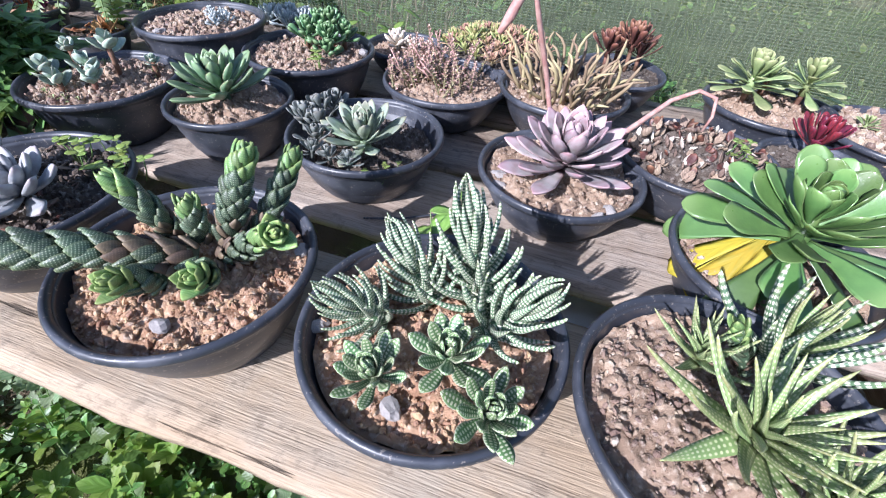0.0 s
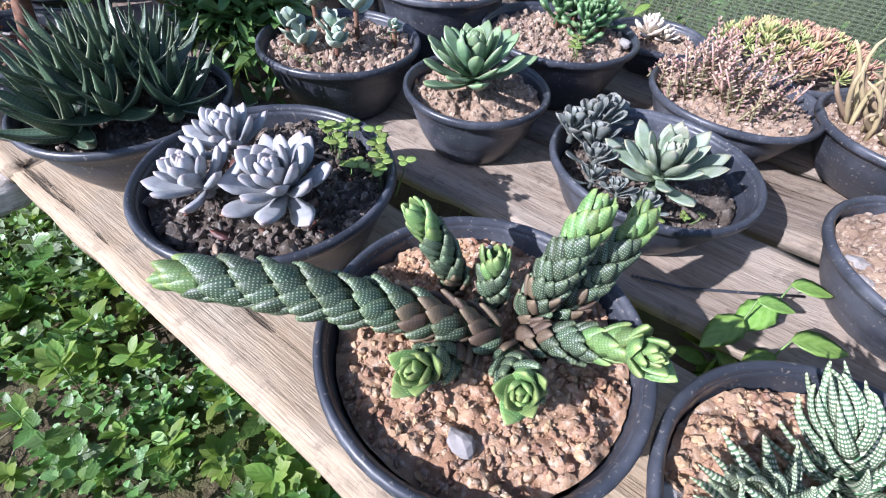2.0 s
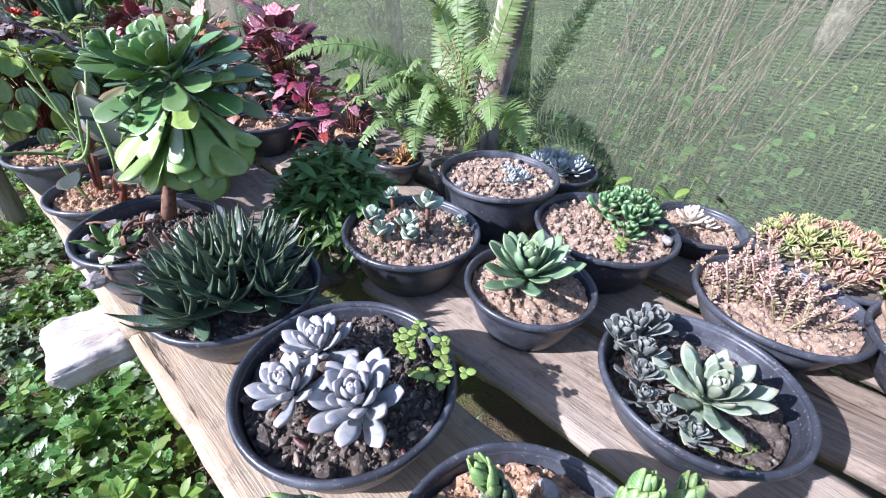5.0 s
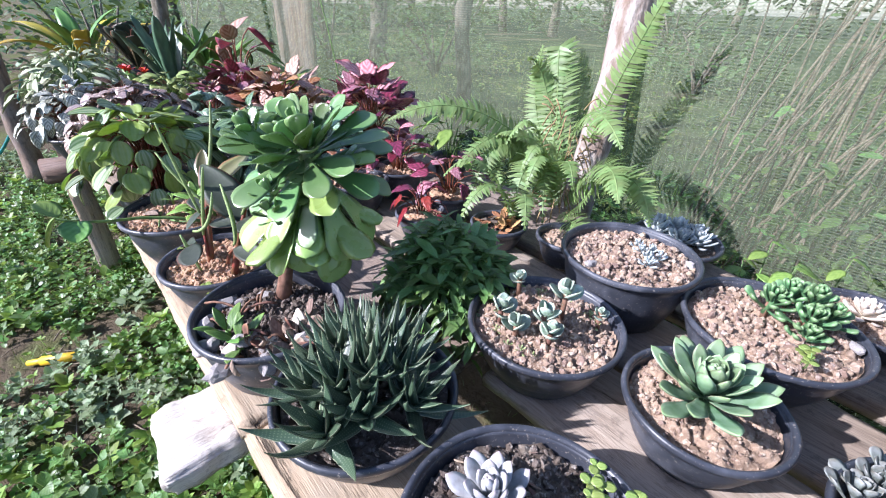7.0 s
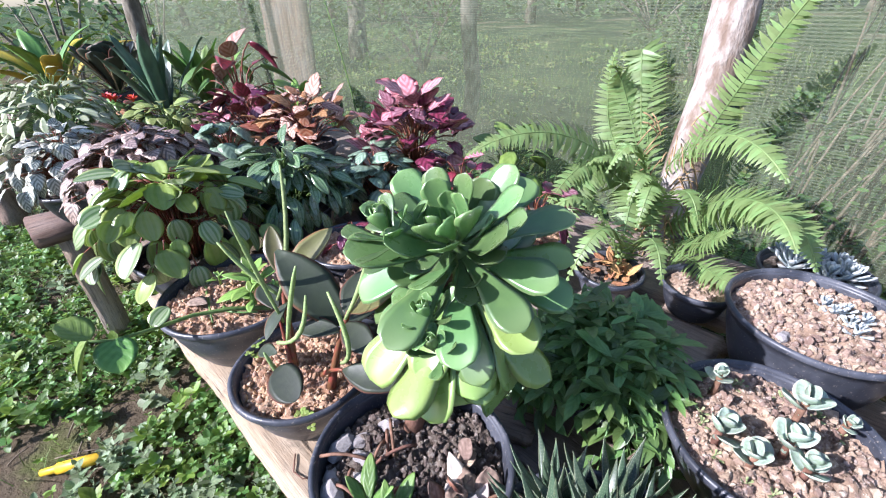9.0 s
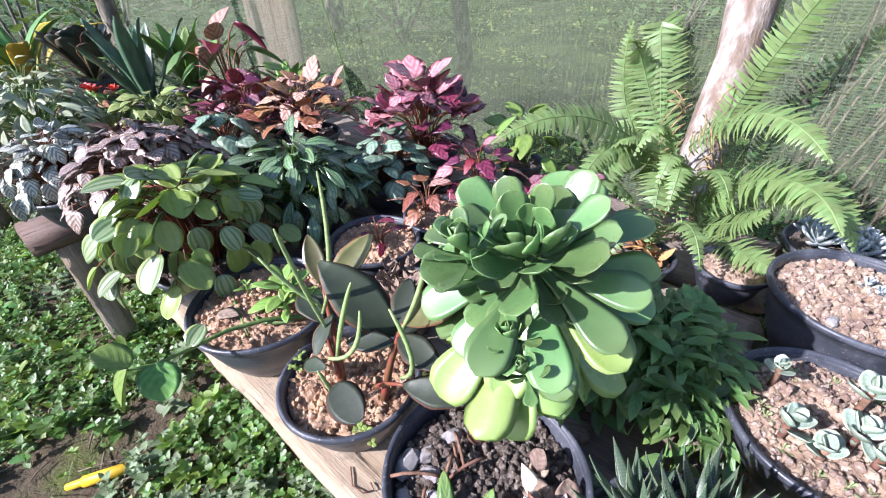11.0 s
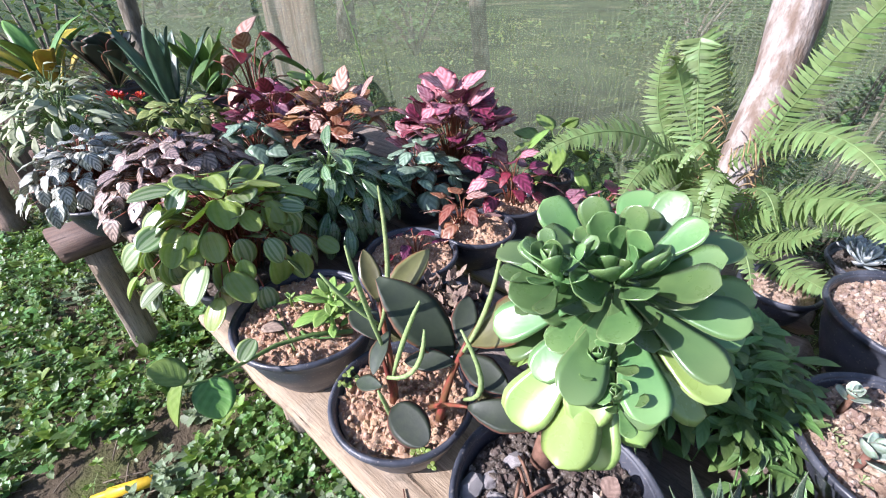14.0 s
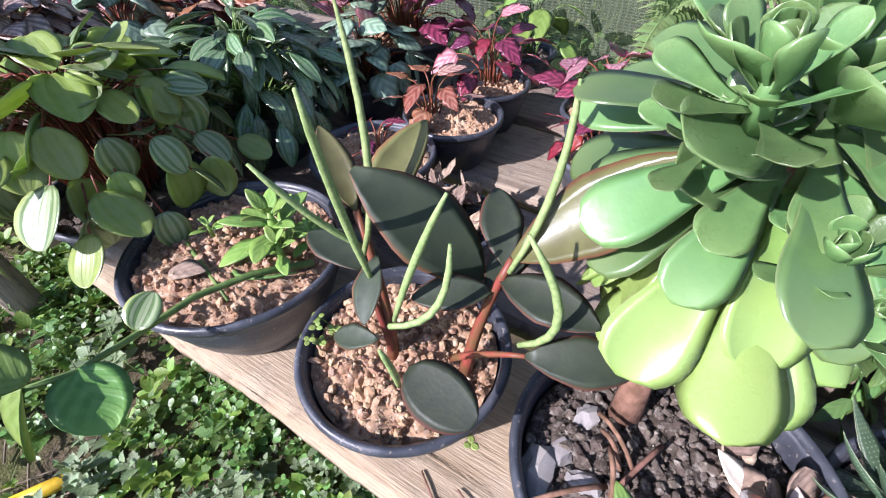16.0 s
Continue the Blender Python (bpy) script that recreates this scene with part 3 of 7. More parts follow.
def core(parent, m, r, h, skin_mat):
    """The short stem in a rosette's heart, which carries its leaves."""
    b = Bag().add(*tube([(0, 0, -0.01), (0, 0, h * 0.5), (0, 0, h)], [r, r * 0.8, r * 0.3], 8))
    return put("rosette", b.mesh("rosette", skin_mat), parent, m)


def rosette(parent, at, size, meshes, n, out=8, inn=75, inner=0.35, rise=0.35, tilt=(0, 0), wide=0.12, jitter=1.0, rng=random, stem=None):
    """Leaves in a spiral, from the outermost to the heart. meshes: outer ones first."""
    m = Matrix.Translation(at) @ Euler((radians(tilt[0]), radians(tilt[1]), 0)).to_matrix().to_4x4() @ Matrix.Rotation(rng.uniform(0, 6.28), 4, "Z")
    c = core(parent, m, size * wide, size * rise, stem or meshes[0].materials[0])
    for i in range(n):
        f = i / max(n - 1, 1)
        az = i * GOLD + rng.uniform(-0.12, 0.12) * jitter
        el = radians(lerp(out, inn, f ** 0.85) + rng.uniform(-6, 6) * jitter)
        s = size * lerp(1, inner, f ** 1.1) * rng.uniform(0.92, 1.06)
        r = size * wide * (1 - f)
        mesh = meshes[min(int(f * len(meshes)), len(meshes) - 1)]
        put("leaf", mesh, c, aim((r * math.cos(az), r * math.sin(az), size * rise * f), az, el, s, rng.uniform(-0.15, 0.15) * jitter))
    return c


def column(parent, points, radius, n, body, fresh, fresh_from=0.75, rng=random, spread=54):
    """A stem clad in short overlapping leaves, fresh ones at its end."""
    pts = [Vector(p) for p in points]
    n = int(n * 1.3)
    c = put("stem", Bag().add(*tube(pts, [radius * 0.62] * (len(pts) - 1) + [radius * 0.3], 8)).mesh("stem", body.materials[0]), parent)
    for i in range(n):
        f = i / (n - 1)
        k = min(int(f * (len(pts) - 1)), len(pts) - 2)
        p = pts[k].lerp(pts[k + 1], f * (len(pts) - 1) - k)
        d = (pts[k + 1] - pts[k]).normalized()
        turn = d.to_track_quat("Z", "Y").to_matrix().to_4x4()
        az = i * 2.2 + (i // 3) * 0.18
        grow = 1.0 if f < 0.9 else lerp(1.0, 0.55, (f - 0.9) / 0.1)
        el = radians(lerp(spread, 74, f ** 4) + rng.uniform(-5, 5))
        foot = Vector((math.cos(az), math.sin(az), 0)) * radius * 0.46 * grow
        put("leaf", fresh if f > fresh_from else L_scale_old if f < 0.28 and rng.random() < 0.75 else body, c, Matrix.Translation(p) @ turn @ aim(foot, az, el, radius * (1.25 if f < fresh_from else 1.35) * grow * rng.uniform(0.92, 1.08)))
    return c


# ---- pots ----
TABLE = 0.526
CRUMBS = {"red": (SOIL_RED, CRUMB_RED), "dark": (SOIL_DARK, CRUMB_DARK), "pale": (SOIL_PALE, CRUMB_PALE)}


def lathe(profile, sides=56, squash=1.0):
    v, f = [], []
    for r, z in profile:
        for k in range(sides):
            a = 2 * math.pi * k / sides
            v.append((r * math.cos(a), r * math.sin(a) * squash, z))
    for i in range(len(profile) - 1):
        for k in range(sides):
            a, b = i * sides + k, i * sides + (k + 1) % sides
            f.append((a, b, b + sides, a + sides))
    f.append(tuple(reversed(range(sides))))
    f.append(tuple((len(profile) - 1) * sides + k for k in range(sides)))
    return v, f


def pebbles(n, radius, level, size, rng, flat=0.7):
    """Loose crumbs over a round bed."""
    b = Bag()
    g = (1 + 5 ** 0.5) / 2
    corners = [Vector(p).normalized() for p in ((-1, g, 0), (1, g, 0), (-1, -g, 0), (1, -g, 0), (0, -1, g), (0, 1, g), (0, -1, -g), (0, 1, -g), (g, 0, -1), (g, 0, 1), (-g, 0, -1), (-g, 0, 1))]
    faces = [(0, 11, 5), (0, 5, 1), (0, 1, 7), (0, 7, 10), (0, 10, 11), (1, 5, 9), (5, 11, 4), (11, 10, 2), (10, 7, 6), (7, 1, 8), (3, 9, 4), (3, 4, 2), (3, 2, 6), (3, 6, 8), (3, 8, 9), (4, 9, 5), (2, 4, 11), (6, 2, 10), (8, 6, 7), (9, 8, 1)]
    for _ in range(n):
        a, r = rng.uniform(0, 6.283), radius * math.sqrt(rng.random())
        s = size * rng.choice((0.14, 0.16, 0.18, 0.2, 0.22, 0.25, 0.28, 0.32, 0.36, 0.42, 0.5, 0.6, 0.75, 1.0, 1.5, 2.2)) * rng.uniform(0.8, 1.2)
        x, y = r * math.cos(a), r * math.sin(a)
        m = Matrix.Translation((x, y, level(x, y) + s * 0.2)) @ Euler((rng.uniform(0, 6), rng.uniform(0, 6), rng.uniform(0, 6))).to_matrix().to_4x4() @ Matrix.Diagonal((s, s * rng.uniform(0.6, 1), s * rng.uniform(0.45, flat), 1))
        b.add([p * rng.uniform(0.75, 1.15) for p in corners], faces, None, m)
    return b


def potted(name, label, x, y, r, top, soil="red", fill=0.026, group="pots on the bench", taper=0.64, crumbs=1100, crumb=0.0028, dome=0.012, tilt=(0, 0), category="potted plant", shelf=TABLE):
    """A black plastic bowl of earth on the bench. Returns the thing and a function that gives the earth's height."""
    rng = random.Random(name + str(round(x, 3)))
    h = top - shelf
    t = thing(name, label, category, (x, y, shelf), group)
    t.rotation_euler = (radians(tilt[0]), radians(tilt[1]), 0)
    q = r - 0.0085
    rb = r * taper
    wall = [(rb * 0.96, 0.0), (rb, 0.004), (lerp(rb, q, 0.36), h * 0.25), (lerp(rb, q, 0.66), h * 0.52), (lerp(rb, q, 0.87), h * 0.78), (q - 0.001, h - 0.017),
            (q + 0.003, h - 0.016), (q + 0.0035, h - 0.010)]
    inner = [(q - 0.003, h - 0.006), (q - 0.005, h - 0.014), (lerp(rb, q, 0.78), h * 0.62), (lerp(rb, q, 0.5), h * 0.36), (rb - 0.006, 0.010), (rb * 0.9, 0.008)]
    squash = rng.uniform(0.975, 1.02)
    pot = put("pot", Bag().add(*lathe(wall + inner, 56, squash)).mesh("pot", BLACK), t)
    lip = [(q + 0.001, h - 0.0155), (q + 0.0068, h - 0.0145), (r, h - 0.010), (r - 0.0005, h - 0.004), (q + 0.0045, h), (q + 0.0005, h - 0.0012), (q - 0.0035, h - 0.006), (q - 0.003, h - 0.012)]
    v, f = lathe(lip, 56, squash)
    f = f[:-2] + [((len(lip) - 1) * 56 + k, (len(lip) - 1) * 56 + (k + 1) % 56, (k + 1) % 56, k) for k in range(56)]
    v = [(p[0], p[1], p[2] + 0.0025 * noise.noise(Vector((p[0] * 9, p[1] * 9, x * 5)))) for p in v]
    put("rim", Bag().add(v, f).mesh("rim", BLACK), pot)
    zs = h - fill
    rs = lerp(rb, q, min(0.98, along([(0, 0), (0.25, 0.36), (0.52, 0.66), (0.78, 0.87), (1, 1)], zs / h))) - 0.004
    off = Vector((x * 7, y * 7, 0))

    def level(px, py):
        d = math.hypot(px, py) / rs
        w = Vector((px * 26, py * 26, 0)) + off
        return zs + dome * (1 - d * d) + 0.011 * noise.noise(w) + 0.009 * noise.noise(w * 2.9) - 0.006 * max(0, d - 0.8)

    v, f = [(0, 0, level(0, 0))], []
    rings, sides = (44, 120) if crumbs > 250 else (18, 64)
    for i in range(1, rings + 1):
        for k in range(sides):
            a = 2 * math.pi * k / sides
            px, py = rs * i / rings * math.cos(a), rs * i / rings * math.sin(a) * squash
            v.append((px, py, level(px, py) + 0.007 * noise.noise(Vector((px * 110, py * 110, x))) + 0.0035 * noise.noise(Vector((px * 260, py * 260, x)))))
    f += [(0, 1 + k, 1 + (k + 1) % sides) for k in range(sides)]
    for i in range(rings - 1):
        for k in range(sides):
            a, b = 1 + i * sides + k, 1 + i * sides + (k + 1) % sides
            f.append((a, a + sides, b + sides, b))
    bed, loose = CRUMBS[soil]
    earth = put("soil", Bag().add(v, f).mesh("soil", bed), t)
    grit = put("soil_grit", pebbles(int(crumbs * (2.6 if crumbs > 250 else 1)), rs * 0.97, level, crumb, rng).mesh("soil_grit", loose, False), earth)
    tagged(grit, kind="stuff")
    t_level = lambda wx, wy: Vector((wx - x, wy - y, level(wx - x, wy - y)))
    return t, t_level, rng


def stones(t, lev, spots, mat=None, size=0.012):
    for wx, wy, k in spots:
        bm = bmesh.new()
        bmesh.ops.create_icosphere(bm, subdivisions=2, radius=1.0)
        for v in bm.verts:
            v.co *= 1 + 0.45 * noise.noise(v.co * 1.3 + Vector((k * 7, 0, 0))) + 0.12 * noise.noise(v.co * 5)
        me = bpy.data.meshes.new("stone")
        bm.to_mesh(me)
        bm.free()
        me.materials.append(mat or STONE)
        put("stone", me, t, Matrix.Translation(lev(wx, wy) + Vector((0, 0, size * 0.3))) @ Matrix.Rotation(k, 4, "Z") @ Matrix.Diagonal((size * 1.25, size * 0.85, size * 0.7, 1)))


def bushy(t, lev, cx, cy, meshes, n, spread, height, size, stem_mat, rng, droop=25, stem_r=0.0016, base_r=0.25, up=0.15, roll=0.5, name="foliage", tilt_out=1.25, wild=24):
    """A round tuft: every leaf stands on a stalk of its own from the middle."""
    z0 = lev(cx, cy)
    tuft, held = Bag(), []
    for i in range(n):
        f = (i + 0.5) / n
        az = i * GOLD + rng.uniform(-0.3, 0.3)
        out = math.sqrt(f)
        tip = z0 + Vector((math.cos(az) * spread * out, math.sin(az) * spread * out, height * (1 - 0.75 * out ** 2.2) * rng.uniform(0.82, 1.15)))
        foot = z0 + Vector((math.cos(az) * spread * base_r * out, math.sin(az) * spread * base_r * out, -0.004))
        path = bow(foot, tip, Vector((math.cos(az), math.sin(az), 0)) * (-0.12 * spread) + Vector((0, 0, height * up)), 6)
        tuft.add(*tube(path, [stem_r * 1.3, stem_r * 1.2, stem_r * 1.1, stem_r, stem_r, stem_r * 0.8], 5))
        held.append((rng.choice(meshes), aim(path[-1], az + rng.uniform(-0.5, 0.5), radians(lerp(12, -droop, out) * tilt_out + rng.uniform(-wild, wild)), size * rng.uniform(0.72, 1.2), rng.uniform(-roll, roll))))
    s = tagged(put(name, tuft.mesh(name, stem_mat), t), kind="stuff")
    for mesh, m in held:
        put("leaf", mesh, s, m)


def scatter_leaves(bag, spots, template, rng):
    for p, az, el, s in spots:
        v, f, uv = template
        bag.add(v, f, uv, aim(p, az, el, s, rng.uniform(-0.5, 0.5)))


FLAT_LEAF = ([(0, 0, 0), (0.22, -0.2, 0.05), (0.25, 0, 0), (0.22, 0.2, 0.05), (0.55, -0.27, 0.05), (0.55, 0, -0.01), (0.55, 0.27, 0.05), (0.82, -0.17, 0.0), (0.82, 0, -0.04), (0.82, 0.17, 0.0), (1, 0, -0.08)],
             [(0, 1, 2), (0, 2, 3), (1, 4, 5, 2), (2, 5, 6, 3), (4, 7, 8, 5), (5, 8, 9, 6), (7, 10, 8), (8, 10, 9)],
             [(0.5, 0), (0, 0.22), (0.5, 0.25), (1, 0.22), (0, 0.55), (0.5, 0.55), (1, 0.55), (0, 0.82), (0.5, 0.82), (1, 0.82), (0.5, 1)])
NARROW_LEAF = ([(x, y * 0.58, z - 0.1 * x * x) for x, y, z in FLAT_LEAF[0]], FLAT_LEAF[1], FLAT_LEAF[2])
BLADE = ([(0, -0.02, 0), (0, 0.02, 0), (0.5, -0.018, 0.04), (0.5, 0.018, 0.04), (1, 0, -0.06)], [(0, 2, 3, 1), (2, 4, 3)], [(0, 0), (1, 0), (0, 0.5), (1, 0.5), (0.5, 1)])

# ---- ground and weeds ----
FLOOR = -0.03


def ground_height(x, y):
    rise = max(0.0, y - 2.2)
    return FLOOR + 0.025 * noise.noise(Vector((x * 1.3, y * 1.3, 0))) + 0.035 * rise - 0.0004 * rise * rise


def build_ground():
    xs = [-400, -120, -50, -25, -15] + [-10 + 0.4 * i for i in range(41)] + [12, 20, 45, 120, 400]
    ys = [-400, -120, -40, -15, -6] + [-3 + 0.35 * i for i in range(35)] + [12, 16, 22, 32, 43, 90, 200, 400]
    v = [(x, y, ground_height(x, min(y, 43))) for y in ys for x in xs]
    n = len(xs)
    f = [(j * n + i, j * n + i + 1, (j + 1) * n + i + 1, (j + 1) * n + i) for j in range(len(ys) - 1) for i in range(n - 1)]
    put("ground", Bag().add(v, f).mesh("ground", GROUND))
    tagged(bpy.data.objects["ground"], "brown earth and short grass under the benches", "ground", kind="structure")


build_ground()


def toothed_leaf(teeth=6, width=0.36):
    """A soft leaf with a notched margin, raised on both sides of its midrib."""
    v, uv, f = [(0, 0, 0)], [(0.5, 0)], []
    n = 2 * teeth
    for i in range(1, n + 1):
        t = i / (n + 0.6)
        w = width * smooth_along(PROFILE["heart"], t) * (1.1 if i % 2 else 0.86)
        for k in (-1, 0, 1):
            v.append((t - (0.04 if k and i % 2 == 0 else 0), k * w, (0.07 if k else 0.0) - 0.16 * t * t + (0.012 if i % 2 else -0.012)))
            uv.append(((k + 1) / 2, t))
    v.append((1, 0, -0.2))
    uv.append((0.5, 1))
    f += [(0, 1, 2), (0, 2, 3)]
    for i in range(n - 1):
        a = 1 + 3 * i
        f += [(a, a + 3, a + 4, a + 1), (a + 1, a + 4, a + 5, a + 2)]
    a = 1 + 3 * (n - 1)
    return v, f + [(a, a + 3, a + 1), (a + 1, a + 3, a + 2)], uv


ROUND_LEAF = ([(0, 0, 0), (0.3, -0.38, 0.06), (0.35, 0, 0), (0.3, 0.38, 0.06), (0.7, -0.42, 0.05), (0.7, 0, -0.02), (0.7, 0.42, 0.05), (1, -0.2, 0.0), (1.04, 0, -0.03), (1, 0.2, 0.0)],
              [(0, 1, 2), (0, 2, 3), (1, 4, 5, 2), (2, 5, 6, 3), (4, 7, 8, 5), (5, 8, 9, 6)],
              [(0.5, 0), (0, 0.3), (0.5, 0.35), (1, 0.3), (0, 0.7), (0.5, 0.7), (1, 0.7), (0.2, 1), (0.5, 1), (0.8, 1)])


def bare_patch(x, y):
    """How open the weeds stand: above 0 the earth shows."""
    near = -0.42 if x > -1.7 else lerp(-0.24, -0.42, max(0.0, min(1.0, (x + 2.3) / 0.6)))
    return noise.noise(Vector((x * 2.1, y * 2.1, 4))) + 0.4 * noise.noise(Vector((x * 6, y * 6, 1))) + near - (0.12 if y > -0.15 else 0)


def build_weeds():
    rng = random.Random(5)
    big_leaf = toothed_leaf(5)
    tall_bag, grey_bag, lime_bag, clover_bag = Bag(), Bag(), Bag(), Bag()
    for _ in range(4600):
        x, y = rng.uniform(-6.0, 1.2), 0.34 - 1.6 * rng.random() ** 1.15
        if bare_patch(x, y) > 0.0 and rng.random() < 0.9:
            continue
        p = Vector((x, y, ground_height(x, y)))
        grow = rng.random() ** 2
        tall = lerp(0.04, 0.2 if x > -1.9 else 0.11, grow)
        lean = Vector((rng.uniform(-0.35, 0.35), rng.uniform(-0.35, 0.35), 1)) * tall
        bag = grey_bag if noise.noise(Vector((x * 1.7, y * 1.7, 9))) > 0.12 else tall_bag
        bag.add(*tube([p, p + lean * 0.5, p + lean], [0.0018, 0.0015, 0.001], 3))
        size = rng.choice((0.018, 0.022, 0.026, 0.032, 0.042, 0.06)) * (1.15 if x > -1.7 else 0.95)
        az = rng.uniform(0, 6.28)
        pairs = rng.randint(3, 5)
        spots = []
        for i in range(pairs):
            f = (i + 1) / pairs
            for side in (0, math.pi):
                spots.append((p + lean * f, az + i * 1.57 + side + rng.uniform(-0.4, 0.4), radians(lerp(rng.uniform(-25, 30), rng.uniform(25, 70), f * f)), size * lerp(1.1, 0.5, f * f) * rng.uniform(0.75, 1.2)))
        scatter_leaves(bag, spots, big_leaf if size > 0.03 else FLAT_LEAF, rng)
    for _ in range(1500):
        x, y = rng.uniform(-5.5, 1.2), 0.3 - 1.5 * rng.random() ** 1.15
        if bare_patch(x, y) > 0.25:
            continue
        p = Vector((x, y, ground_height(x, y)))
        size, az = rng.choice((0.02, 0.025, 0.03, 0.045, 0.065)), rng.uniform(0, 6.28)
        up = Vector((rng.uniform(-0.02, 0.02), rng.uniform(-0.02, 0.02), rng.uniform(0.01, 0.1 if x > -1.9 else 0.04)))
        lime_bag.add(*tube([p, p + up], [0.0015, 0.001], 3))
        scatter_leaves(lime_bag, [(p + up, az + i * GOLD, radians(rng.uniform(0, 55)), size * rng.uniform(0.6, 1.1)) for i in range(rng.randint(5, 9))], FLAT_LEAF, rng)
    for _ in range(9000):
        x, y = rng.uniform(-5.0, 1.2), 0.3 - 1.4 * rng.random() ** 1.15
        if bare_patch(x, y) > 0.12 or noise.noise(Vector((x * 3, y * 3, 20))) < -0.15:
            continue
        p = Vector((x, y, ground_height(x, y)))
        up = Vector((rng.uniform(-0.02, 0.02), rng.uniform(-0.02, 0.02), rng.uniform(0.008, 0.06)))
        scatter_leaves(clover_bag, [(p + up, rng.uniform(0, 6.28), radians(rng.uniform(-15, 45)), rng.uniform(0.012, 0.026)) for i in range(3)], ROUND_LEAF, rng)
    tagged(put("weeds", tall_bag.mesh("weeds", SKIN["weed"])), "leafy green weeds with notched leaves beside the bench", "weeds", kind="stuff")
    tagged(put("grey_weeds", grey_bag.mesh("grey_weeds", SKIN["weed_grey"])), "dusty grey-green weeds beside the bench", "weeds", kind="stuff")
    tagged(put("seedlings", lime_bag.mesh("seedlings", SKIN["weed_lime"])), "bright young weed seedlings in the sun", "weeds", kind="stuff")
    tagged(put("clover", clover_bag.mesh("clover", SKIN["weed"])), "low carpet of small round clover leaves", "clover", kind="stuff")
    litter = Bag()
    for _ in range(420):
        x, y = rng.uniform(-4.6, 0.6), 0.25 - 1.3 * rng.random()
        a, d = Vector((x, y, ground_height(x, y) + 0.006)), rng.uniform(0, 6.28)
        long = rng.uniform(0.03, 0.22) ** 1.2
        litter.add(*tube(bow(a, a + Vector((math.cos(d) * long, math.sin(d) * long, rng.uniform(0, 0.015))), (0, 0, 0.006), 4), rng.uniform(0.001, 0.0028), 4))
    tagged(put("dry_stalks", litter.mesh("dry_stalks", TWIG)), "dry broken stalks lying on the bare earth", "dead stalks", kind="stuff")
    bag = Bag()
    for _ in range(20000):
        y = 1.68 + 9 * rng.random() ** 1.8
        x = rng.uniform(-6 - y, 2.5 + y * 0.8)
        scatter_leaves(bag, [(Vector((x, y, ground_height(x, y))), rng.uniform(0, 6.28), radians(rng.uniform(30, 85)), rng.uniform(0.04, 0.13) * (1 + y * 0.06))], BLADE, rng)
    for _ in range(9000):
        y = 1.7 + 8 * rng.random() ** 1.6
        x = rng.uniform(-6 - y, 2.5 + y * 0.8)
        if noise.noise(Vector((x * 0.9, y * 0.9, 2))) > -0.1:
            scatter_leaves(bag, [(Vector((x, y, ground_height(x, y) + rng.uniform(0.01, 0.08))), rng.uniform(0, 6.28), radians(rng.uniform(-10, 60)), rng.uniform(0.03, 0.07) * (1 + y * 0.08))], FLAT_LEAF, rng)
    for _ in range(2500):
        x, y = rng.uniform(-6.5, 1.0), rng.uniform(-2.0, 1.6)
        scatter_leaves(bag, [(Vector((x, y, ground_height(x, y))), rng.uniform(0, 6.28), radians(rng.uniform(30, 80)), rng.uniform(0.04, 0.1))], BLADE, rng)
    tagged(put("grass", bag.mesh("grass", SKIN["grass"])), "rough green grass on the slope behind the net", "grass", kind="stuff")
    bag = Bag()
    for _ in range(900):
        y = rng.uniform(1.72, 2.6)
        x = rng.uniform(-5, 2.4) if rng.random() < 0.6 else rng.gauss(-0.8, 0.4)
        z = ground_height(x, y)
        tall = rng.uniform(0.1, 0.42) * (2.2 if abs(x + 0.9) < 0.5 else 1)
        spots = [(Vector((x + rng.uniform(-0.03, 0.03), y, z + tall * (i + 1) / 9)), rng.uniform(0, 6.28), radians(rng.uniform(-20, 50)), rng.uniform(0.03, 0.07)) for i in range(9)]
        scatter_leaves(bag, spots, FLAT_LEAF, rng)
    tagged(put("tall_weeds", bag.mesh("tall_weeds", SKIN["weed"])), "tall green weeds pressed against the net", "weeds", kind="stuff")


build_weeds()

# ---- benches ----
def bench(name, label, at):
    return thing(name, label, "bench", at)


BENCH = bench("plant_bench", "long low bench of weathered boards on wooden beams", (-0.2, 0.8, FLOOR))
ORIGIN = Matrix.Translation((0.2, -0.8, -FLOOR))


def board(parent, mat, x0, x1, y0, y1, z0, z1, seed, name="board", turn=0.0, label="", origin=None, cuts=(56, 12, 2), ragged=0.0, rough=0.005):
    me = rough_box(x0, x1, y0, y1, z0, z1, rough, seed, cuts, ragged)
    me.materials.append(mat)
    c = Vector(((x0 + x1) / 2, (y0 + y1) / 2, 0))
    spin = Matrix.Translation(c) @ Matrix.Rotation(radians(turn), 4, "Z") @ Matrix.Translation(-c)
    return put(name, me, parent, (origin or ORIGIN) @ spin, label)


board(BENCH, WOOD_TAN, -1.262, 0.98, 0.113, 0.472, TABLE - 0.036, TABLE, 1, label="tan sawn front board with a bright worn edge", ragged=0.02)
board(BENCH, WOOD_MID, -1.09, 1.10, 0.556, 0.800, TABLE - 0.038, TABLE - 0.002, 2, turn=-0.6, ragged=0.03, label="cracked grey board", rough=0.008)
board(BENCH, WOOD_GREY, -1.11, 1.2, 0.842, 1.075, TABLE - 0.04, TABLE - 0.004, 3, turn=0.5, ragged=0.03, rough=0.008)
board(BENCH, WOOD_GREY, -1.13, 1.25, 1.115, 1.46, TABLE - 0.04, TABLE - 0.004, 4, ragged=0.03, rough=0.008)
board(BENCH, WOOD_TAN, -2.42, -1.272, 0.108, 0.395, TABLE - 0.036, TABLE - 0.001, 5, ragged=0.02, turn=0.4)
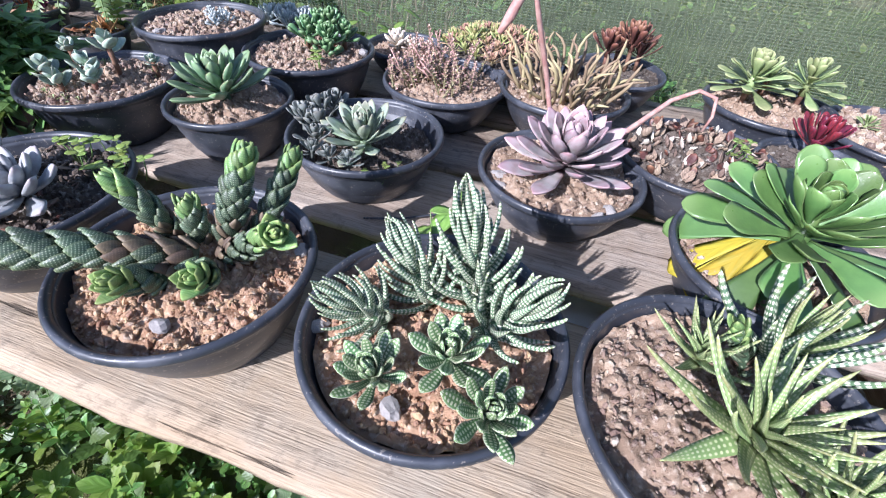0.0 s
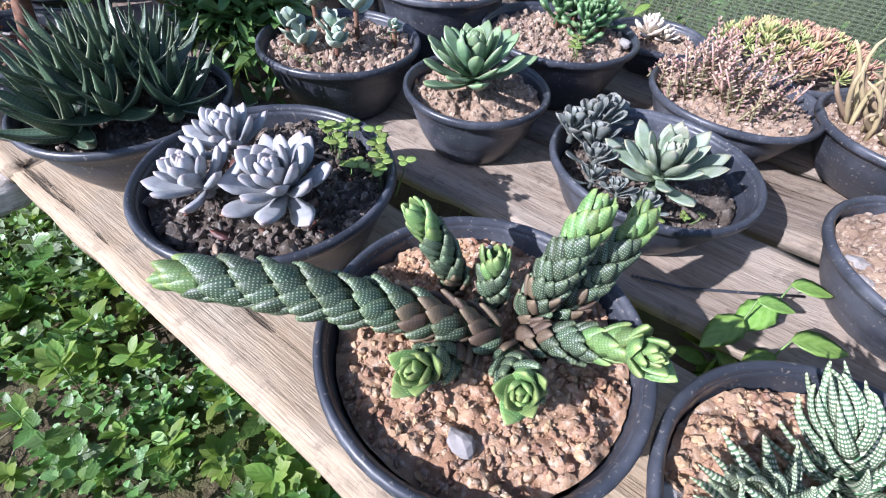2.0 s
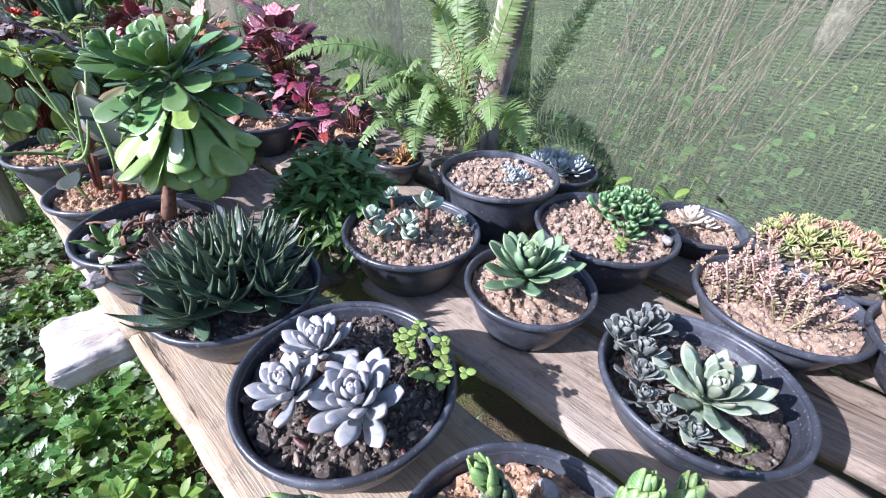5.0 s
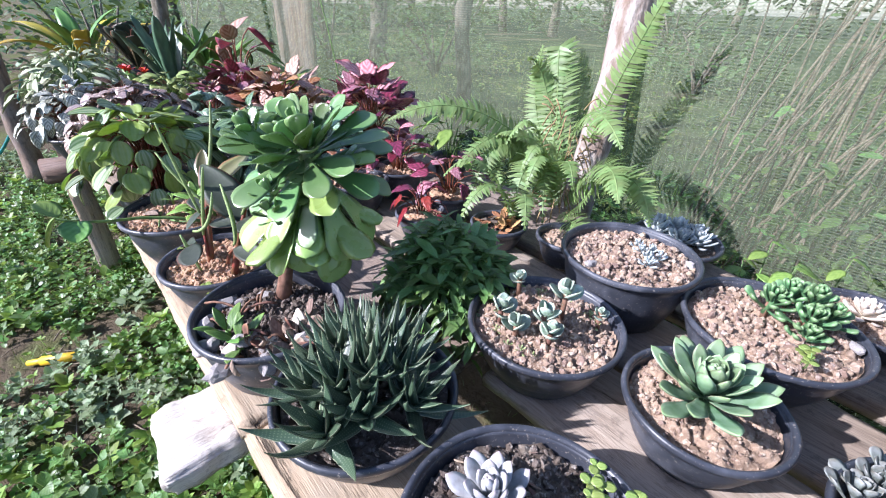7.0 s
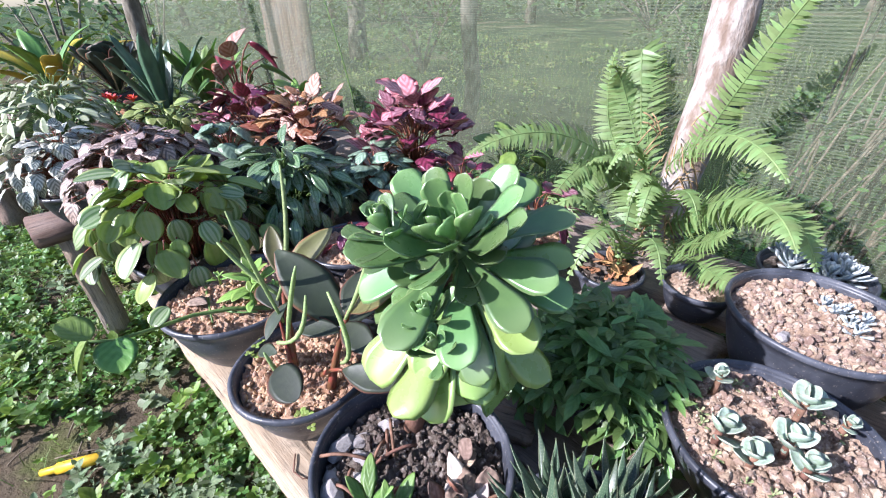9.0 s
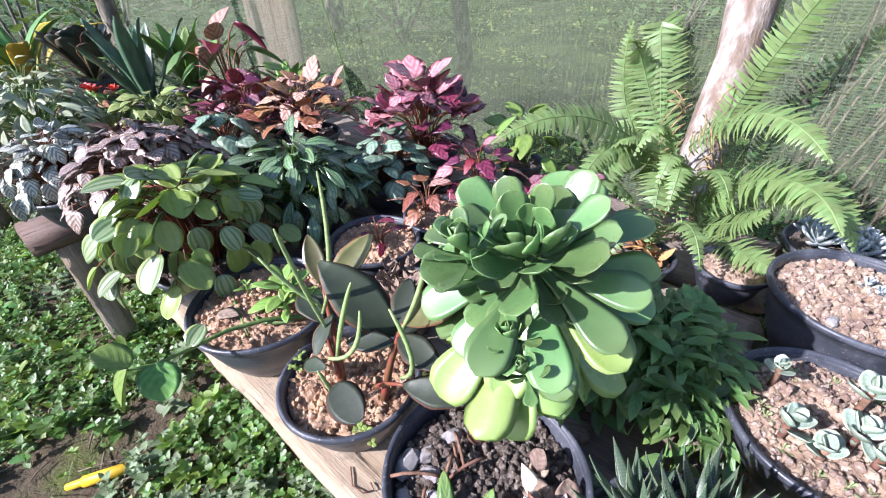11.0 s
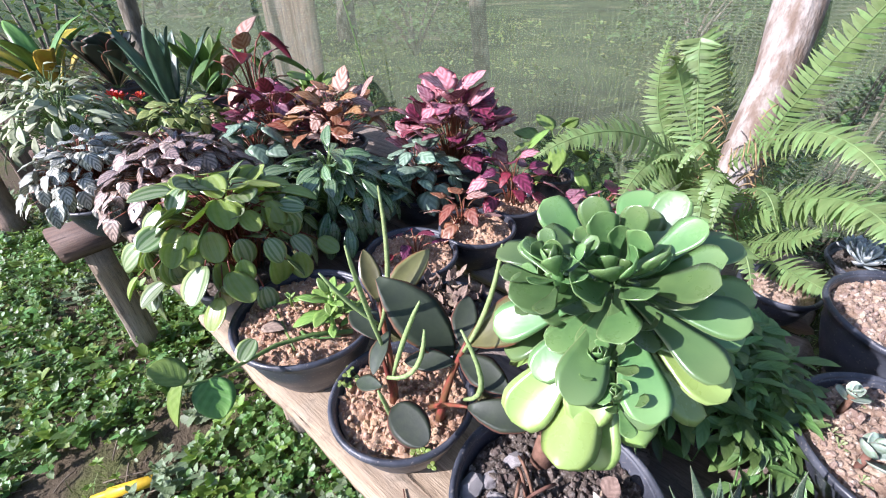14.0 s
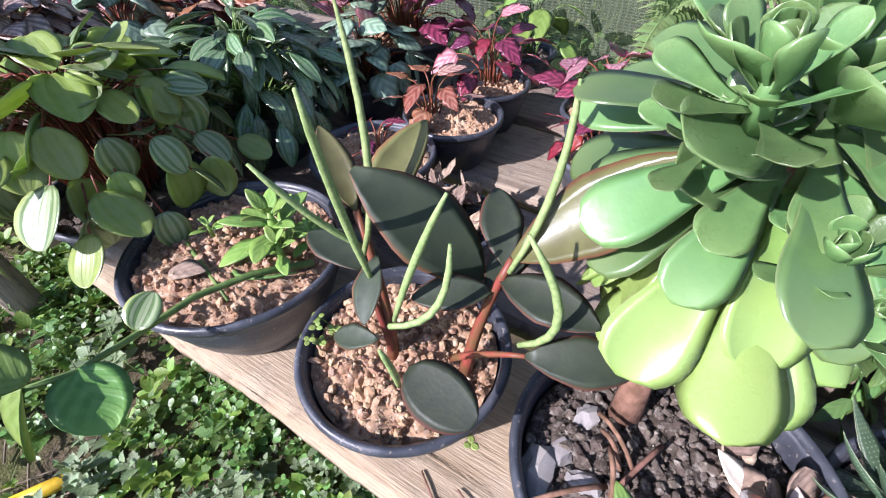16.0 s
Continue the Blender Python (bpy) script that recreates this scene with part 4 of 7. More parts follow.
board(BENCH, WOOD_GREY, -2.45, -1.14, 0.43, 0.72, TABLE - 0.04, TABLE - 0.003, 6, ragged=0.03)
board(BENCH, WOOD_GREY, -2.45, -1.15, 0.76, 1.06, TABLE - 0.04, TABLE - 0.003, 7, ragged=0.03)
board(BENCH, WOOD_GREY, -2.45, -1.16, 1.10, 1.46, TABLE - 0.04, TABLE - 0.003, 8, ragged=0.03)
board(BENCH, WOOD_PALE, -1.468, -1.283, -0.012, 1.5, TABLE - 0.088, TABLE - 0.043, 9, "cross_beam", cuts=(12, 90, 4), label="bleached plank whose split end sticks out in front", rough=0.02)
board(BENCH, WOOD_DARK, -2.36, -2.26, 0.13, 1.5, TABLE - 0.135, TABLE - 0.043, 10, "cross_beam", cuts=(3, 12, 3), rough=0.008)
board(BENCH, WOOD_DARK, 0.62, 0.72, 0.13, 1.5, TABLE - 0.135, TABLE - 0.043, 11, "cross_beam", cuts=(3, 12, 3), rough=0.008)
for i, (lx, ly) in enumerate(((-1.29, 0.25), (-1.29, 1.35), (0.67, 0.25), (0.67, 1.35), (-2.31, 0.25), (-2.31, 1.35))):
    board(BENCH, WOOD_POST, lx - 0.045, lx + 0.045, ly - 0.045, ly + 0.045, FLOOR - 0.02, TABLE - 0.13, 20 + i, "leg", cuts=(2, 2, 6), rough=0.006)

SHELF = 0.585
BENCH2 = bench("plant_bench", "second wooden bench crowded with leafy potted plants", (-3.6, 0.8, FLOOR))
ORIGIN2 = Matrix.Translation((3.6, -0.8, -FLOOR))
for i, (y0, y1) in enumerate(((0.10, 0.40), (0.43, 0.74), (0.77, 1.08), (1.11, 1.42))):
    board(BENCH2, WOOD_GREY, -4.9, -2.47, y0, y1, SHELF - 0.04, SHELF - 0.002 * (i % 2), 30 + i, origin=ORIGIN2, ragged=0.03)
board(BENCH2, WOOD_DARK, -3.345, -3.105, -0.088, 1.45, SHELF - 0.1, SHELF - 0.043, 40, "cross_beam", origin=ORIGIN2, cuts=(3, 14, 2), label="dark brown beam end sticking out in front", rough=0.008)
board(BENCH2, WOOD_DARK, -4.55, -4.45, 0.05, 1.45, SHELF - 0.13, SHELF - 0.043, 41, "cross_beam", origin=ORIGIN2, cuts=(3, 14, 2), rough=0.008)
for i, (lx, ly) in enumerate(((-3.15, 0.02), (-3.15, 1.3), (-4.5, 0.12), (-4.5, 1.3))):
    board(BENCH2, WOOD_LEG, lx - 0.022, lx + 0.022, ly - 0.045, ly + 0.045, FLOOR - 0.02, SHELF - 0.1, 44 + i, "leg", origin=ORIGIN2, cuts=(2, 2, 6), rough=0.006)

# ---- net, trunk, posts, backdrop ----
def net_panel(parent, x0, x1):
    v, uv = [], []
    nx, nz = 18, 14
    for j in range(nz + 1):
        for i in range(nx + 1):
            x, z = x0 + (x1 - x0) * i / nx, -0.05 + 2.6 * j / nz
            v.append((x, 1.66 + 0.03 * noise.noise(Vector((x * 1.5, z * 1.2, 0))) + 0.012 * math.sin(x * 9 + z), z))
            uv.append((i / nx, j / nz))
    f = [(j * (nx + 1) + i, j * (nx + 1) + i + 1, (j + 1) * (nx + 1) + i + 1, (j + 1) * (nx + 1) + i) for j in range(nz) for i in range(nx)]
    put("net_panel", Bag().add(v, f, uv).mesh("net_panel", NET), parent, Matrix.Translation((2.0, -1.66, -FLOOR)))


NET_THING = thing("shade_net", "fine see-through green shade net hung behind the benches", "net", (-2.0, 1.66, FLOOR))
for x0, x1 in ((-7.5, -4.8), (-4.8, -1.9), (-1.9, 0.8), (0.8, 3.5)):
    net_panel(NET_THING, x0, x1)
put("top_rope", Bag().add(*tube([(-5.5, 0, 2.55), (-2.0, 0.01, 2.54), (2.0, 0, 2.55), (5.5, 0, 2.55)], 0.006, 6)).mesh("top_rope", STEM_GREEN), NET_THING)


def crooked(name, label, a, b, r0, r1, mat, category, seed, bend=0.03, n=14, sides=14):
    """A trunk or pole with knots and a slight crook."""
    a, b = Vector(a), Vector(b)
    pts, rad = [], []
    for i in range(n):
        f = i / (n - 1)
        w = Vector((f * 3 + seed, seed * 2.3, 0))
        pts.append(a.lerp(b, f) - a + Vector((noise.noise(w), noise.noise(w + Vector((0, 7, 0))), 0)) * bend)
        rad.append(lerp(r0, r1, f) * (1 + 0.16 * noise.noise(w * 4)))
    v, f, uv = tube(pts, rad, sides)
    v = [p + Vector((noise.noise(p * 22 + Vector((seed, 0, 0))), noise.noise(p * 22 + Vector((0, seed, 0))), 0)) * r0 * 0.16 for p in v]
    ob = put(name, Bag().add(v, f, uv).mesh(name, mat))
    ob.location = a
    return tagged(ob, label, category)


crooked("trunk_post", "pale flaking tree trunk used as a net post", (-1.47, 1.40, FLOOR - 0.03), (-1.50, 1.84, 1.9), 0.062, 0.066, BARK, "post", 3)
crooked("wooden_post", "grey weathered post at the far end of the bench", (-4.95, -0.19, FLOOR - 0.03), (-5.25, -0.15, 1.7), 0.07, 0.05, WOOD_POST, "post", 8)
crooked("wooden_post", "thin brown pole behind the far plants", (-5.0, 0.9, FLOOR - 0.03), (-5.1, 1.0, 2.0), 0.06, 0.055, BARK_FAR, "post", 12)
crooked("tree", "bare grey tree trunk on the slope", (-3.72, 3.0, 0), (-3.60, 3.05, 2.6), 0.075, 0.055, BARK_FAR, "tree trunk", 15, 0.15)
crooked("tree", "bare grey tree trunk on the slope", (-0.9, 9.5, 0.2), (-0.8, 9.6, 5), 0.22, 0.16, BARK_FAR, "tree trunk", 17, 0.2)
crooked("tree", "bare grey tree trunk on the slope", (-9.5, 6.0, 0.1), (-9.7, 6.2, 4), 0.2, 0.15, BARK_FAR, "tree trunk", 19, 0.2)

# pale board standing behind the net
me = rough_box(-0.34, 0.34, -0.015, 0.015, 0, 1.9, 0.012, 3, (5, 1, 10))
me.materials.append(WOOD_POST)
tagged(put("standing_board", me, None, Matrix.Translation((-4.55, 1.78, FLOOR)) @ Matrix.Rotation(radians(3), 4, "Y")), "pale wide board standing upright behind the net", "board")


def twig_fan():
    t = thing("dry_shrub", "leafless shrub of dry brown twigs behind the net", "shrub", (-1.05, 2.0, FLOOR))
    rng = random.Random(11)
    for i in range(50):
        a = Vector((rng.uniform(-0.25, 0.35), rng.uniform(-0.1, 0.3), 0))
        lean = rng.uniform(-0.05, 0.5)
        b = a + Vector((lean * 1.3, rng.uniform(-0.1, 0.5), rng.uniform(1.1, 2.2)))
        put("twig", Bag().add(*tube(bow(a, b, Vector((rng.uniform(-0.12, 0.05), 0, 0.05)), 7), [0.006, 0.0055, 0.005, 0.0045, 0.004, 0.003, 0.002], 5)).mesh("twig", TWIG), t)


twig_fan()


def far_shrubs():
    rng = random.Random(21)
    for k, (x, y, r, h) in enumerate(((-7.0, 5.5, 1.0, 1.2), (-3.2, 7.5, 1.2, 1.0), (2.6, 6.5, 1.3, 1.3), (0.6, 12.0, 2.2, 2.0), (-6.0, 13.0, 3.0, 2.6), (-13.0, 12.0, 3.0, 3.0), (6.0, 13.0, 3.0, 3.0), (-1.3, 4.6, 0.5, 0.5), (-6.6, 2.6, 0.7, 0.9), (-8.5, 0.8, 1.4, 1.9), (-9.0, -1.5, 1.4, 1.6), (-11.0, 2.5, 1.8, 2.6), (-12.5, -0.5, 2.2, 2.8), (-10.0, 5.0, 1.8, 2.4), (-6.6, 1.2, 0.5, 1.1))):
        bag = Bag()
        z = ground_height(x, y)
        t = thing("shrub", "loose green shrub beyond the net", "shrub", (x, y, z), "shrubs on the slope")
        for i in range(7):
            b = Vector((rng.uniform(-r, r) * 0.6, rng.uniform(-r, r) * 0.6, h * rng.uniform(0.5, 0.95)))
            put("branch", Bag().add(*tube(bow((0, 0, -0.02), b, (0, 0, 0.1), 5), [0.03, 0.025, 0.02, 0.014, 0.006], 5)).mesh("branch", BARK_FAR), t)
        for i in range(900):
            a, q = rng.uniform(0, 6.283), math.sqrt(rng.random())
            p = Vector((math.cos(a) * r * q, math.sin(a) * r * q, h * (0.15 + 0.85 * rng.random() * (1 - q * q * 0.6))))
            if noise.noise(p * 2.2 / r + Vector((k * 5, 0, 0))) < -0.12:
                continue
            scatter_leaves(bag, [(p, rng.uniform(0, 6.28), radians(rng.uniform(-40, 50)), rng.uniform(0.07, 0.14) * (0.6 + 0.4 * r))], FLAT_LEAF, rng)
        tagged(put("crown", bag.mesh("crown", SKIN["shrub"]), t), kind="stuff")


far_shrubs()


def tree_line():
    """A ragged row of trees at the top of the slope."""
    rng = random.Random(33)
    for k in range(26):
        a = lerp(-1.35, 1.15, k / 25)
        far = rng.uniform(15, 24)
        x, y = -1.0 + far * math.sin(a) * 1.2, far * math.cos(a) + 1
        z = ground_height(x, min(y, 43))
        t = thing("tree", "leafy green tree at the top of the slope", "tree", (x, y, z), "trees along the slope")
        h, r = rng.uniform(4.5, 7), rng.uniform(1.8, 2.8)
        put("trunk", Bag().add(*tube(bow((0, 0, -0.1), (rng.uniform(-0.4, 0.4), 0, h * 0.7), (rng.uniform(-0.3, 0.3), 0, 0), 7), [0.2, 0.17, 0.15, 0.13, 0.11, 0.09, 0.05], 8)).mesh("trunk", BARK_FAR), t)
        for i in range(5):
            b = Vector((rng.uniform(-r, r) * 0.7, rng.uniform(-r, r) * 0.7, h * rng.uniform(0.5, 0.9)))
            put("limb", Bag().add(*tube(bow((0, 0, h * 0.3), b, (0, 0, 0.2), 5), [0.08, 0.07, 0.055, 0.04, 0.015], 6)).mesh("limb", BARK_FAR), t)
        bag = Bag()
        for i in range(900):
            a2, q = rng.uniform(0, 6.283), rng.random() ** 0.4
            e = rng.uniform(-1.0, 1.0)
            p = Vector((math.cos(a2) * r * q * math.sqrt(1 - e * e * 0.8), math.sin(a2) * r * q * math.sqrt(1 - e * e * 0.8), h * 0.52 + e * h * 0.5))
            if noise.noise(p * 0.8 + Vector((k * 5, 0, 0))) < -0.1 or p.z < 0.2:
                continue
            scatter_leaves(bag, [(p, rng.uniform(0, 6.28), radians(rng.uniform(-40, 50)), rng.uniform(0.25, 0.45))], FLAT_LEAF, rng)
        tagged(put("crown", bag.mesh("crown", SKIN["shrub"]), t), kind="stuff")


tree_line()

# ---- succulents on the first bench ----
L_jade = [leaf_mesh("jade", "pointed", 0.36, 0.085, 24, 0.25), leaf_mesh("jade", "pointed", 0.46, 0.09, 38, 0.3)]
L_grey = [leaf_mesh("grey_blue", "pointed", 0.46, 0.17, 22, 0.1), leaf_mesh("grey_blue", "pointed", 0.54, 0.19, 30, 0.15)]
L_purple = [leaf_mesh("purple", "pointed", 0.34, 0.085, 26, 0.25), leaf_mesh("purple", "pointed", 0.44, 0.09, 36, 0.3)]
L_soft = [leaf_mesh("soft_green", "pointed", 0.34, 0.08, 20, 0.2), leaf_mesh("soft_green", "pointed", 0.42, 0.085, 34, 0.3)]
L_lime = [leaf_mesh("lime", "paddle", 0.37, 0.035, -20, 0.14, wave=0.014, nseg=14, nc=6), leaf_mesh("lime", "paddle", 0.40, 0.04, 8, 0.2, wave=0.01, nseg=14, nc=6), leaf_mesh("lime", "paddle", 0.46, 0.05, 24, 0.3, nseg=14, nc=6)]
L_aeo_old = [leaf_mesh("aeonium_old", "paddle", 0.44, 0.036, -26, 0.2, wave=0.012, nseg=16, nc=6), leaf_mesh("aeonium_old", "paddle", 0.40, 0.034, -8, 0.3, wave=0.02, nseg=16, nc=6), leaf_mesh("aeonium_old", "paddle", 0.42, 0.034, 18, -0.25, wave=0.015, nseg=16, nc=6)]
L_aeo = [leaf_mesh("aeonium", "paddle", 0.38, 0.034, -18, 0.14, wave=0.012, nseg=16, nc=6), leaf_mesh("aeonium", "paddle", 0.42, 0.036, 10, 0.22, wave=0.01, nseg=16, nc=6), leaf_mesh("aeonium", "paddle", 0.56, 0.06, 30, 0.3, nseg=14, nc=6)]
L_zebra = [leaf_mesh("zebra", "lance", 0.25, 0.13, 40, 0.05, nseg=9), leaf_mesh("zebra", "lance", 0.27, 0.13, 58, 0.05, nseg=9)]
L_zpale = [leaf_mesh("zebra_pale", "lance", 0.19, 0.075, 24, 0.12, nseg=9), leaf_mesh("zebra_pale", "lance", 0.2, 0.08, -10, 0.12, nseg=9)]
L_zdark = [leaf_mesh("zebra_dark", "dagger", 0.27, 0.12, 52, 0.2, teeth=0.06, nseg=16), leaf_mesh("zebra_dark", "dagger", 0.29, 0.12, 30, 0.2, teeth=0.06, nseg=16), leaf_mesh("zebra_dark", "dagger", 0.29, 0.12, 14, 0.2, teeth=0.06, nseg=16)]
L_scale_old = leaf_mesh("scale_old", "scale", 0.8, 0.3, 16, -0.1)
L_scale, L_scale_tip = leaf_mesh("scale", "scale", 0.9, 0.4, 22, -0.1), leaf_mesh("scale_tip", "scale", 0.85, 0.28, 30, 0.15)
L_coty = [leaf_mesh("cotyledon", "round", 0.95, 0.1, 24, 0.3)]
L_pblue = [leaf_mesh("pale_blue", "pointed", 0.42, 0.14, 26, 0.15)]
L_white = [leaf_mesh("white", "pointed", 0.5, 0.2, 26, 0.15)]
L_deep = [leaf_mesh("deep_green", "spoon", 0.46, 0.2, 22, 0.1)]
L_mat, L_matr = [leaf_mesh("mat", "pointed", 0.36, 0.1, 26, 0.2, nseg=4, nc=2)], [leaf_mesh("mat_red", "pointed", 0.36, 0.1, 26, 0.2, nseg=4, nc=2)]
L_semp = [leaf_mesh("semp", "paddle", 0.42, 0.06, -12, 0.15), leaf_mesh("semp", "paddle", 0.44, 0.07, 16, 0.2)]
L_maroon = [leaf_mesh("maroon", "spoon", 0.32, 0.07, 30, 0.2)]
L_sprout = [leaf_mesh("fresh_lime", "ovate", 0.6, 0.015, -20, 0.15, teeth=0.05, nseg=12)]


def clover(t, lev, x, y, rng, n=9, spread=0.04, size=0.032, tall=0.042):
    """A small sprig of bright round leaves."""
    for i in range(n):
        p = lev(x + rng.uniform(-spread, spread), y + rng.uniform(-spread, spread))
        q = p + Vector((rng.uniform(-0.012, 0.012), rng.uniform(-0.012, 0.012), tall * rng.uniform(0.5, 1.2)))
        s = put("sprout", Bag().add(*tube([p, (p + q) / 2 + Vector((0.003, 0, 0)), q], 0.0009, 4)).mesh("sprout", STEM_GREEN), t)
        for k in range(3):
            put("leaf", leaf_mesh("lime_thin", "round", 0.95, 0.02, -10, 0.1, nseg=4), s, aim(q, i + k * 2.094, radians(10), size * rng.uniform(0.35, 0.6)))


# stacked-leaf haworthia
t, lev, rng = potted("potted_stacked_succulent", "stacked dark green succulent stems sprawling over red soil", -0.424, 0.28, 0.163, 0.660, "red", 0.026, crumbs=2400)
X, Y = -0.424, 0.28
W = lambda x, y, z: Vector((x - X, y - Y, z - TABLE))
column(t, bow(W(-0.415, 0.285, 0.655), W(-0.655, 0.125, 0.715), (0, 0, 0.012), 7), 0.0225, 90, L_scale, L_scale_tip, 0.88, rng, 52)
column(t, bow(W(-0.478, 0.315, 0.645), W(-0.523, 0.295, 0.745), (0.008, 0, 0), 5), 0.0165, 46, L_scale, L_scale_tip, 0.70, rng)
column(t, bow(W(-0.436, 0.315, 0.645), W(-0.448, 0.325, 0.705), (0, 0, 0), 4), 0.0165, 32, L_scale, L_scale_tip, 0.66, rng)
column(t, bow(W(-0.402, 0.325, 0.645), W(-0.385, 0.385, 0.765), (0, -0.008, 0), 5), 0.0195, 58, L_scale, L_scale_tip, 0.70, rng)
column(t, bow(W(-0.378, 0.345, 0.645), W(-0.350, 0.435, 0.745), (0.005, 0, 0), 5), 0.0165, 46, L_scale, L_scale_tip, 0.72, rng)
column(t, bow(W(-0.395, 0.305, 0.648), W(-0.308, 0.312, 0.712), (0, 0, -0.006), 5), 0.018, 42, L_scale, L_scale_tip, 0.62, rng)
column(t, bow(W(-0.432, 0.265, 0.645), W(-0.440, 0.212, 0.676), (0, -0.01, 0), 4), 0.019, 20, L_scale, L_scale_tip, 0.8, rng)
rosette(t, W(-0.441, 0.206, 0.676), 0.033, [L_scale_tip], 15, 34, 78, 0.55, 0.5, (42, 0), 0.2, rng=rng)
column(t, bow(W(-0.392, 0.285, 0.645), W(-0.366, 0.247, 0.676), (0, -0.008, 0), 4), 0.019, 20, L_scale, L_scale_tip, 0.8, rng)
rosette(t, W(-0.365, 0.242, 0.676), 0.031, [L_scale_tip], 15, 34, 78, 0.55, 0.5, (40, 8), 0.2, rng=rng)
rosette(t, W(-0.306, 0.312, 0.706), 0.032, [L_scale_tip], 15, 34, 78, 0.55, 0.5, (25, 35), 0.2, rng=rng)
stones(t, lev, ((-0.385, 0.185, 3), (-0.31, 0.36, 5), (-0.47, 0.38, 6)))

# banded haworthia clump
t, lev, rng = potted("potted_zebra_haworthia", "white-banded green haworthia rosettes clustered in reddish soil", -0.091, 0.302, 0.164, 0.646, "red", 0.026, crumbs=2400)
X, Y = -0.091, 0.302


def zebra_tower(t, a, b, n, size, rng, spread=50):
    pts = bow(a, b, (0.006, 0, 0), 5)
    c = put("rosette", Bag().add(*tube(pts, [0.012, 0.013, 0.012, 0.010, 0.004], 8)).mesh("rosette", SKIN["zebra"]), t)
    d = (pts[-1] - pts[0]).normalized()
    turn = d.to_track_quat("Z", "Y").to_matrix().to_4x4()
    for i in range(n):
        f = i / (n - 1)
        p = pts[0].lerp(pts[-1], f)
        az = i * GOLD
        put("leaf", L_zebra[i % 2], c, Matrix.Translation(p) @ turn @ aim((0.008 * math.cos(az), 0.008 * math.sin(az), 0), az, radians(lerp(spread - 40, 74, f ** 1.2) + rng.uniform(-6, 6)), size * lerp(1.0, 0.72, f) * rng.uniform(0.9, 1.1)))
    return c


zebra_tower(t, W(-0.045, 0.345, 0.645), W(-0.080, 0.388, 0.745), 50, 0.074, rng)
zebra_tower(t, W(-0.105, 0.335, 0.64), W(-0.155, 0.362, 0.698), 44, 0.066, rng)
zebra_tower(t, W(-0.03, 0.31, 0.645), W(0.016, 0.315, 0.71), 34, 0.07, rng)
zebra_tower(t, W(-0.155, 0.29, 0.635), W(-0.192, 0.268, 0.682), 40, 0.062, rng)
L_zwide = [leaf_mesh("zebra_small", "pointed", 0.36, 0.13, 30, 0.12), leaf_mesh("zebra_small", "pointed", 0.4, 0.13, 40, 0.15)]
rosette(t, W(-0.122, 0.205, 0.655), 0.047, L_zwide, 32, 10, 80, 0.45, 0.55, (14, -6), rng=rng)
rosette(t, W(-0.055, 0.248, 0.662), 0.052, [leaf_mesh("zebra_small", "pointed", 0.42, 0.12, 22, 0.1), L_zwide[1]], 28, 8, 80, 0.45, 0.5, (10, 0), rng=rng)
rosette(t, W(-0.002, 0.205, 0.655), 0.05, L_zwide, 30, 10, 80, 0.45, 0.55, (16, 8), rng=rng)
stones(t, lev, ((-0.23, 0.26, 13), (-0.1, 0.19, 15)))

# pale spidery haworthia
t, lev, rng = potted("potted_haworthia", "pale green spiky haworthia rosettes in cracked tan soil", 0.238, 0.300, 0.162, 0.651, "pale", 0.024, crumbs=1500)
X, Y = 0.238, 0.300
rosette(t, W(0.235, 0.258, 0.675), 0.115, L_zpale, 40, 5, 78, 0.5, 0.22, (10, 4), 0.09, rng=rng)
rosette(t, W(0.285, 0.375, 0.665), 0.105, [L_zebra[0], L_zpale[0]], 32, 12, 78, 0.5, 0.35, (-6, 10), 0.1, rng=rng)
rosette(t, W(0.295, 0.225, 0.665), 0.095, L_zpale, 26, 10, 78, 0.5, 0.3, (12, 10), 0.1, rng=rng)
rosette(t, W(0.205, 0.345, 0.66), 0.07, L_zpale, 22, 14, 78, 0.5, 0.4, (0, -10), 0.1, rng=rng)
column(t, bow(W(0.26, 0.36, 0.65), W(0.22, 0.36, 0.72), (0, 0, 0), 4), 0.012, 22, L_scale, L_scale_tip, 0.6, rng)

# grey powdery rosettes
t, lev, rng = potted("potted_ghost_succulent", "powdery grey-lilac rosettes and clover in dark compost", -0.776, 0.308, 0.166, 0.663, "dark", 0.028, crumbs=1600, crumb=0.0042)
X, Y = -0.776, 0.308
rosette(t, W(-0.715, 0.288, 0.668), 0.074, L_grey, 32, 8, 76, 0.42, 0.42, (16, 4), rng=rng)
rosette(t, W(-0.792, 0.232, 0.668), 0.062, L_grey, 28, 8, 76, 0.42, 0.42, (14, -8), rng=rng)
rosette(t, W(-0.828, 0.300, 0.672), 0.064, L_grey, 28, 8, 76, 0.42, 0.42, (4, -8), rng=rng)
clover(t, lev, -0.72, 0.415, rng, 12, 0.045)
clover(t, lev, -0.675, 0.40, rng, 6, 0.025)
L_chip = [leaf_mesh("dry_leaf", "strap", 0.3, 0.12, 10, 0.1, nseg=4, nc=2), leaf_mesh("maroon", "ovate", 0.5, 0.1, 10, 0.1, nseg=4, nc=2)]
for i in range(46):
    a, q = rng.uniform(0, 6.28), 0.135 * math.sqrt(rng.random())
    put("bark_chip", rng.choice(L_chip), t, aim(lev(X + q * math.cos(a), Y + q * math.sin(a)) + Vector((0, 0, 0.004)), rng.uniform(0, 6.28), radians(rng.uniform(-8, 22)), rng.uniform(0.012, 0.032), rng.uniform(-0.5, 0.5)))
stones(t, lev, ((-0.78, 0.175, 31), (-0.68, 0.2, 33), (-0.66, 0.24, 34)), SOIL_DARK, 0.014)

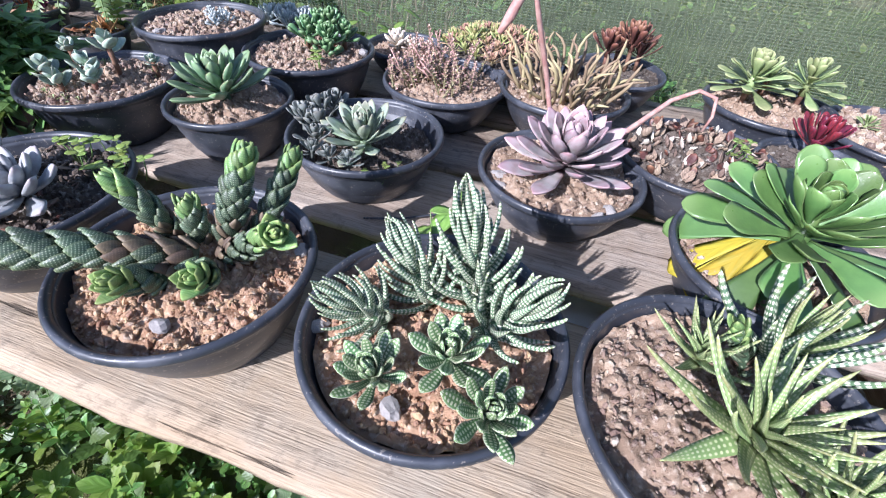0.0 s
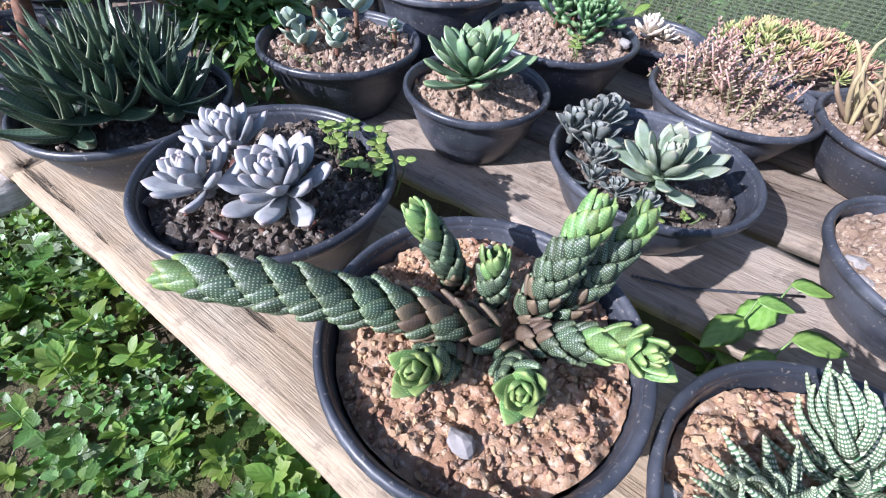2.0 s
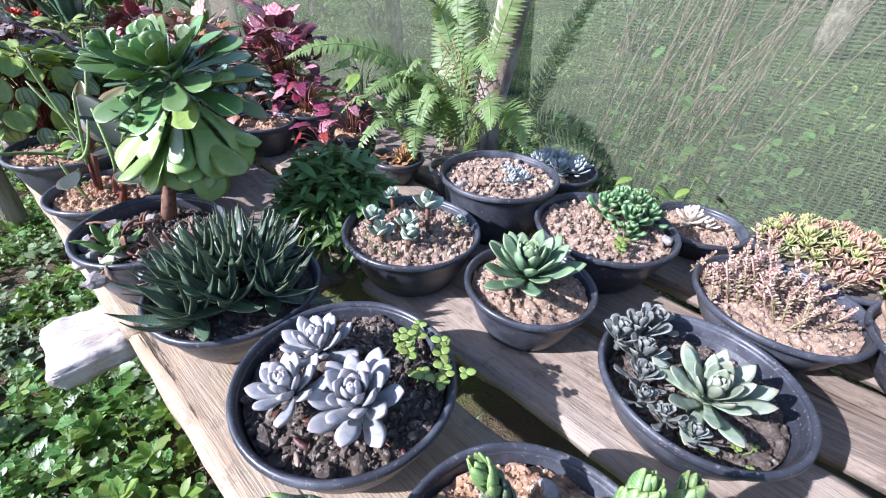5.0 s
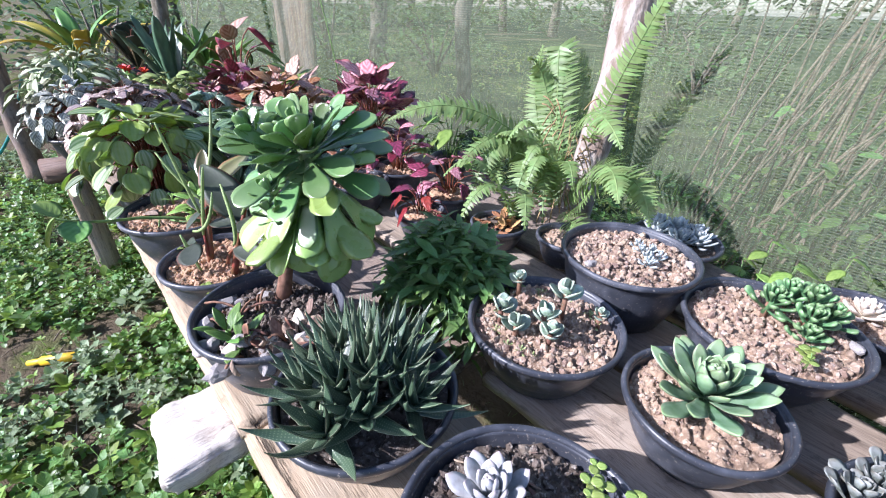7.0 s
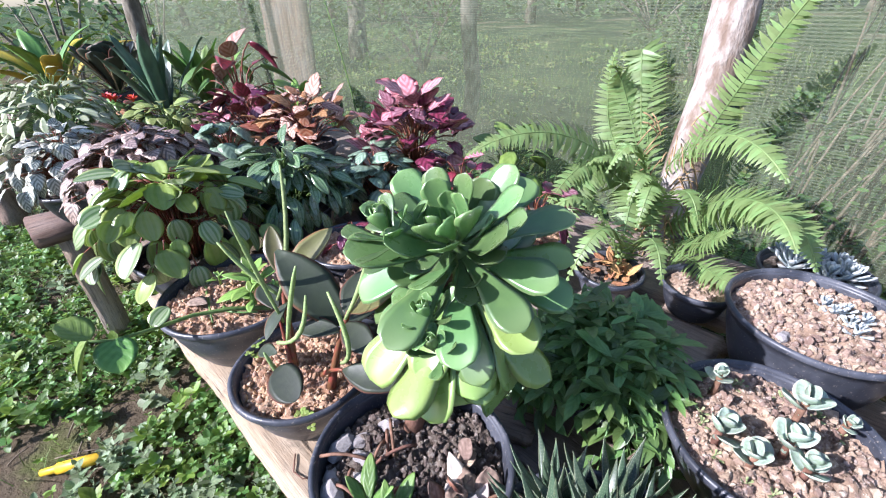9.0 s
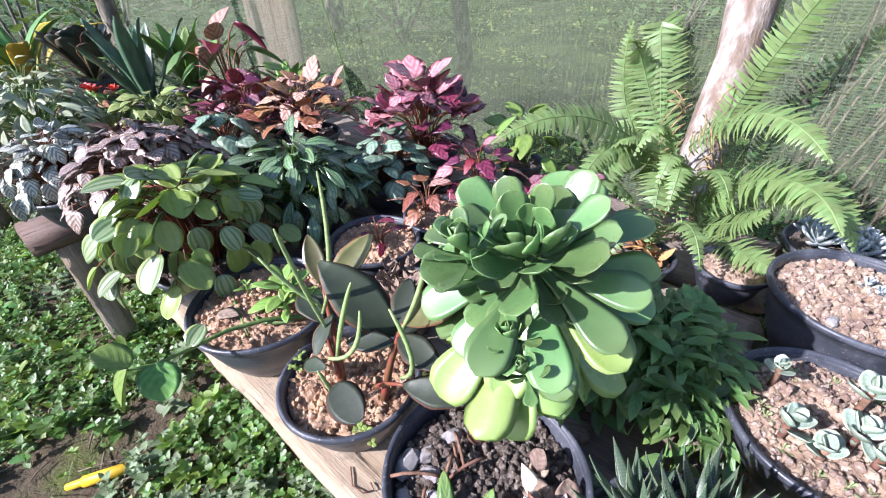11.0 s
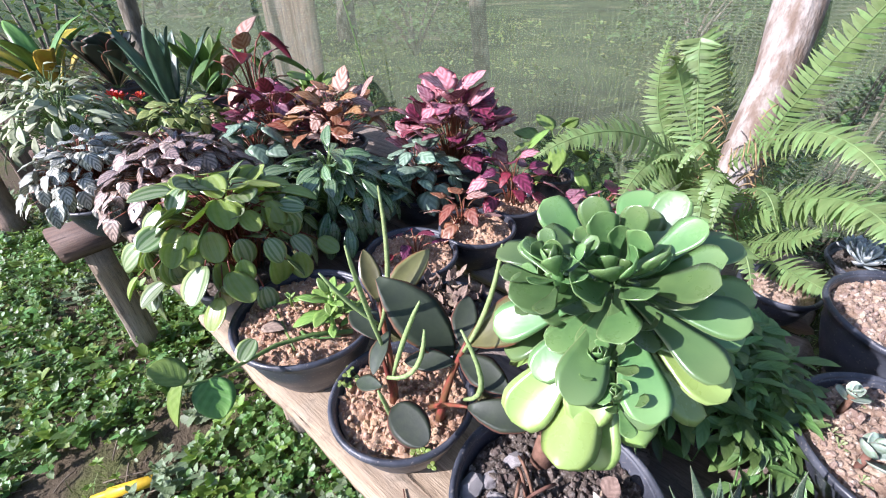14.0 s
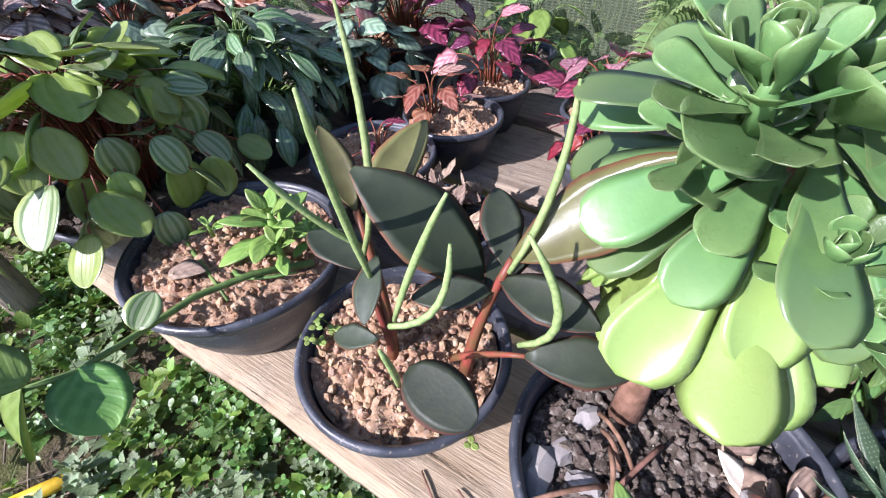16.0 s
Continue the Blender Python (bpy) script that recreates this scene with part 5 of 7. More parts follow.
# dark toothed clump
t, lev, rng = potted("potted_dark_haworthia", "dense clump of dark green spiky toothed leaves", -1.119, 0.297, 0.160, 0.645, "dark", 0.024, crumbs=600)
X, Y = -1.119, 0.297
for i in range(11):
    a, q = i * GOLD, math.sqrt((i + 0.4) / 11) * 0.108
    rosette(t, W(X + q * math.cos(a), Y + q * math.sin(a), 0.645 + 0.055 * (1 - q / 0.1)), rng.uniform(0.105, 0.13), L_zdark, 15, 0, 76, 0.72, 0.14, (-q * math.sin(a) * 200, q * math.cos(a) * 200), 0.1, rng=rng, jitter=1.6)

# green pointed rosette
t, lev, rng = potted("potted_echeveria", "jade-green echeveria rosette with pointed leaves", -0.718, 0.722, 0.136, 0.645, "pale", 0.022, crumbs=700)
X, Y = -0.718, 0.722
rosette(t, W(-0.722, 0.712, 0.652), 0.108, L_jade, 44, 6, 78, 0.42, 0.38, (8, 0), rng=rng)

# soft green rosette and dark offsets in a tipped pot
t, lev, rng = potted("potted_echeveria", "grey-green echeveria with withered dark offsets in a tipped pot", -0.384, 0.713, 0.161, 0.640, "dark", 0.042, crumbs=850)
X, Y = -0.384, 0.713
rosette(t, W(-0.365, 0.672, 0.632), 0.09, L_soft, 34, 8, 76, 0.42, 0.4, (12, 0), rng=rng)
L_wither = [leaf_mesh("dusky", "spoon", 0.5, 0.08, 20, 0.2), leaf_mesh("dusky", "spoon", 0.55, 0.08, 30, 0.2)]
for wx, wy, s in ((-0.495, 0.735, 0.055), (-0.515, 0.695, 0.05), (-0.47, 0.68, 0.05), (-0.455, 0.64, 0.04), (-0.49, 0.775, 0.05), (-0.44, 0.60, 0.032), (-0.40, 0.595, 0.03), (-0.36, 0.59, 0.03)):
    rosette(t, W(wx, wy, 0.632), s, L_wither, 16, 5, 70, 0.5, 0.5, (rng.uniform(-12, 12), rng.uniform(-14, 6)), rng=rng)
clover(t, lev, -0.30, 0.62, rng, 6, 0.03, 0.016, 0.012)

# purple rosette with flower stalks
t, lev, rng = potted("potted_purple_echeveria", "dusky purple echeveria rosette with a tall pinkish flower stalk", 0.012, 0.742, 0.160, 0.632, "pale", 0.022, crumbs=850)
X, Y = 0.012, 0.742
rosette(t, W(0.018, 0.722, 0.645), 0.118, L_purple, 58, -4, 76, 0.42, 0.42, (10, 0), rng=rng)
FLOWER_STALK = plain_material("pinkish_stalk", (0.45, 0.28, 0.24), (0.34, 0.17, 0.15), 60.0, 0.6)
put("flower_stalk", Bag().add(*tube([W(-0.02, 0.755, 0.66), W(-0.036, 0.773, 0.726), W(-0.055, 0.75, 0.80), W(-0.078, 0.72, 0.88), W(-0.092, 0.70, 0.932), W(-0.100, 0.692, 0.934), W(-0.106, 0.686, 0.918), W(-0.116, 0.676, 0.892), W(-0.127, 0.664, 0.871)], [0.0045, 0.0045, 0.0045, 0.0042, 0.004, 0.0055, 0.0075, 0.008, 0.004], 9)).mesh("flower_stalk", FLOWER_STALK), t, None, "pinkish stalk with a nodding pale tip")
put("flower_stalk", Bag().add(*tube([W(0.07, 0.75, 0.68), W(0.12, 0.80, 0.715), W(0.17, 0.85, 0.75), W(0.215, 0.88, 0.765), W(0.245, 0.87, 0.76), W(0.25, 0.86, 0.73), W(0.245, 0.86, 0.70)], [0.005, 0.005, 0.0045, 0.004, 0.0035, 0.003, 0.0025], 7)).mesh("flower_stalk", FLOWER_STALK), t)
stones(t, lev, ((-0.10, 0.70, 41), (0.09, 0.63, 42), (0.11, 0.66, 43), (-0.09, 0.67, 44)))

# mealy blue stems
t, lev, rng = potted("potted_blue_succulent", "mealy blue-green paddle leaves on short stems in coarse grit", -1.022, 0.677, 0.163, 0.657, "pale", 0.022, crumbs=1100, crumb=0.0046)
X, Y = -1.022, 0.677
for wx, wy, z, s in ((-1.085, 0.605, 0.68, 0.032), (-1.005, 0.64, 0.69, 0.032), (-1.005, 0.71, 0.71, 0.034), (-1.116, 0.70, 0.70, 0.022), (-0.945, 0.755, 0.68, 0.018), (-1.035, 0.595, 0.67, 0.03), (-0.975, 0.625, 0.675, 0.028)):
    put("stem", Bag().add(*tube([lev(wx, wy) - Vector((0, 0, 0.005)), W(wx, wy, z)], 0.0055, 7)).mesh("stem", STEM_BROWN), t)
    rosette(t, W(wx, wy, z - 0.014), s * 1.25, L_coty, 7, 22, 60, 0.6, 0.6, (rng.uniform(-10, 10), rng.uniform(-10, 10)), rng=rng)
for i in range(14):
    a = rng.uniform(0, 6.28)
    rosette(t, lev(X + 0.1 * math.cos(a), Y + 0.11 * math.sin(a)), 0.014, L_semp, 7, 10, 60, 0.6, 0.5, rng=rng)

# tall pot with a small pale cluster
t, lev, rng = potted("potted_pale_succulent", "tall black pot with a small pale blue succulent in grit", -1.019, 1.010, 0.167, 0.700, "pale", 0.024, crumbs=1100, crumb=0.005, taper=0.68)
X, Y = -1.019, 1.010
for wx, wy in ((-1.0, 1.03), (-0.975, 1.01), (-0.985, 1.05), (-1.02, 1.05), (-0.955, 1.035), (-0.96, 0.99)):
    rosette(t, W(wx, wy, 0.688), 0.024, [leaf_mesh("pale_blue", "spoon", 0.5, 0.3, 20, 0.05)], 11, 12, 70, 0.55, 0.8, rng=rng)
stones(t, lev, ((-1.06, 0.90, 61), (-0.9, 1.09, 62)), None, 0.014)

# deep green clusters
t, lev, rng = potted("potted_green_succulent", "upright deep green succulent rosettes in pale grit", -0.704, 1.032, 0.173, 0.662, "pale", 0.022, crumbs=1000, crumb=0.0048)
X, Y = -0.704, 1.032
for wx, wy, z, s in ((-0.725, 1.055, 0.69, 0.055), (-0.70, 1.09, 0.70, 0.055), (-0.655, 1.05, 0.685, 0.055), (-0.665, 1.09, 0.71, 0.055), (-0.63, 1.09, 0.69, 0.05), (-0.645, 1.02, 0.665, 0.045)):
    put("stem", Bag().add(*tube([lev(wx, wy), W(wx, wy, z)], 0.006, 6)).mesh("stem", STEM_BROWN), t)
    rosette(t, W(wx, wy, z - 0.02), s, L_deep, 20, 10, 74, 0.45, 0.75, (rng.uniform(-12, 12), rng.uniform(-12, 12)), rng=rng)
clover(t, lev, -0.63, 0.94, rng, 4, 0.02)
stones(t, lev, ((-0.57, 1.08, 71),), None, 0.014)

# small pot with a white rosette
t, lev, rng = potted("potted_white_succulent", "small pot with a chalky white rosette", -0.556, 1.345, 0.128, 0.603, "pale", 0.022, crumbs=600)
X, Y = -0.556, 1.345
rosette(t, W(-0.575, 1.325, 0.602), 0.05, L_white, 24, 10, 76, 0.5, 0.55, rng=rng)
rosette(t, W(-0.535, 1.335, 0.597), 0.034, L_white, 16, 10, 76, 0.5, 0.55, rng=rng)

# pinkish sedum
t, lev, rng = potted("potted_sedum", "pinkish bristly sedum stems crowded in a black pot", -0.328, 1.065, 0.164, 0.632, "pale", 0.022, crumbs=850)
X, Y = -0.328, 1.065


def sedum_stems(t, lev, spots, rng, skin="sedum_pink", tall=0.085, leaf=0.008, lean=0.055):
    for wx, wy in spots:
        p = lev(wx, wy)
        q = p + Vector((rng.uniform(-lean, lean), rng.uniform(-lean, lean), tall * rng.uniform(0.6, 1.25)))
        b = Bag().add(*tube([p, q], [0.002, 0.0015], 4))
        n = 34
        for i in range(n):
            f = i / n
            scatter_leaves(b, [(p.lerp(q, 0.1 + 0.9 * f), i * GOLD, radians(lerp(25, 65, f)), leaf * 1.5 * lerp(1.1, 0.8, f))], FLAT_LEAF, rng)
        put("stem", b.mesh("stem", SKIN[skin]), t)


sedum_stems(t, lev, [(X - 0.03 + rng.gauss(0, 0.06), Y + 0.0 + rng.gauss(0, 0.05)) for _ in range(56)], rng)

# mat of small rosettes
t, lev, rng = potted("potted_rosette_mat", "cushion of small yellow-green and rusty rosettes filling a pot", -0.262, 1.36, 0.172, 0.625, "dark", 0.014, crumbs=120, dome=0.03)
X, Y = -0.262, 1.36
for i in range(62):
    a, q = i * GOLD, math.sqrt((i + 0.3) / 62) * 0.158
    fresh = rng.random() < (0.75 if math.cos(a) < 0.1 else 0.15)
    rosette(t, W(X + q * math.cos(a), Y + q * math.sin(a), 0.635 + 0.03 * (1 - (q / 0.16) ** 2)), rng.uniform(0.024, 0.034) * (1.5 if i in (5, 12) else 1), L_mat if fresh else L_matr, 15, 8, 74, 0.5, 0.4, (-q * math.sin(a) * 160, q * math.cos(a) * 160), rng=rng)

# wiry stalks
t, lev, rng = potted("potted_wiry_succulent", "tangle of olive leafless succulent stalks in grey soil", -0.028, 1.125, 0.166, 0.640, "pale", 0.022, crumbs=850)
X, Y = -0.028, 1.125
STALK = SKIN["stalk"]
for i in range(74):
    a, q = rng.uniform(0, 6.28), 0.12 * math.sqrt(rng.random())
    p = lev(X + q * math.cos(a), Y + q * math.sin(a)) - Vector((0, 0, 0.004))
    d = Vector((math.cos(a) * rng.uniform(0.0, 0.09), math.sin(a) * rng.uniform(0.0, 0.08), rng.uniform(0.03, 0.13)))
    put("stalk", Bag().add(*tube(bow(p, p + d, (rng.uniform(-0.026, 0.026), rng.uniform(-0.022, 0.022), 0.012), 6), [0.004, 0.0046, 0.0044, 0.004, 0.0034, 0.0015], 6)).mesh("stalk", STALK), t)

# maroon rosettes at the back
t, lev, rng = potted("potted_dark_rosettes", "dark maroon spiky rosettes in a black pot by the net", 0.105, 1.37, 0.135, 0.625, "dark", 0.020, crumbs=200)
X, Y = 0.105, 1.37
for wx, wy, z, s in ((0.06, 1.36, 0.68, 0.07), (0.12, 1.37, 0.70, 0.075), (0.15, 1.40, 0.67, 0.065), (0.09, 1.42, 0.68, 0.06)):
    put("stem", Bag().add(*tube([lev(wx, wy), W(wx, wy, z)], 0.006, 6)).mesh("stem", STEM_BROWN), t)
    rosette(t, W(wx, wy, z - 0.015), s, L_maroon, 30, 20, 80, 0.5, 0.4, rng=rng)

# grey crusty bed with scattered chips
t, lev, rng = potted("potted_dried_succulent", "pot heaped with dried crinkled leaves and pale chips", 0.268, 0.897, 0.158, 0.640, "dark", 0.012, crumbs=600, dome=0.03)
X, Y = 0.268, 0.897
L_husk = [leaf_mesh("dry_leaf", "round", 0.8, 0.08, 50, 0.4, nseg=5), leaf_mesh("white", "ovate", 0.6, 0.1, 30, 0.3, nseg=5), leaf_mesh("maroon", "round", 0.7, 0.1, 30, 0.3, nseg=5), leaf_mesh("dry_leaf", "ovate", 0.6, 0.1, 70, 0.3, nseg=5)]
for i in range(210):
    a, q = rng.uniform(0, 6.28), 0.14 * math.sqrt(rng.random())
    put("husk", rng.choice(L_husk), t, aim(lev(X + q * math.cos(a), Y + q * math.sin(a)) + Vector((0, 0, 0.004)), rng.uniform(0, 6.28), radians(rng.uniform(-20, 60)), rng.uniform(0.015, 0.03), rng.uniform(-0.8, 0.8)))
clover(t, lev, 0.35, 0.84, rng, 12, 0.045, 0.022, 0.03)

# pale green rosettes on stems
t, lev, rng = potted("potted_pale_rosettes", "two pale green leafy rosettes in a pot by the net", 0.468, 1.235, 0.155, 0.645, "pale", 0.022, crumbs=600)
X, Y = 0.468, 1.235
for wx, wy, z, s in ((0.405, 1.235, 0.69, 0.095), (0.54, 1.28, 0.69, 0.085), (0.45, 1.28, 0.69, 0.06)):
    put("stem", Bag().add(*tube([lev(wx, wy), W(wx, wy, z)], 0.007, 6)).mesh("stem", STEM_BROWN), t)
    rosette(t, W(wx, wy, z - 0.02), s, L_semp, 34, -8, 78, 0.45, 0.5, rng=rng)

t, lev, rng = potted("potted_mixed_succulent", "pot with maroon rosette and pale pebbles by the net", 0.73, 1.19, 0.158, 0.640, "pale", 0.016, crumbs=850, crumb=0.007)
X, Y = 0.73, 1.19
rosette(t, W(0.75, 1.13, 0.65), 0.07, L_maroon, 22, 8, 74, 0.45, 0.4, rng=rng)
rosette(t, W(0.66, 1.19, 0.64), 0.035, L_semp, 18, 8, 74, 0.45, 0.4, rng=rng)

t, lev, rng = potted("potted_maroon_rosette", "small pot with a wine-dark rosette", 0.505, 0.985, 0.105, 0.63, "dark", 0.02, crumbs=160)
X, Y = 0.505, 0.985
rosette(t, W(0.49, 0.985, 0.655), 0.075, [leaf_mesh("red_leaf", "spoon", 0.3, 0.06, 30, 0.2)], 34, 15, 80, 0.5, 0.4, rng=rng)

# bright aeonium
t, lev, rng = potted("potted_bright_aeonium", "large bright lime-green aeonium rosette", 0.345, 0.592, 0.150, 0.650, "pale", 0.03, crumbs=600)
X, Y = 0.345, 0.592
put("stem", Bag().add(*tube([lev(0.345, 0.60), W(0.345, 0.61, 0.70)], [0.014, 0.011], 8)).mesh("stem", STEM_BROWN), t)
rosette(t, W(0.340, 0.575, 0.685), 0.16, L_lime, 54, -20, 76, 0.3, 0.4, (14, -8), 0.1, rng=rng, jitter=2.4)
for i in range(3):
    put("leaf", leaf_mesh("yellow_leaf", "spoon", 0.34, 0.03, -30, 0.1), t, aim(W(0.33, 0.60, 0.69), 3.4 + i * 0.45, radians(-25), 0.16))

# tall glossy aeonium
t, lev, rng = potted("potted_tree_aeonium", "tall glossy green aeonium rosette on a thick brown stem", -1.405, 0.250, 0.156, 0.668, "dark", 0.036, crumbs=1100, crumb=0.0042, taper=0.72)
X, Y = -1.405, 0.250
put("stem", Bag().add(*tube(bow(W(-1.455, 0.295, 0.635), W(-1.432, 0.39, 0.97), (-0.012, 0.0, 0), 7), [0.018, 0.015, 0.013, 0.013, 0.013, 0.013, 0.012], 9)).mesh("stem", STEM_BROWN), t)
head = W(-1.432, 0.385, 0.955)
crown = put("rosette", Bag().add(*tube([head + Vector((0, 0, -0.07)), head, head + Vector((0, -0.02, 0.05))], [0.017, 0.016, 0.006], 9)).mesh("rosette", SKIN["aeonium"]), t)
AXIS = Vector((0.04, -0.40, 0.90)).normalized()
SIDE = AXIS.orthogonal().normalized()


def crown_leaf(mesh, foot, d, up, long):
    d = d.normalized()
    across = up.cross(d).normalized()
    put("leaf", mesh, crown, Matrix.Translation(foot) @ Matrix((d, across, d.cross(across))).transposed().to_4x4() @ Matrix.Scale(long, 4))


for i in range(30):
    az = i * GOLD
    out = Vector((math.cos(az), math.sin(az), 0))
    d = out * rng.uniform(0.45, 1.15) + Vector((0, -0.05, -1.0))
    crown_leaf(L_aeo_old[i % 3], head + Vector((0, 0, rng.uniform(-0.085, -0.035))) + out * 0.014, d, out + Vector((rng.uniform(-0.35, 0.35), rng.uniform(-0.35, 0.35), 0.3)), rng.uniform(0.15, 0.192))
for i in range(50):
    f = i / 49
    az = i * GOLD + rng.uniform(-0.2, 0.2)
    out = SIDE * math.cos(az) + AXIS.cross(SIDE) * math.sin(az)
    rise = radians(along([(0, -12), (0.25, 2), (0.5, 20), (0.75, 40), (1, 72)], f) + rng.uniform(-12, 12))
    d = out * math.cos(rise) + AXIS * math.sin(rise) + Vector((0, 0, -0.5)) * max(0.0, 0.4 - f)
    long = along([(0, 0.165), (0.4, 0.158), (0.6, 0.125), (0.8, 0.08), (0.92, 0.05), (1, 0.03)], f) * rng.uniform(0.86, 1.08)
    mesh = (L_aeo[0] if rng.random() < 0.75 else L_aeo_old[1]) if f < 0.3 else L_aeo[0] if f < 0.5 else L_aeo[1] if f < 0.78 else L_aeo[2]
    crown_leaf(mesh, head + AXIS * lerp(-0.04, 0.05, f) + out * 0.012, d, AXIS + out * max(0.0, 0.4 - f) + Vector((rng.uniform(-0.3, 0.3), rng.uniform(-0.3, 0.3), 0)), long)
for i in range(34):
    az = i * GOLD + 0.7
    out = SIDE * math.cos(az) + AXIS.cross(SIDE) * math.sin(az)
    d = out + AXIS * rng.uniform(-0.25, 0.6)
    crown_leaf(L_aeo[1 + i % 2], head + AXIS * rng.uniform(-0.06, 0.04) + out * 0.014, d, AXIS + Vector((rng.uniform(-0.3, 0.3), rng.uniform(-0.3, 0.3), 0)), rng.uniform(0.045, 0.105))
for p, s in ((W(-1.475, 0.31, 0.985), 0.07), (W(-1.49, 0.335, 0.945), 0.055), (W(-1.40, 0.30, 0.90), 0.05), (W(-1.37, 0.285, 0.87), 0.05)):
    rosette(t, p, s, L_aeo[1:], 16, 12, 78, 0.45, 0.4, (20, -10), rng=rng)
stones(t, lev, ((-1.48, 0.15, 81), (-1.44, 0.18, 82), (-1.50, 0.22, 83), (-1.39, 0.13, 84), (-1.32, 0.20, 85), (-1.49, 0.27, 86), (-1.35, 0.14, 87), (-1.47, 0.20, 88), (-1.42, 0.14, 89), (-1.33, 0.26, 90)), None, 0.014)
stones(t, lev, ((-1.515, 0.19, 181), (-1.455, 0.135, 182), (-1.40, 0.115, 183), (-1.33, 0.12, 184), (-1.28, 0.19, 185), (-1.29, 0.27, 186), (-1.36, 0.18, 187)), None, 0.021)
for i, (wx, wy) in enumerate(((-1.40, 0.16), (-1.36, 0.17))):
    rosette(t, lev(wx, wy), 0.07, [leaf_mesh("fresh", "ellipse", 0.4, 0.02, -20, 0.1)], 5, 30, 60, 0.8, 0.2, rng=rng)
for i in range(30):
    put("dry_leaf", rng.choice(L_husk), t, aim(lev(-1.30 + rng.uniform(-0.06, 0.04), 0.22 + rng.uniform(-0.09, 0.09)) + Vector((0, 0, 0.006)), rng.uniform(0, 6), radians(rng.uniform(-10, 60)), rng.uniform(0.03, 0.055)))
for i in range(15):
    a = lev(-1.38 + rng.uniform(-0.09, 0.09), 0.2 + rng.uniform(-0.06, 0.06)) + Vector((0, 0, 0.006))
    put("dry_twig", Bag().add(*tube(bow(a, a + Vector((rng.uniform(-0.06, 0.06), rng.uniform(-0.07, 0.07), 0.015)), (0, 0, 0.012), 5), 0.0028, 5)).mesh("dry_twig", STEM_BROWN), t)

# creeping green
t, lev, rng = potted("potted_creeper", "leafy dark green creeper spilling over its pot", -1.275, 0.655, 0.128, 0.625, "dark", 0.02, crumbs=60)
X, Y = -1.275, 0.655
bag = Bag()
for i in range(120):
    a, q = i * GOLD, math.sqrt((i + 0.5) / 120)
    tip = Vector((math.cos(a) * 0.165 * q - 0.03, math.sin(a) * 0.165 * q, 0.17 * (1 - q ** 2.4) + 0.06 + rng.uniform(-0.02, 0.02)))
    foot = Vector((math.cos(a) * 0.08 * q, math.sin(a) * 0.08 * q, 0.08))
    path = bow(foot, tip, (0, 0, 0.03), 6)
    bag.add(*tube(path, 0.0014, 4))
    az = rng.uniform(0, 6.28)
    for k in range(7):
        scatter_leaves(bag, [(path[min(2 + k // 2, 5)], az + k * 1.57 + rng.uniform(-0.4, 0.4), radians(rng.uniform(-35, 45)), rng.uniform(0.04, 0.075))], NARROW_LEAF, rng)
for i in range(16):
    a = rng.uniform(-2.9, -0.3)
    foot = Vector((math.cos(a) * 0.1, math.sin(a) * 0.1, 0.10))
    tip = Vector((math.cos(a) * rng.uniform(0.15, 0.2), math.sin(a) * rng.uniform(0.14, 0.19), rng.uniform(0.012, 0.07)))
    path = bow(foot, tip, (0, 0, 0.04), 7)
    bag.add(*tube(path, 0.0018, 4))
    for k in range(6):
        scatter_leaves(bag, [(path[k + 1], a + (1.1 if k % 2 else -1.1) + rng.uniform(-0.3, 0.3), radians(rng.uniform(-60, 0)), rng.uniform(0.045, 0.08))], NARROW_LEAF, rng)
tagged(put("foliage", bag.mesh("foliage", SKIN["creeper"]), t), kind="stuff")

# dark olive peperomia
t, lev, rng = potted("potted_dark_peperomia", "red-stemmed peperomia with big dark olive leaves and upright green spikes", -1.718, 0.240, 0.137, 0.648, "red", 0.024, crumbs=900, crumb=0.0042)
X, Y = -1.718, 0.240
# L_os wears the paler skin that has sunlight in its colour.
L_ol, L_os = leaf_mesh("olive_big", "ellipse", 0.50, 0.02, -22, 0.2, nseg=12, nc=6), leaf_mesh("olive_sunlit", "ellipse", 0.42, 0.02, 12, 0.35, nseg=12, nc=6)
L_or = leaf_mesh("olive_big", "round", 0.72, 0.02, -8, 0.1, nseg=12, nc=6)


def branch(t, pts, r, mat, name="stem"):
    return put(name, Bag().add(*tube(pts, [lerp(r, r * 0.5, i / (len(pts) - 1)) for i in range(len(pts))], 7)).mesh(name, mat), t)


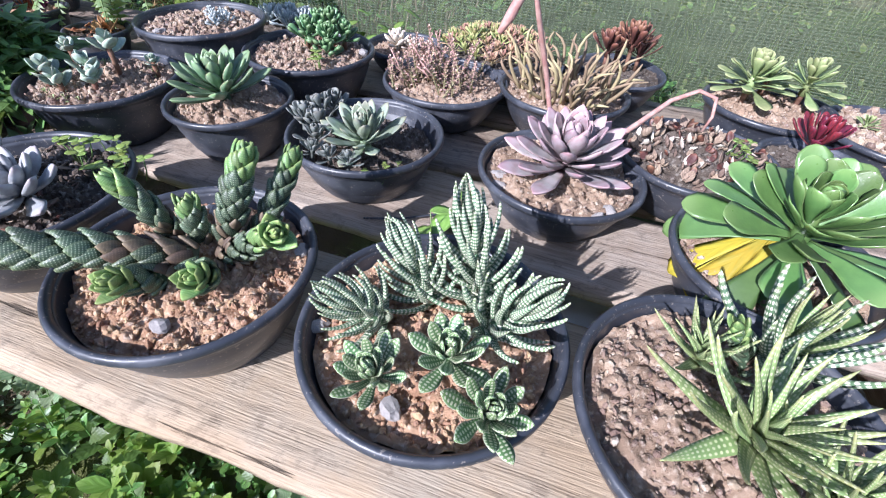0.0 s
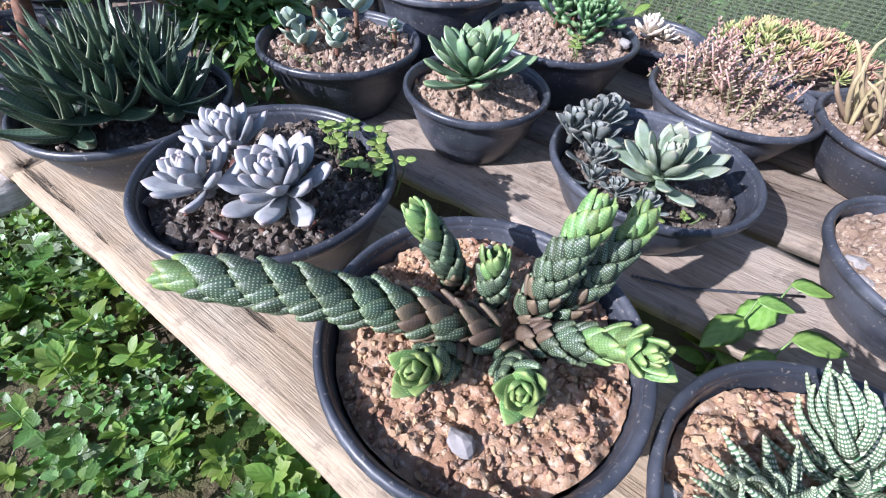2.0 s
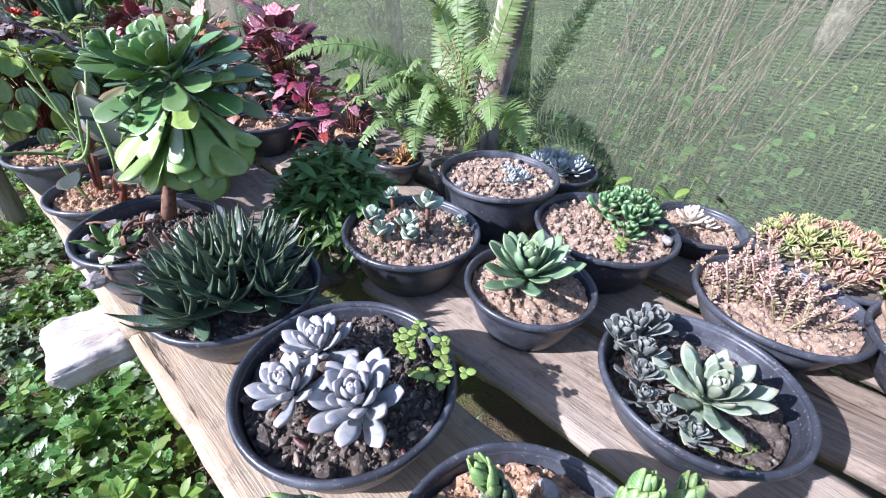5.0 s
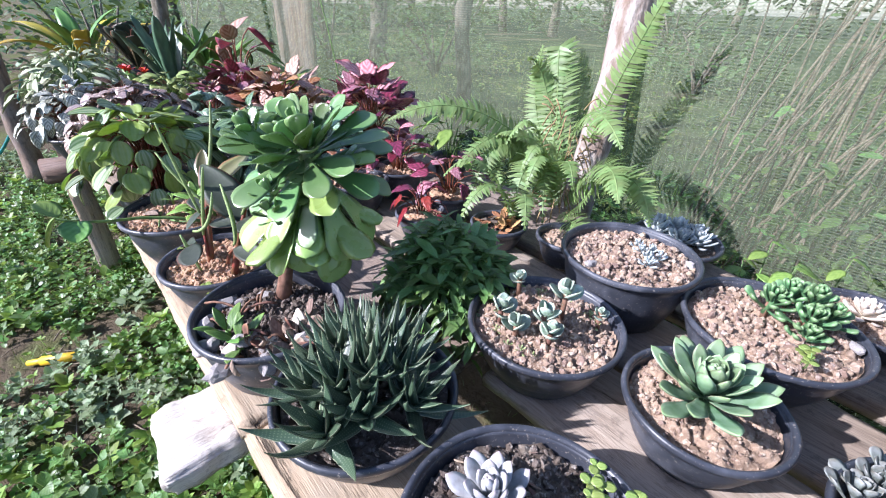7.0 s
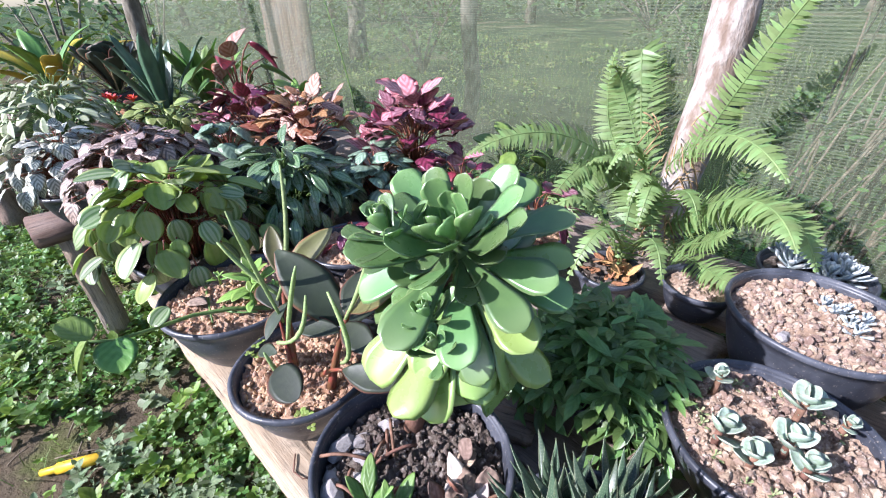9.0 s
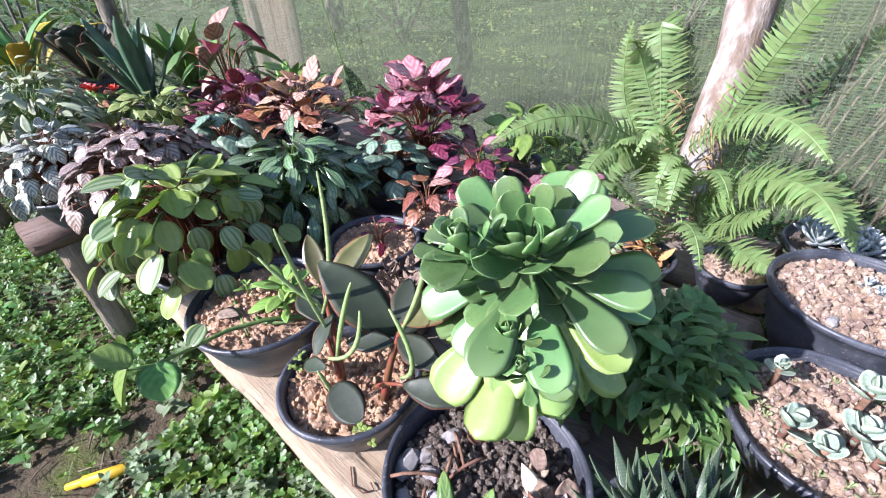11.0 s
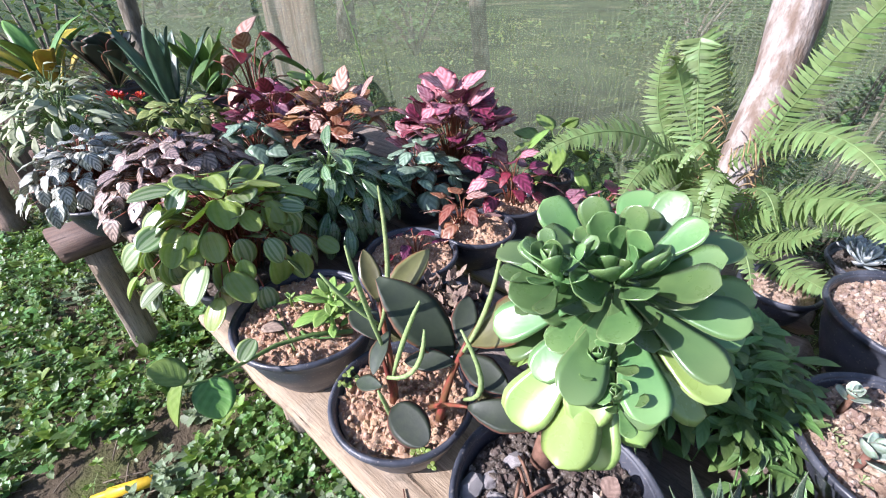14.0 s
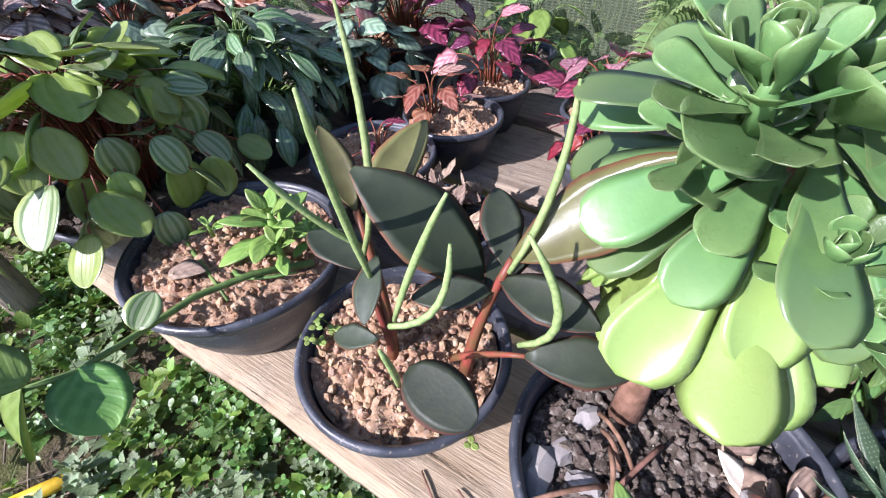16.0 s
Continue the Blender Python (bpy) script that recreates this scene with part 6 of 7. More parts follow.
s1 = branch(t, bow(W(-1.722, 0.222, 0.635), W(-1.785, 0.265, 0.815), (0.008, 0, 0), 7), 0.0085, STEM_RED)
s2 = branch(t, bow(W(-1.634, 0.250, 0.635), W(-1.612, 0.300, 0.80), (-0.006, 0, 0), 7), 0.0085, STEM_RED)
s3 = branch(t, bow(W(-1.65, 0.245, 0.66), W(-1.565, 0.245, 0.735), (0, 0, 0.006), 6), 0.005, STEM_RED)
s4 = branch(t, bow(W(-1.72, 0.22, 0.655), W(-1.76, 0.235, 0.76), (0, 0, 0), 6), 0.005, STEM_RED)
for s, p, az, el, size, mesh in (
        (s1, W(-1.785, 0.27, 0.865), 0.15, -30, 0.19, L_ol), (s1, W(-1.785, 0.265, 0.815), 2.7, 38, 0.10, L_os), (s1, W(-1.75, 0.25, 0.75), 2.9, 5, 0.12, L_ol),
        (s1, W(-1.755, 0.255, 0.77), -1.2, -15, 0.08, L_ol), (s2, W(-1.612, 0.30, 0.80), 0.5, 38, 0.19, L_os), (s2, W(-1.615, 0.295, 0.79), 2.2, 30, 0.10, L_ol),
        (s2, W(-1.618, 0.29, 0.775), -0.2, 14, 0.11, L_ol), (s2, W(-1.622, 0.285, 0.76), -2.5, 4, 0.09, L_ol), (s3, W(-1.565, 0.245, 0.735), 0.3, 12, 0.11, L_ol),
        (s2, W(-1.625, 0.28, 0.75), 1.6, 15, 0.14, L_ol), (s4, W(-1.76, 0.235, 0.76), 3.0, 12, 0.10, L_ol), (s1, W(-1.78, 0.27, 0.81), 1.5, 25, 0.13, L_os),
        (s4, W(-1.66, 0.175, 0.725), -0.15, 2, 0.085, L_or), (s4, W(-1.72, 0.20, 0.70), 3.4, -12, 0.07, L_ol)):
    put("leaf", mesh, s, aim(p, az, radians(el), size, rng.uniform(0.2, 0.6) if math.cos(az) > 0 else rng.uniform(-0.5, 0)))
SPIKE = plain_material("green_flower_spike", (0.27, 0.34, 0.13), (0.19, 0.26, 0.09), 200.0, 0.6)
for a, b, lift in ((W(-1.76, 0.24, 0.78), W(-1.835, 0.335, 1.0), (0.02, 0, -0.02)), (W(-1.745, 0.235, 0.74), W(-1.745, 0.195, 0.985), (-0.006, 0, 0)), (W(-1.71, 0.22, 0.72), W(-1.655, 0.245, 0.90), (-0.004, 0, 0)),
                   (W(-1.70, 0.20, 0.74), W(-1.655, 0.25, 0.84), (0.02, 0, -0.02)), (W(-1.575, 0.25, 0.74), W(-1.585, 0.255, 0.88), (0.035, 0, -0.01)), (W(-1.69, 0.19, 0.64), W(-1.688, 0.17, 0.745), (0.004, 0, 0)),
                   (W(-1.77, 0.25, 0.78), W(-1.83, 0.19, 0.90), (0, 0, -0.01)), (W(-1.61, 0.29, 0.79), W(-1.60, 0.37, 0.96), (0.012, 0, 0))):
    put("flower_spike", Bag().add(*tube(bow(a, b, lift, 8), [0.003, 0.0035, 0.0042, 0.0044, 0.0044, 0.004, 0.0036, 0.0018], 6)).mesh("flower_spike", SPIKE), t)
clover(t, lev, -1.82, 0.2, rng, 6, 0.02, 0.02, 0.02)
clover(t, lev, -1.61, 0.19, rng, 4, 0.02, 0.02, 0.02)

# trailing watermelon peperomia in the front pot
t, lev, rng = potted("potted_trailing_peperomia", "black pot with sprouts and long trailing green stems over its rim", -2.025, 0.236, 0.166, 0.676, "red", 0.022, crumbs=900, crumb=0.004)
X, Y = -2.025, 0.236
vine = branch(t, [W(-1.90, 0.27, 0.668), W(-1.94, 0.20, 0.685), W(-1.955, 0.13, 0.70), W(-1.945, 0.06, 0.715), W(-1.93, 0.0, 0.735), W(-1.93, -0.035, 0.755)], 0.0055, STEM_GREEN, "vine")
for p, az, el, s, skin in ((W(-1.93, -0.03, 0.758), -2.6, 35, 0.062, "fresh_lime"), (W(-1.93, -0.035, 0.758), -1.3, -55, 0.074, "fresh_lime"), (W(-1.93, 0.0, 0.738), -0.2, -12, 0.075, "fresh"), (W(-1.945, 0.06, 0.72), 1.9, 30, 0.045, "watermelon")):
    put("leaf", leaf_mesh(skin, "round", 0.86, 0.015, -14, 0.3, nseg=12, nc=6), vine, aim(p, az, radians(el), s, rng.uniform(-0.4, 0.4)))
branch(t, bow(W(-2.10, 0.20, 0.665), W(-1.95, 0.16, 0.665), (0, 0.0, 0.004), 6), 0.004, STEM_GREEN, "vine")
branch(t, bow(W(-1.99, 0.20, 0.665), W(-1.9, 0.24, 0.675), (0, -0.02, 0.004), 6), 0.004, STEM_GREEN, "vine")
for wx, wy, s, n in ((-1.975, 0.275, 0.085, 12), (-1.94, 0.25, 0.05, 8), (-2.06, 0.225, 0.03, 7), (-1.93, 0.30, 0.04, 8)):
    rosette(t, lev(wx, wy) + Vector((0, 0, 0.02)), s, [leaf_mesh("fresh_lime", "ellipse", 0.5, 0.02, -24, 0.15)], n, 5, 60, 0.5, 0.5, rng=rng)
put("leaf", leaf_mesh("dry_leaf", "ovate", 0.7, 0.02, -10, 0.1), t, aim(lev(-2.06, 0.15) + Vector((0, 0, 0.01)), 0.4, 0.2, 0.06))

# leafy pots behind
def leafy(name, label, x, y, r, top, meshes, n, spread, height, size, stem, droop=25, soil="dark", shelf=TABLE, base_r=0.25, roll=0.5, crumbs=60, cx=0.0, cy=0.0, stem_r=0.0018, up=0.15, fill=0.02, wild=34):
    t, lev, rng = potted(name, label, x, y, r, top, soil, fill, crumbs=crumbs, shelf=shelf, group="leafy pots")
    bushy(t, lev, x + cx, y + cy, meshes, n, spread, height, size, stem, rng, droop, stem_r, base_r, up, roll, wild=wild)
    if n > 90:
        bushy(t, lev, x + cx, y + cy, meshes, n // 3, spread * 0.6, height * 1.06, size, stem, rng, 5, stem_r, base_r, up, 0.9, wild=wild)
    return t, lev, rng


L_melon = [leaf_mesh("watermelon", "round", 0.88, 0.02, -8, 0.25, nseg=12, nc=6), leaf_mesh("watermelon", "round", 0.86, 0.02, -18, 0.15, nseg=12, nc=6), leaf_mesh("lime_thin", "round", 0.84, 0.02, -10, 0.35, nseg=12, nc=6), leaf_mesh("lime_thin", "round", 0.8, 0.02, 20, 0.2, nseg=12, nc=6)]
L_pgreen = [leaf_mesh("pep_green", "ellipse", 0.5, 0.02, -24, 0.15, fold=0.15)]
L_psilver = [leaf_mesh("pep_silver", "heart", 0.9, 0.02, -22, 0.05, fold=-0.12, wave=0.012)]
L_ppurple = [leaf_mesh("pep_purple", "heart", 0.82, 0.02, -22, 0.1, wave=0.02)]
L_pripple = [leaf_mesh("pep_ripple", "heart", 0.74, 0.02, -22, 0.1, wave=0.02)]
L_bpurple = [leaf_mesh("beg_purple", "heart", 0.86, 0.015, -35, 0.1, wave=0.03, teeth=0.08), leaf_mesh("beg_pink", "heart", 0.86, 0.015, -25, 0.1, wave=0.03, teeth=0.08), leaf_mesh("beg_pink", "heart", 0.7, 0.015, 10, 0.25, wave=0.03, teeth=0.08)]
L_bpink = [leaf_mesh("beg_pink", "heart", 0.72, 0.015, -30, 0.1, wave=0.03, teeth=0.08), leaf_mesh("beg_purple", "heart", 0.7, 0.015, -30, 0.1, wave=0.03, teeth=0.08)]
L_brust = [leaf_mesh("beg_rust", "heart", 0.66, 0.015, -30, 0.1, wave=0.03, teeth=0.1), leaf_mesh("beg_cream", "heart", 0.66, 0.015, -20, 0.1, wave=0.03, teeth=0.1)]
L_bred = [leaf_mesh("beg_red", "heart", 0.6, 0.015, -30, 0.1, wave=0.03, teeth=0.08), leaf_mesh("beg_purple", "heart", 0.7, 0.015, -30, 0.1, wave=0.03)]

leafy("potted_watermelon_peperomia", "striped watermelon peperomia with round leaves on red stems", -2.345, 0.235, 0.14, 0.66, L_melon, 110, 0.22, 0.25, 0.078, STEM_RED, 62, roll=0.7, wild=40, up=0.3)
leafy("potted_green_peperomia", "dark green ribbed peperomia bush", -2.405, 0.60, 0.14, 0.65, L_pgreen, 130, 0.20, 0.19, 0.09, STEM_GREEN, 45)
leafy("potted_silver_peperomia", "silvery green peperomia with ribbed heart leaves", -2.33, 0.90, 0.12, 0.64, L_psilver, 46, 0.15, 0.15, 0.085, STEM_RED, 40)
leafy("potted_silver_peperomia", "silvery green peperomia with ribbed heart leaves", -2.95, 0.62, 0.12, 0.70, L_psilver, 34, 0.14, 0.14, 0.09, STEM_RED, 40, shelf=SHELF)
leafy("potted_purple_peperomia", "crinkled purple-brown peperomia mound", -2.72, 0.28, 0.15, 0.715, L_ppurple, 200, 0.235, 0.21, 0.058, STEM_RED, 50, shelf=SHELF)
leafy("potted_ripple_peperomia", "crinkled silver-grey peperomia mound", -3.05, 0.11, 0.13, 0.70, L_pripple, 150, 0.20, 0.19, 0.058, STEM_RED, 55, shelf=SHELF)
leafy("potted_red_begonia", "small reddish begonia sprouts in gritty soil", -2.059, 0.596, 0.135, 0.640, L_bred, 8, 0.07, 0.07, 0.045, STEM_RED, 10, "red", crumbs=420, cx=0.02, cy=0.0)
leafy("potted_rex_begonia", "small begonia with cream and rust leaves", -1.996, 0.819, 0.120, 0.645, L_brust, 13, 0.10, 0.10, 0.07, STEM_RED, 15, "red", crumbs=300, cx=-0.06)
leafy("potted_pink_begonia", "small pink and crimson begonia", -2.000, 1.018, 0.105, 0.648, L_bred + L_bpink, 18, 0.11, 0.15, 0.075, STEM_RED, 15, "red", crumbs=300)
leafy("potted_magenta_begonia", "large magenta begonia with upright silvery leaves", -2.35, 1.12, 0.145, 0.69, L_bpurple, 66, 0.18, 0.25, 0.105, STEM_RED, -8, "red", crumbs=200, wild=55)
leafy("potted_pink_begonia", "pink begonia in a small pot by the fern", -1.70, 1.02, 0.10, 0.64, L_bpink, 16, 0.11, 0.13, 0.075, STEM_RED, 15, "red", crumbs=160)
leafy("potted_crimson_begonia", "low crimson begonia in a small pot", -1.66, 0.86, 0.09, 0.62, L_bred, 14, 0.09, 0.10, 0.065, STEM_RED, 15, "red", crumbs=160)
leafy("potted_rust_begonia", "rust and cream begonia bush", -2.85, 0.92, 0.14, 0.70, L_brust, 60, 0.20, 0.20, 0.105, STEM_RED, 0, shelf=SHELF, wild=55)
leafy("potted_magenta_begonia", "silvery magenta begonia bush", -3.15, 0.83, 0.14, 0.70, L_bpink[::-1], 54, 0.19, 0.20, 0.11, STEM_RED, 0, shelf=SHELF, wild=55)
leafy("potted_yellow_green_plant", "yellow-green crinkled leafy plant", -3.48, 0.56, 0.14, 0.71, [leaf_mesh("yellow_green", "ovate", 0.7, 0.02, -35, 0.1)], 80, 0.21, 0.15, 0.075, STEM_GREEN, 40, shelf=SHELF)
leafy("potted_woolly_plant", "woolly grey-green leafy plant trailing over its pot", -3.72, 0.18, 0.15, 0.71, [leaf_mesh("woolly", "ellipse", 0.48, 0.025, -20, 0.15)], 120, 0.28, 0.22, 0.085, STEM_GREEN, 50, shelf=SHELF)
leafy("potted_woolly_plant", "woolly grey-green leafy plant with small pink flowers", -4.3, 0.25, 0.15, 0.71, [leaf_mesh("woolly", "ellipse", 0.45, 0.025, -20, 0.15)], 90, 0.26, 0.24, 0.08, STEM_GREEN, 40, shelf=SHELF)
t, lev, rng = leafy("potted_flowering_plant", "low green plant with orange-red flowers", -3.98, 0.44, 0.12, 0.70, [leaf_mesh("fresh", "ovate", 0.6, 0.02, -25, 0.1), leaf_mesh("beg_rust", "ovate", 0.6, 0.02, -25, 0.1)], 44, 0.18, 0.14, 0.08, STEM_GREEN, 30, shelf=SHELF)
for i in range(5):
    p = lev(-3.98 + rng.uniform(-0.1, 0.1), 0.44 + rng.uniform(-0.1, 0.1)) + Vector((0, 0, 0.15))
    rosette(t, p, 0.035, [leaf_mesh("flower", "round", 0.7, 0.02, 10, 0.1)], 7, 10, 50, 0.8, 0.2, rng=rng)

# strap-leaved and tall plants at the far end
def fountain(name, label, x, y, top, mesh, n, size, out, inn, shelf=SHELF, r=0.13):
    t, lev, rng = potted(name, label, x, y, r, top, "dark", 0.02, crumbs=40, shelf=shelf, group="leafy pots")
    rosette(t, lev(x, y), size, mesh, n, out, inn, 0.8, 0.05, rng=rng, stem=STEM_GREEN)


fountain("potted_strap_plant", "bright green strap-leaved plant", -3.45, 1.22, 0.70, [leaf_mesh("fresh_lime", "strap", 0.24, 0.012, -35, 0.25)], 16, 0.26, 25, 75)
fountain("potted_wavy_plant", "tall blue-green plant with wavy upright leaves", -4.03, 0.70, 0.72, [leaf_mesh("blue_strap", "strap", 0.2, 0.012, -12, 0.25, wave=0.07, nseg=16)], 11, 0.45, 62, 88)
fountain("potted_green_strap_plant", "tall plant with broad fresh green leaves", -4.15, 0.98, 0.72, [leaf_mesh("fresh", "strap", 0.24, 0.012, -20, 0.2, wave=0.03)], 12, 0.42, 45, 85)
fountain("potted_dark_grassy_plant", "dark pot of thin upright grassy leaves", -4.72, 0.62, 0.76, [leaf_mesh("stalk", "strap", 0.03, 0.01, -10, 0.1), leaf_mesh("olive_big", "spoon", 0.4, 0.02, -15, 0.1)], 46, 0.36, 15, 85, r=0.17)
t, lev, rng = leafy("potted_wine_leaf_plant", "plant with glossy wine-red leaves on red stalks", -3.62, 0.98, 0.13, 0.70, [leaf_mesh("red_leaf", "heart", 0.5, 0.015, -30, 0.15), leaf_mesh("strap", "heart", 0.5, 0.015, -30, 0.15), leaf_mesh("beg_cream", "heart", 0.5, 0.015, -25, 0.15)], 16, 0.22, 0.40, 0.19, STEM_RED, 25, shelf=SHELF, stem_r=0.004)
fountain("potted_yellowing_plant", "plant with long drooping yellow and green leaves", -5.0, 0.35, 0.75, [leaf_mesh("yellow_leaf", "strap", 0.2, 0.012, -70, 0.2), leaf_mesh("fresh", "strap", 0.22, 0.012, -60, 0.2)], 12, 0.6, 55, 80)
leafy("potted_small_plant", "small leafy plant in a grey-blue pot", -5.3, 0.13, 0.12, 0.72, [leaf_mesh("woolly", "ellipse", 0.5, 0.02, -20, 0.1)], 20, 0.12, 0.1, 0.06, STEM_GREEN, 30, shelf=0.60)
for k, (bx, by) in enumerate(((-5.3, 0.13),)):
    me = rough_box(-0.2, 0.2, -0.17, 0.17, 0, 0.60 - FLOOR, 0.006, 60, (3, 3, 4))
    me.materials.append(WOOD_POST)
    tagged(put("wooden_crate", me, None, Matrix.Translation((bx, by, FLOOR))), "grey wooden crate standing under a small pot", "crate")
leafy("potted_green_plant", "young fresh green plant by the net", -2.03, 1.33, 0.09, 0.63, L_sprout, 16, 0.13, 0.20, 0.10, STEM_GREEN, 15)

# pot of dead leaves
t, lev, rng = potted("pot_of_dead_leaves", "pot heaped with curled grey dead leaves", -1.83, 0.50, 0.105, 0.62, "dark", 0.015, crumbs=60, category="pot")
X, Y = -1.83, 0.50
for i in range(90):
    a, q = rng.uniform(0, 6.28), 0.105 * math.sqrt(rng.random())
    put("dead_leaf", leaf_mesh("dry_leaf", "ovate", 0.55, 0.02, 60, 0.5, wave=0.04), t, aim(lev(X + q * math.cos(a) * 0.8, Y + q * math.sin(a) * 0.8) + Vector((0, 0, rng.uniform(0.0, 0.045))), rng.uniform(0, 6.28), radians(rng.uniform(-20, 50)), rng.uniform(0.03, 0.06), rng.uniform(-1, 1)))

# blue rosettes at the net
t, lev, rng = potted("potted_blue_echeveria", "powdery blue echeveria rosettes filling a low pot", -1.045, 1.42, 0.138, 0.59, "dark", 0.02, crumbs=60)
X, Y = -1.045, 1.42
for wx, wy, s in ((-1.10, 1.39, 0.065), (-1.02, 1.38, 0.06), (-0.98, 1.42, 0.06), (-1.06, 1.46, 0.06), (-1.0, 1.48, 0.05), (-1.12, 1.46, 0.05)):
    rosette(t, W(wx, wy, 0.585), s, L_pblue, 26, 6, 76, 0.4, 0.5, rng=rng)


# ferns
def frond(parent, path, width, mat, rng, taper_foot=0.5, face=(0, 0, 1)):
    """One fern frond: a wiry midrib with narrow leaflets along both sides."""
    pts = [Vector(p) for p in path]
    b = Bag().add(*tube(pts, [0.0022] * (len(pts) - 1) + [0.0008], 4))
    length = sum((q - p).length for p, q in zip(pts, pts[1:]))
    n = int(length / 0.0125)
    for i in range(n):
        f = (i + 0.5) / n
        k = min(int(f * (len(pts) - 1)), len(pts) - 2)
        p = pts[k].lerp(pts[k + 1], f * (len(pts) - 1) - k)
        d = (pts[k + 1] - pts[k]).normalized()
        side = d.cross(Vector(face))
        side = side.normalized() if side.length > 0.15 else Vector((1, 0, 0))
        up = side.cross(d)
        w = width * min(1.0, taper_foot + f * 2.5) * (1 - f ** 3) * rng.uniform(0.9, 1.08) + 0.004
        for s in (-1, 1):
            o = (side * s + d * rng.uniform(0.15, 0.4) - up * rng.uniform(-0.05, 0.4)).normalized()
            q = d * 0.0054
            b.add([p - q, p + q, p + o * w * 0.5 + q * 1.1 + up * 0.003, p + o * w * 0.5 - q * 0.9 + up * 0.003, p + o * w + q * 0.2 - up * w * 0.1],
                  [(0, 3, 2, 1) if s > 0 else (0, 1, 2, 3), (3, 4, 2) if s > 0 else (2, 4, 3)], [(0, 0), (1, 0), (1, 0.5), (0, 0.5), (0.5, 1)])
    return put("frond", b.mesh("frond", mat), parent)


t, lev, rng = potted("potted_fern", "sword fern in a small pot full of tan dead leaves", -1.455, 1.02, 0.095, 0.61, "dark", 0.02, crumbs=40)
X, Y = -1.455, 1.02
for i in range(26):
    put("dead_leaf", leaf_mesh("litter", "ovate", 0.6, 0.02, 30, 0.3), t, aim(lev(X + rng.uniform(-0.06, 0.06), Y + rng.uniform(-0.06, 0.06)) + Vector((0, 0, 0.006)), rng.uniform(0, 6.28), radians(rng.uniform(-15, 35)), rng.uniform(0.03, 0.055)))
FERN = SKIN["fern"]
for a, b, lift, w in ((W(-1.45, 1.10, 0.60), W(-1.50, 0.87, 0.62), (0, 0, 0.13), 0.05), (W(-1.44, 1.10, 0.60), W(-1.30, 0.95, 0.66), (0, 0, 0.10), 0.045), (W(-1.46, 1.09, 0.60), W(-1.62, 0.92, 0.74), (0, 0, 0.12), 0.045)):
    frond(t, bow(a, b, lift, 14), w, FERN, rng)

t = thing("fern", "large arching sword fern growing round the trunk post", "fern", (-1.46, 1.36, FLOOR), "")
X, Y = -1.46, 1.36
V = lambda x, y, z: Vector((x + 1.46, y - 1.36, z - FLOOR))
rng = random.Random(77)
for a, m, b, w in (
        ((-1.543, 1.5, 0.644), (-1.752, 1.56, 0.823), (-1.798, 1.6, 1.092), 0.055),
        ((-1.55, 1.5, 0.674), (-1.695, 1.57, 1.091), (-1.598, 1.5, 0.756), 0.06),
        ((-1.54, 1.45, 0.66), (-1.70, 1.52, 0.95), (-1.72, 1.42, 1.06), 0.055),
        ((-1.55, 1.4, 0.685), (-1.693, 1.12, 0.91), (-1.85, 0.87, 0.88), 0.058),
        ((-1.528, 1.4, 0.751), (-1.633, 1.2, 0.827), (-1.659, 1.0, 0.721), 0.045),
        ((-1.538, 1.42, 0.762), (-1.67, 1.25, 0.777), (-1.521, 1.1, 0.685), 0.05),
        ((-1.44, 1.46, 0.80), (-1.349, 1.45, 1.081), (-1.25, 1.42, 1.30), 0.05),
        ((-1.486, 1.4, 0.78), (-1.329, 1.25, 0.95), (-1.162, 1.14, 0.899), 0.06),
        ((-1.435, 1.36, 0.60), (-1.24, 1.2, 0.82), (-1.096, 1.05, 0.789), 0.065),
        ((-1.43, 1.36, 0.60), (-1.20, 1.26, 0.79), (-1.05, 1.18, 0.70), 0.06),
        ((-1.46, 1.36, 0.605), (-1.491, 1.2, 0.766), (-1.435, 1.06, 0.56), 0.06),
        ((-1.409, 1.36, 0.56), (-1.298, 1.22, 0.664), (-1.227, 1.15, 0.761), 0.045),
        ((-1.468, 1.36, 0.559), (-1.611, 1.2, 0.805), (-1.593, 1.0, 0.56), 0.055),
        ((-1.48, 1.4, 0.624), (-1.488, 1.3, 0.753), (-1.375, 1.15, 0.59), 0.05),
        ((-1.43, 1.36, 0.553), (-1.269, 1.15, 0.636), (-1.156, 1.05, 0.66), 0.05)):
    a, m, b = V(*a), V(*m), V(*b)
    bend = m * 2 - (a + b) / 2
    frond(t, [a.lerp(bend, k / 17).lerp(bend.lerp(b, k / 17), k / 17) for k in range(18)], w * 1.25, FERN, rng, face=(rng.uniform(-0.2, 0.3), -0.62, 0.78))
for i in range(5):
    a = rng.uniform(-2.9, 0.4)
    r = rng.uniform(0.2, 0.3)
    frond(t, bow(V(-1.47, 1.31, 0.62), V(-1.47 + r * math.cos(a), 1.31 + r * 0.7 * math.sin(a), rng.uniform(0.60, 0.86)), (0, 0, rng.uniform(0.08, 0.16)), 14), rng.uniform(0.04, 0.055), FERN, rng)
root = Bag()
for i in range(90):
    a = rng.uniform(0, 6.28)
    p = V(-1.47 + 0.05 * math.cos(a), 1.36 + 0.05 * math.sin(a), rng.uniform(0.42, 0.95))
    root.add(*tube(bow(p, p + Vector((0.05 * math.cos(a), 0.05 * math.sin(a), rng.uniform(-0.12, 0.06))), (0, 0, 0.01), 4), 0.0022, 4))
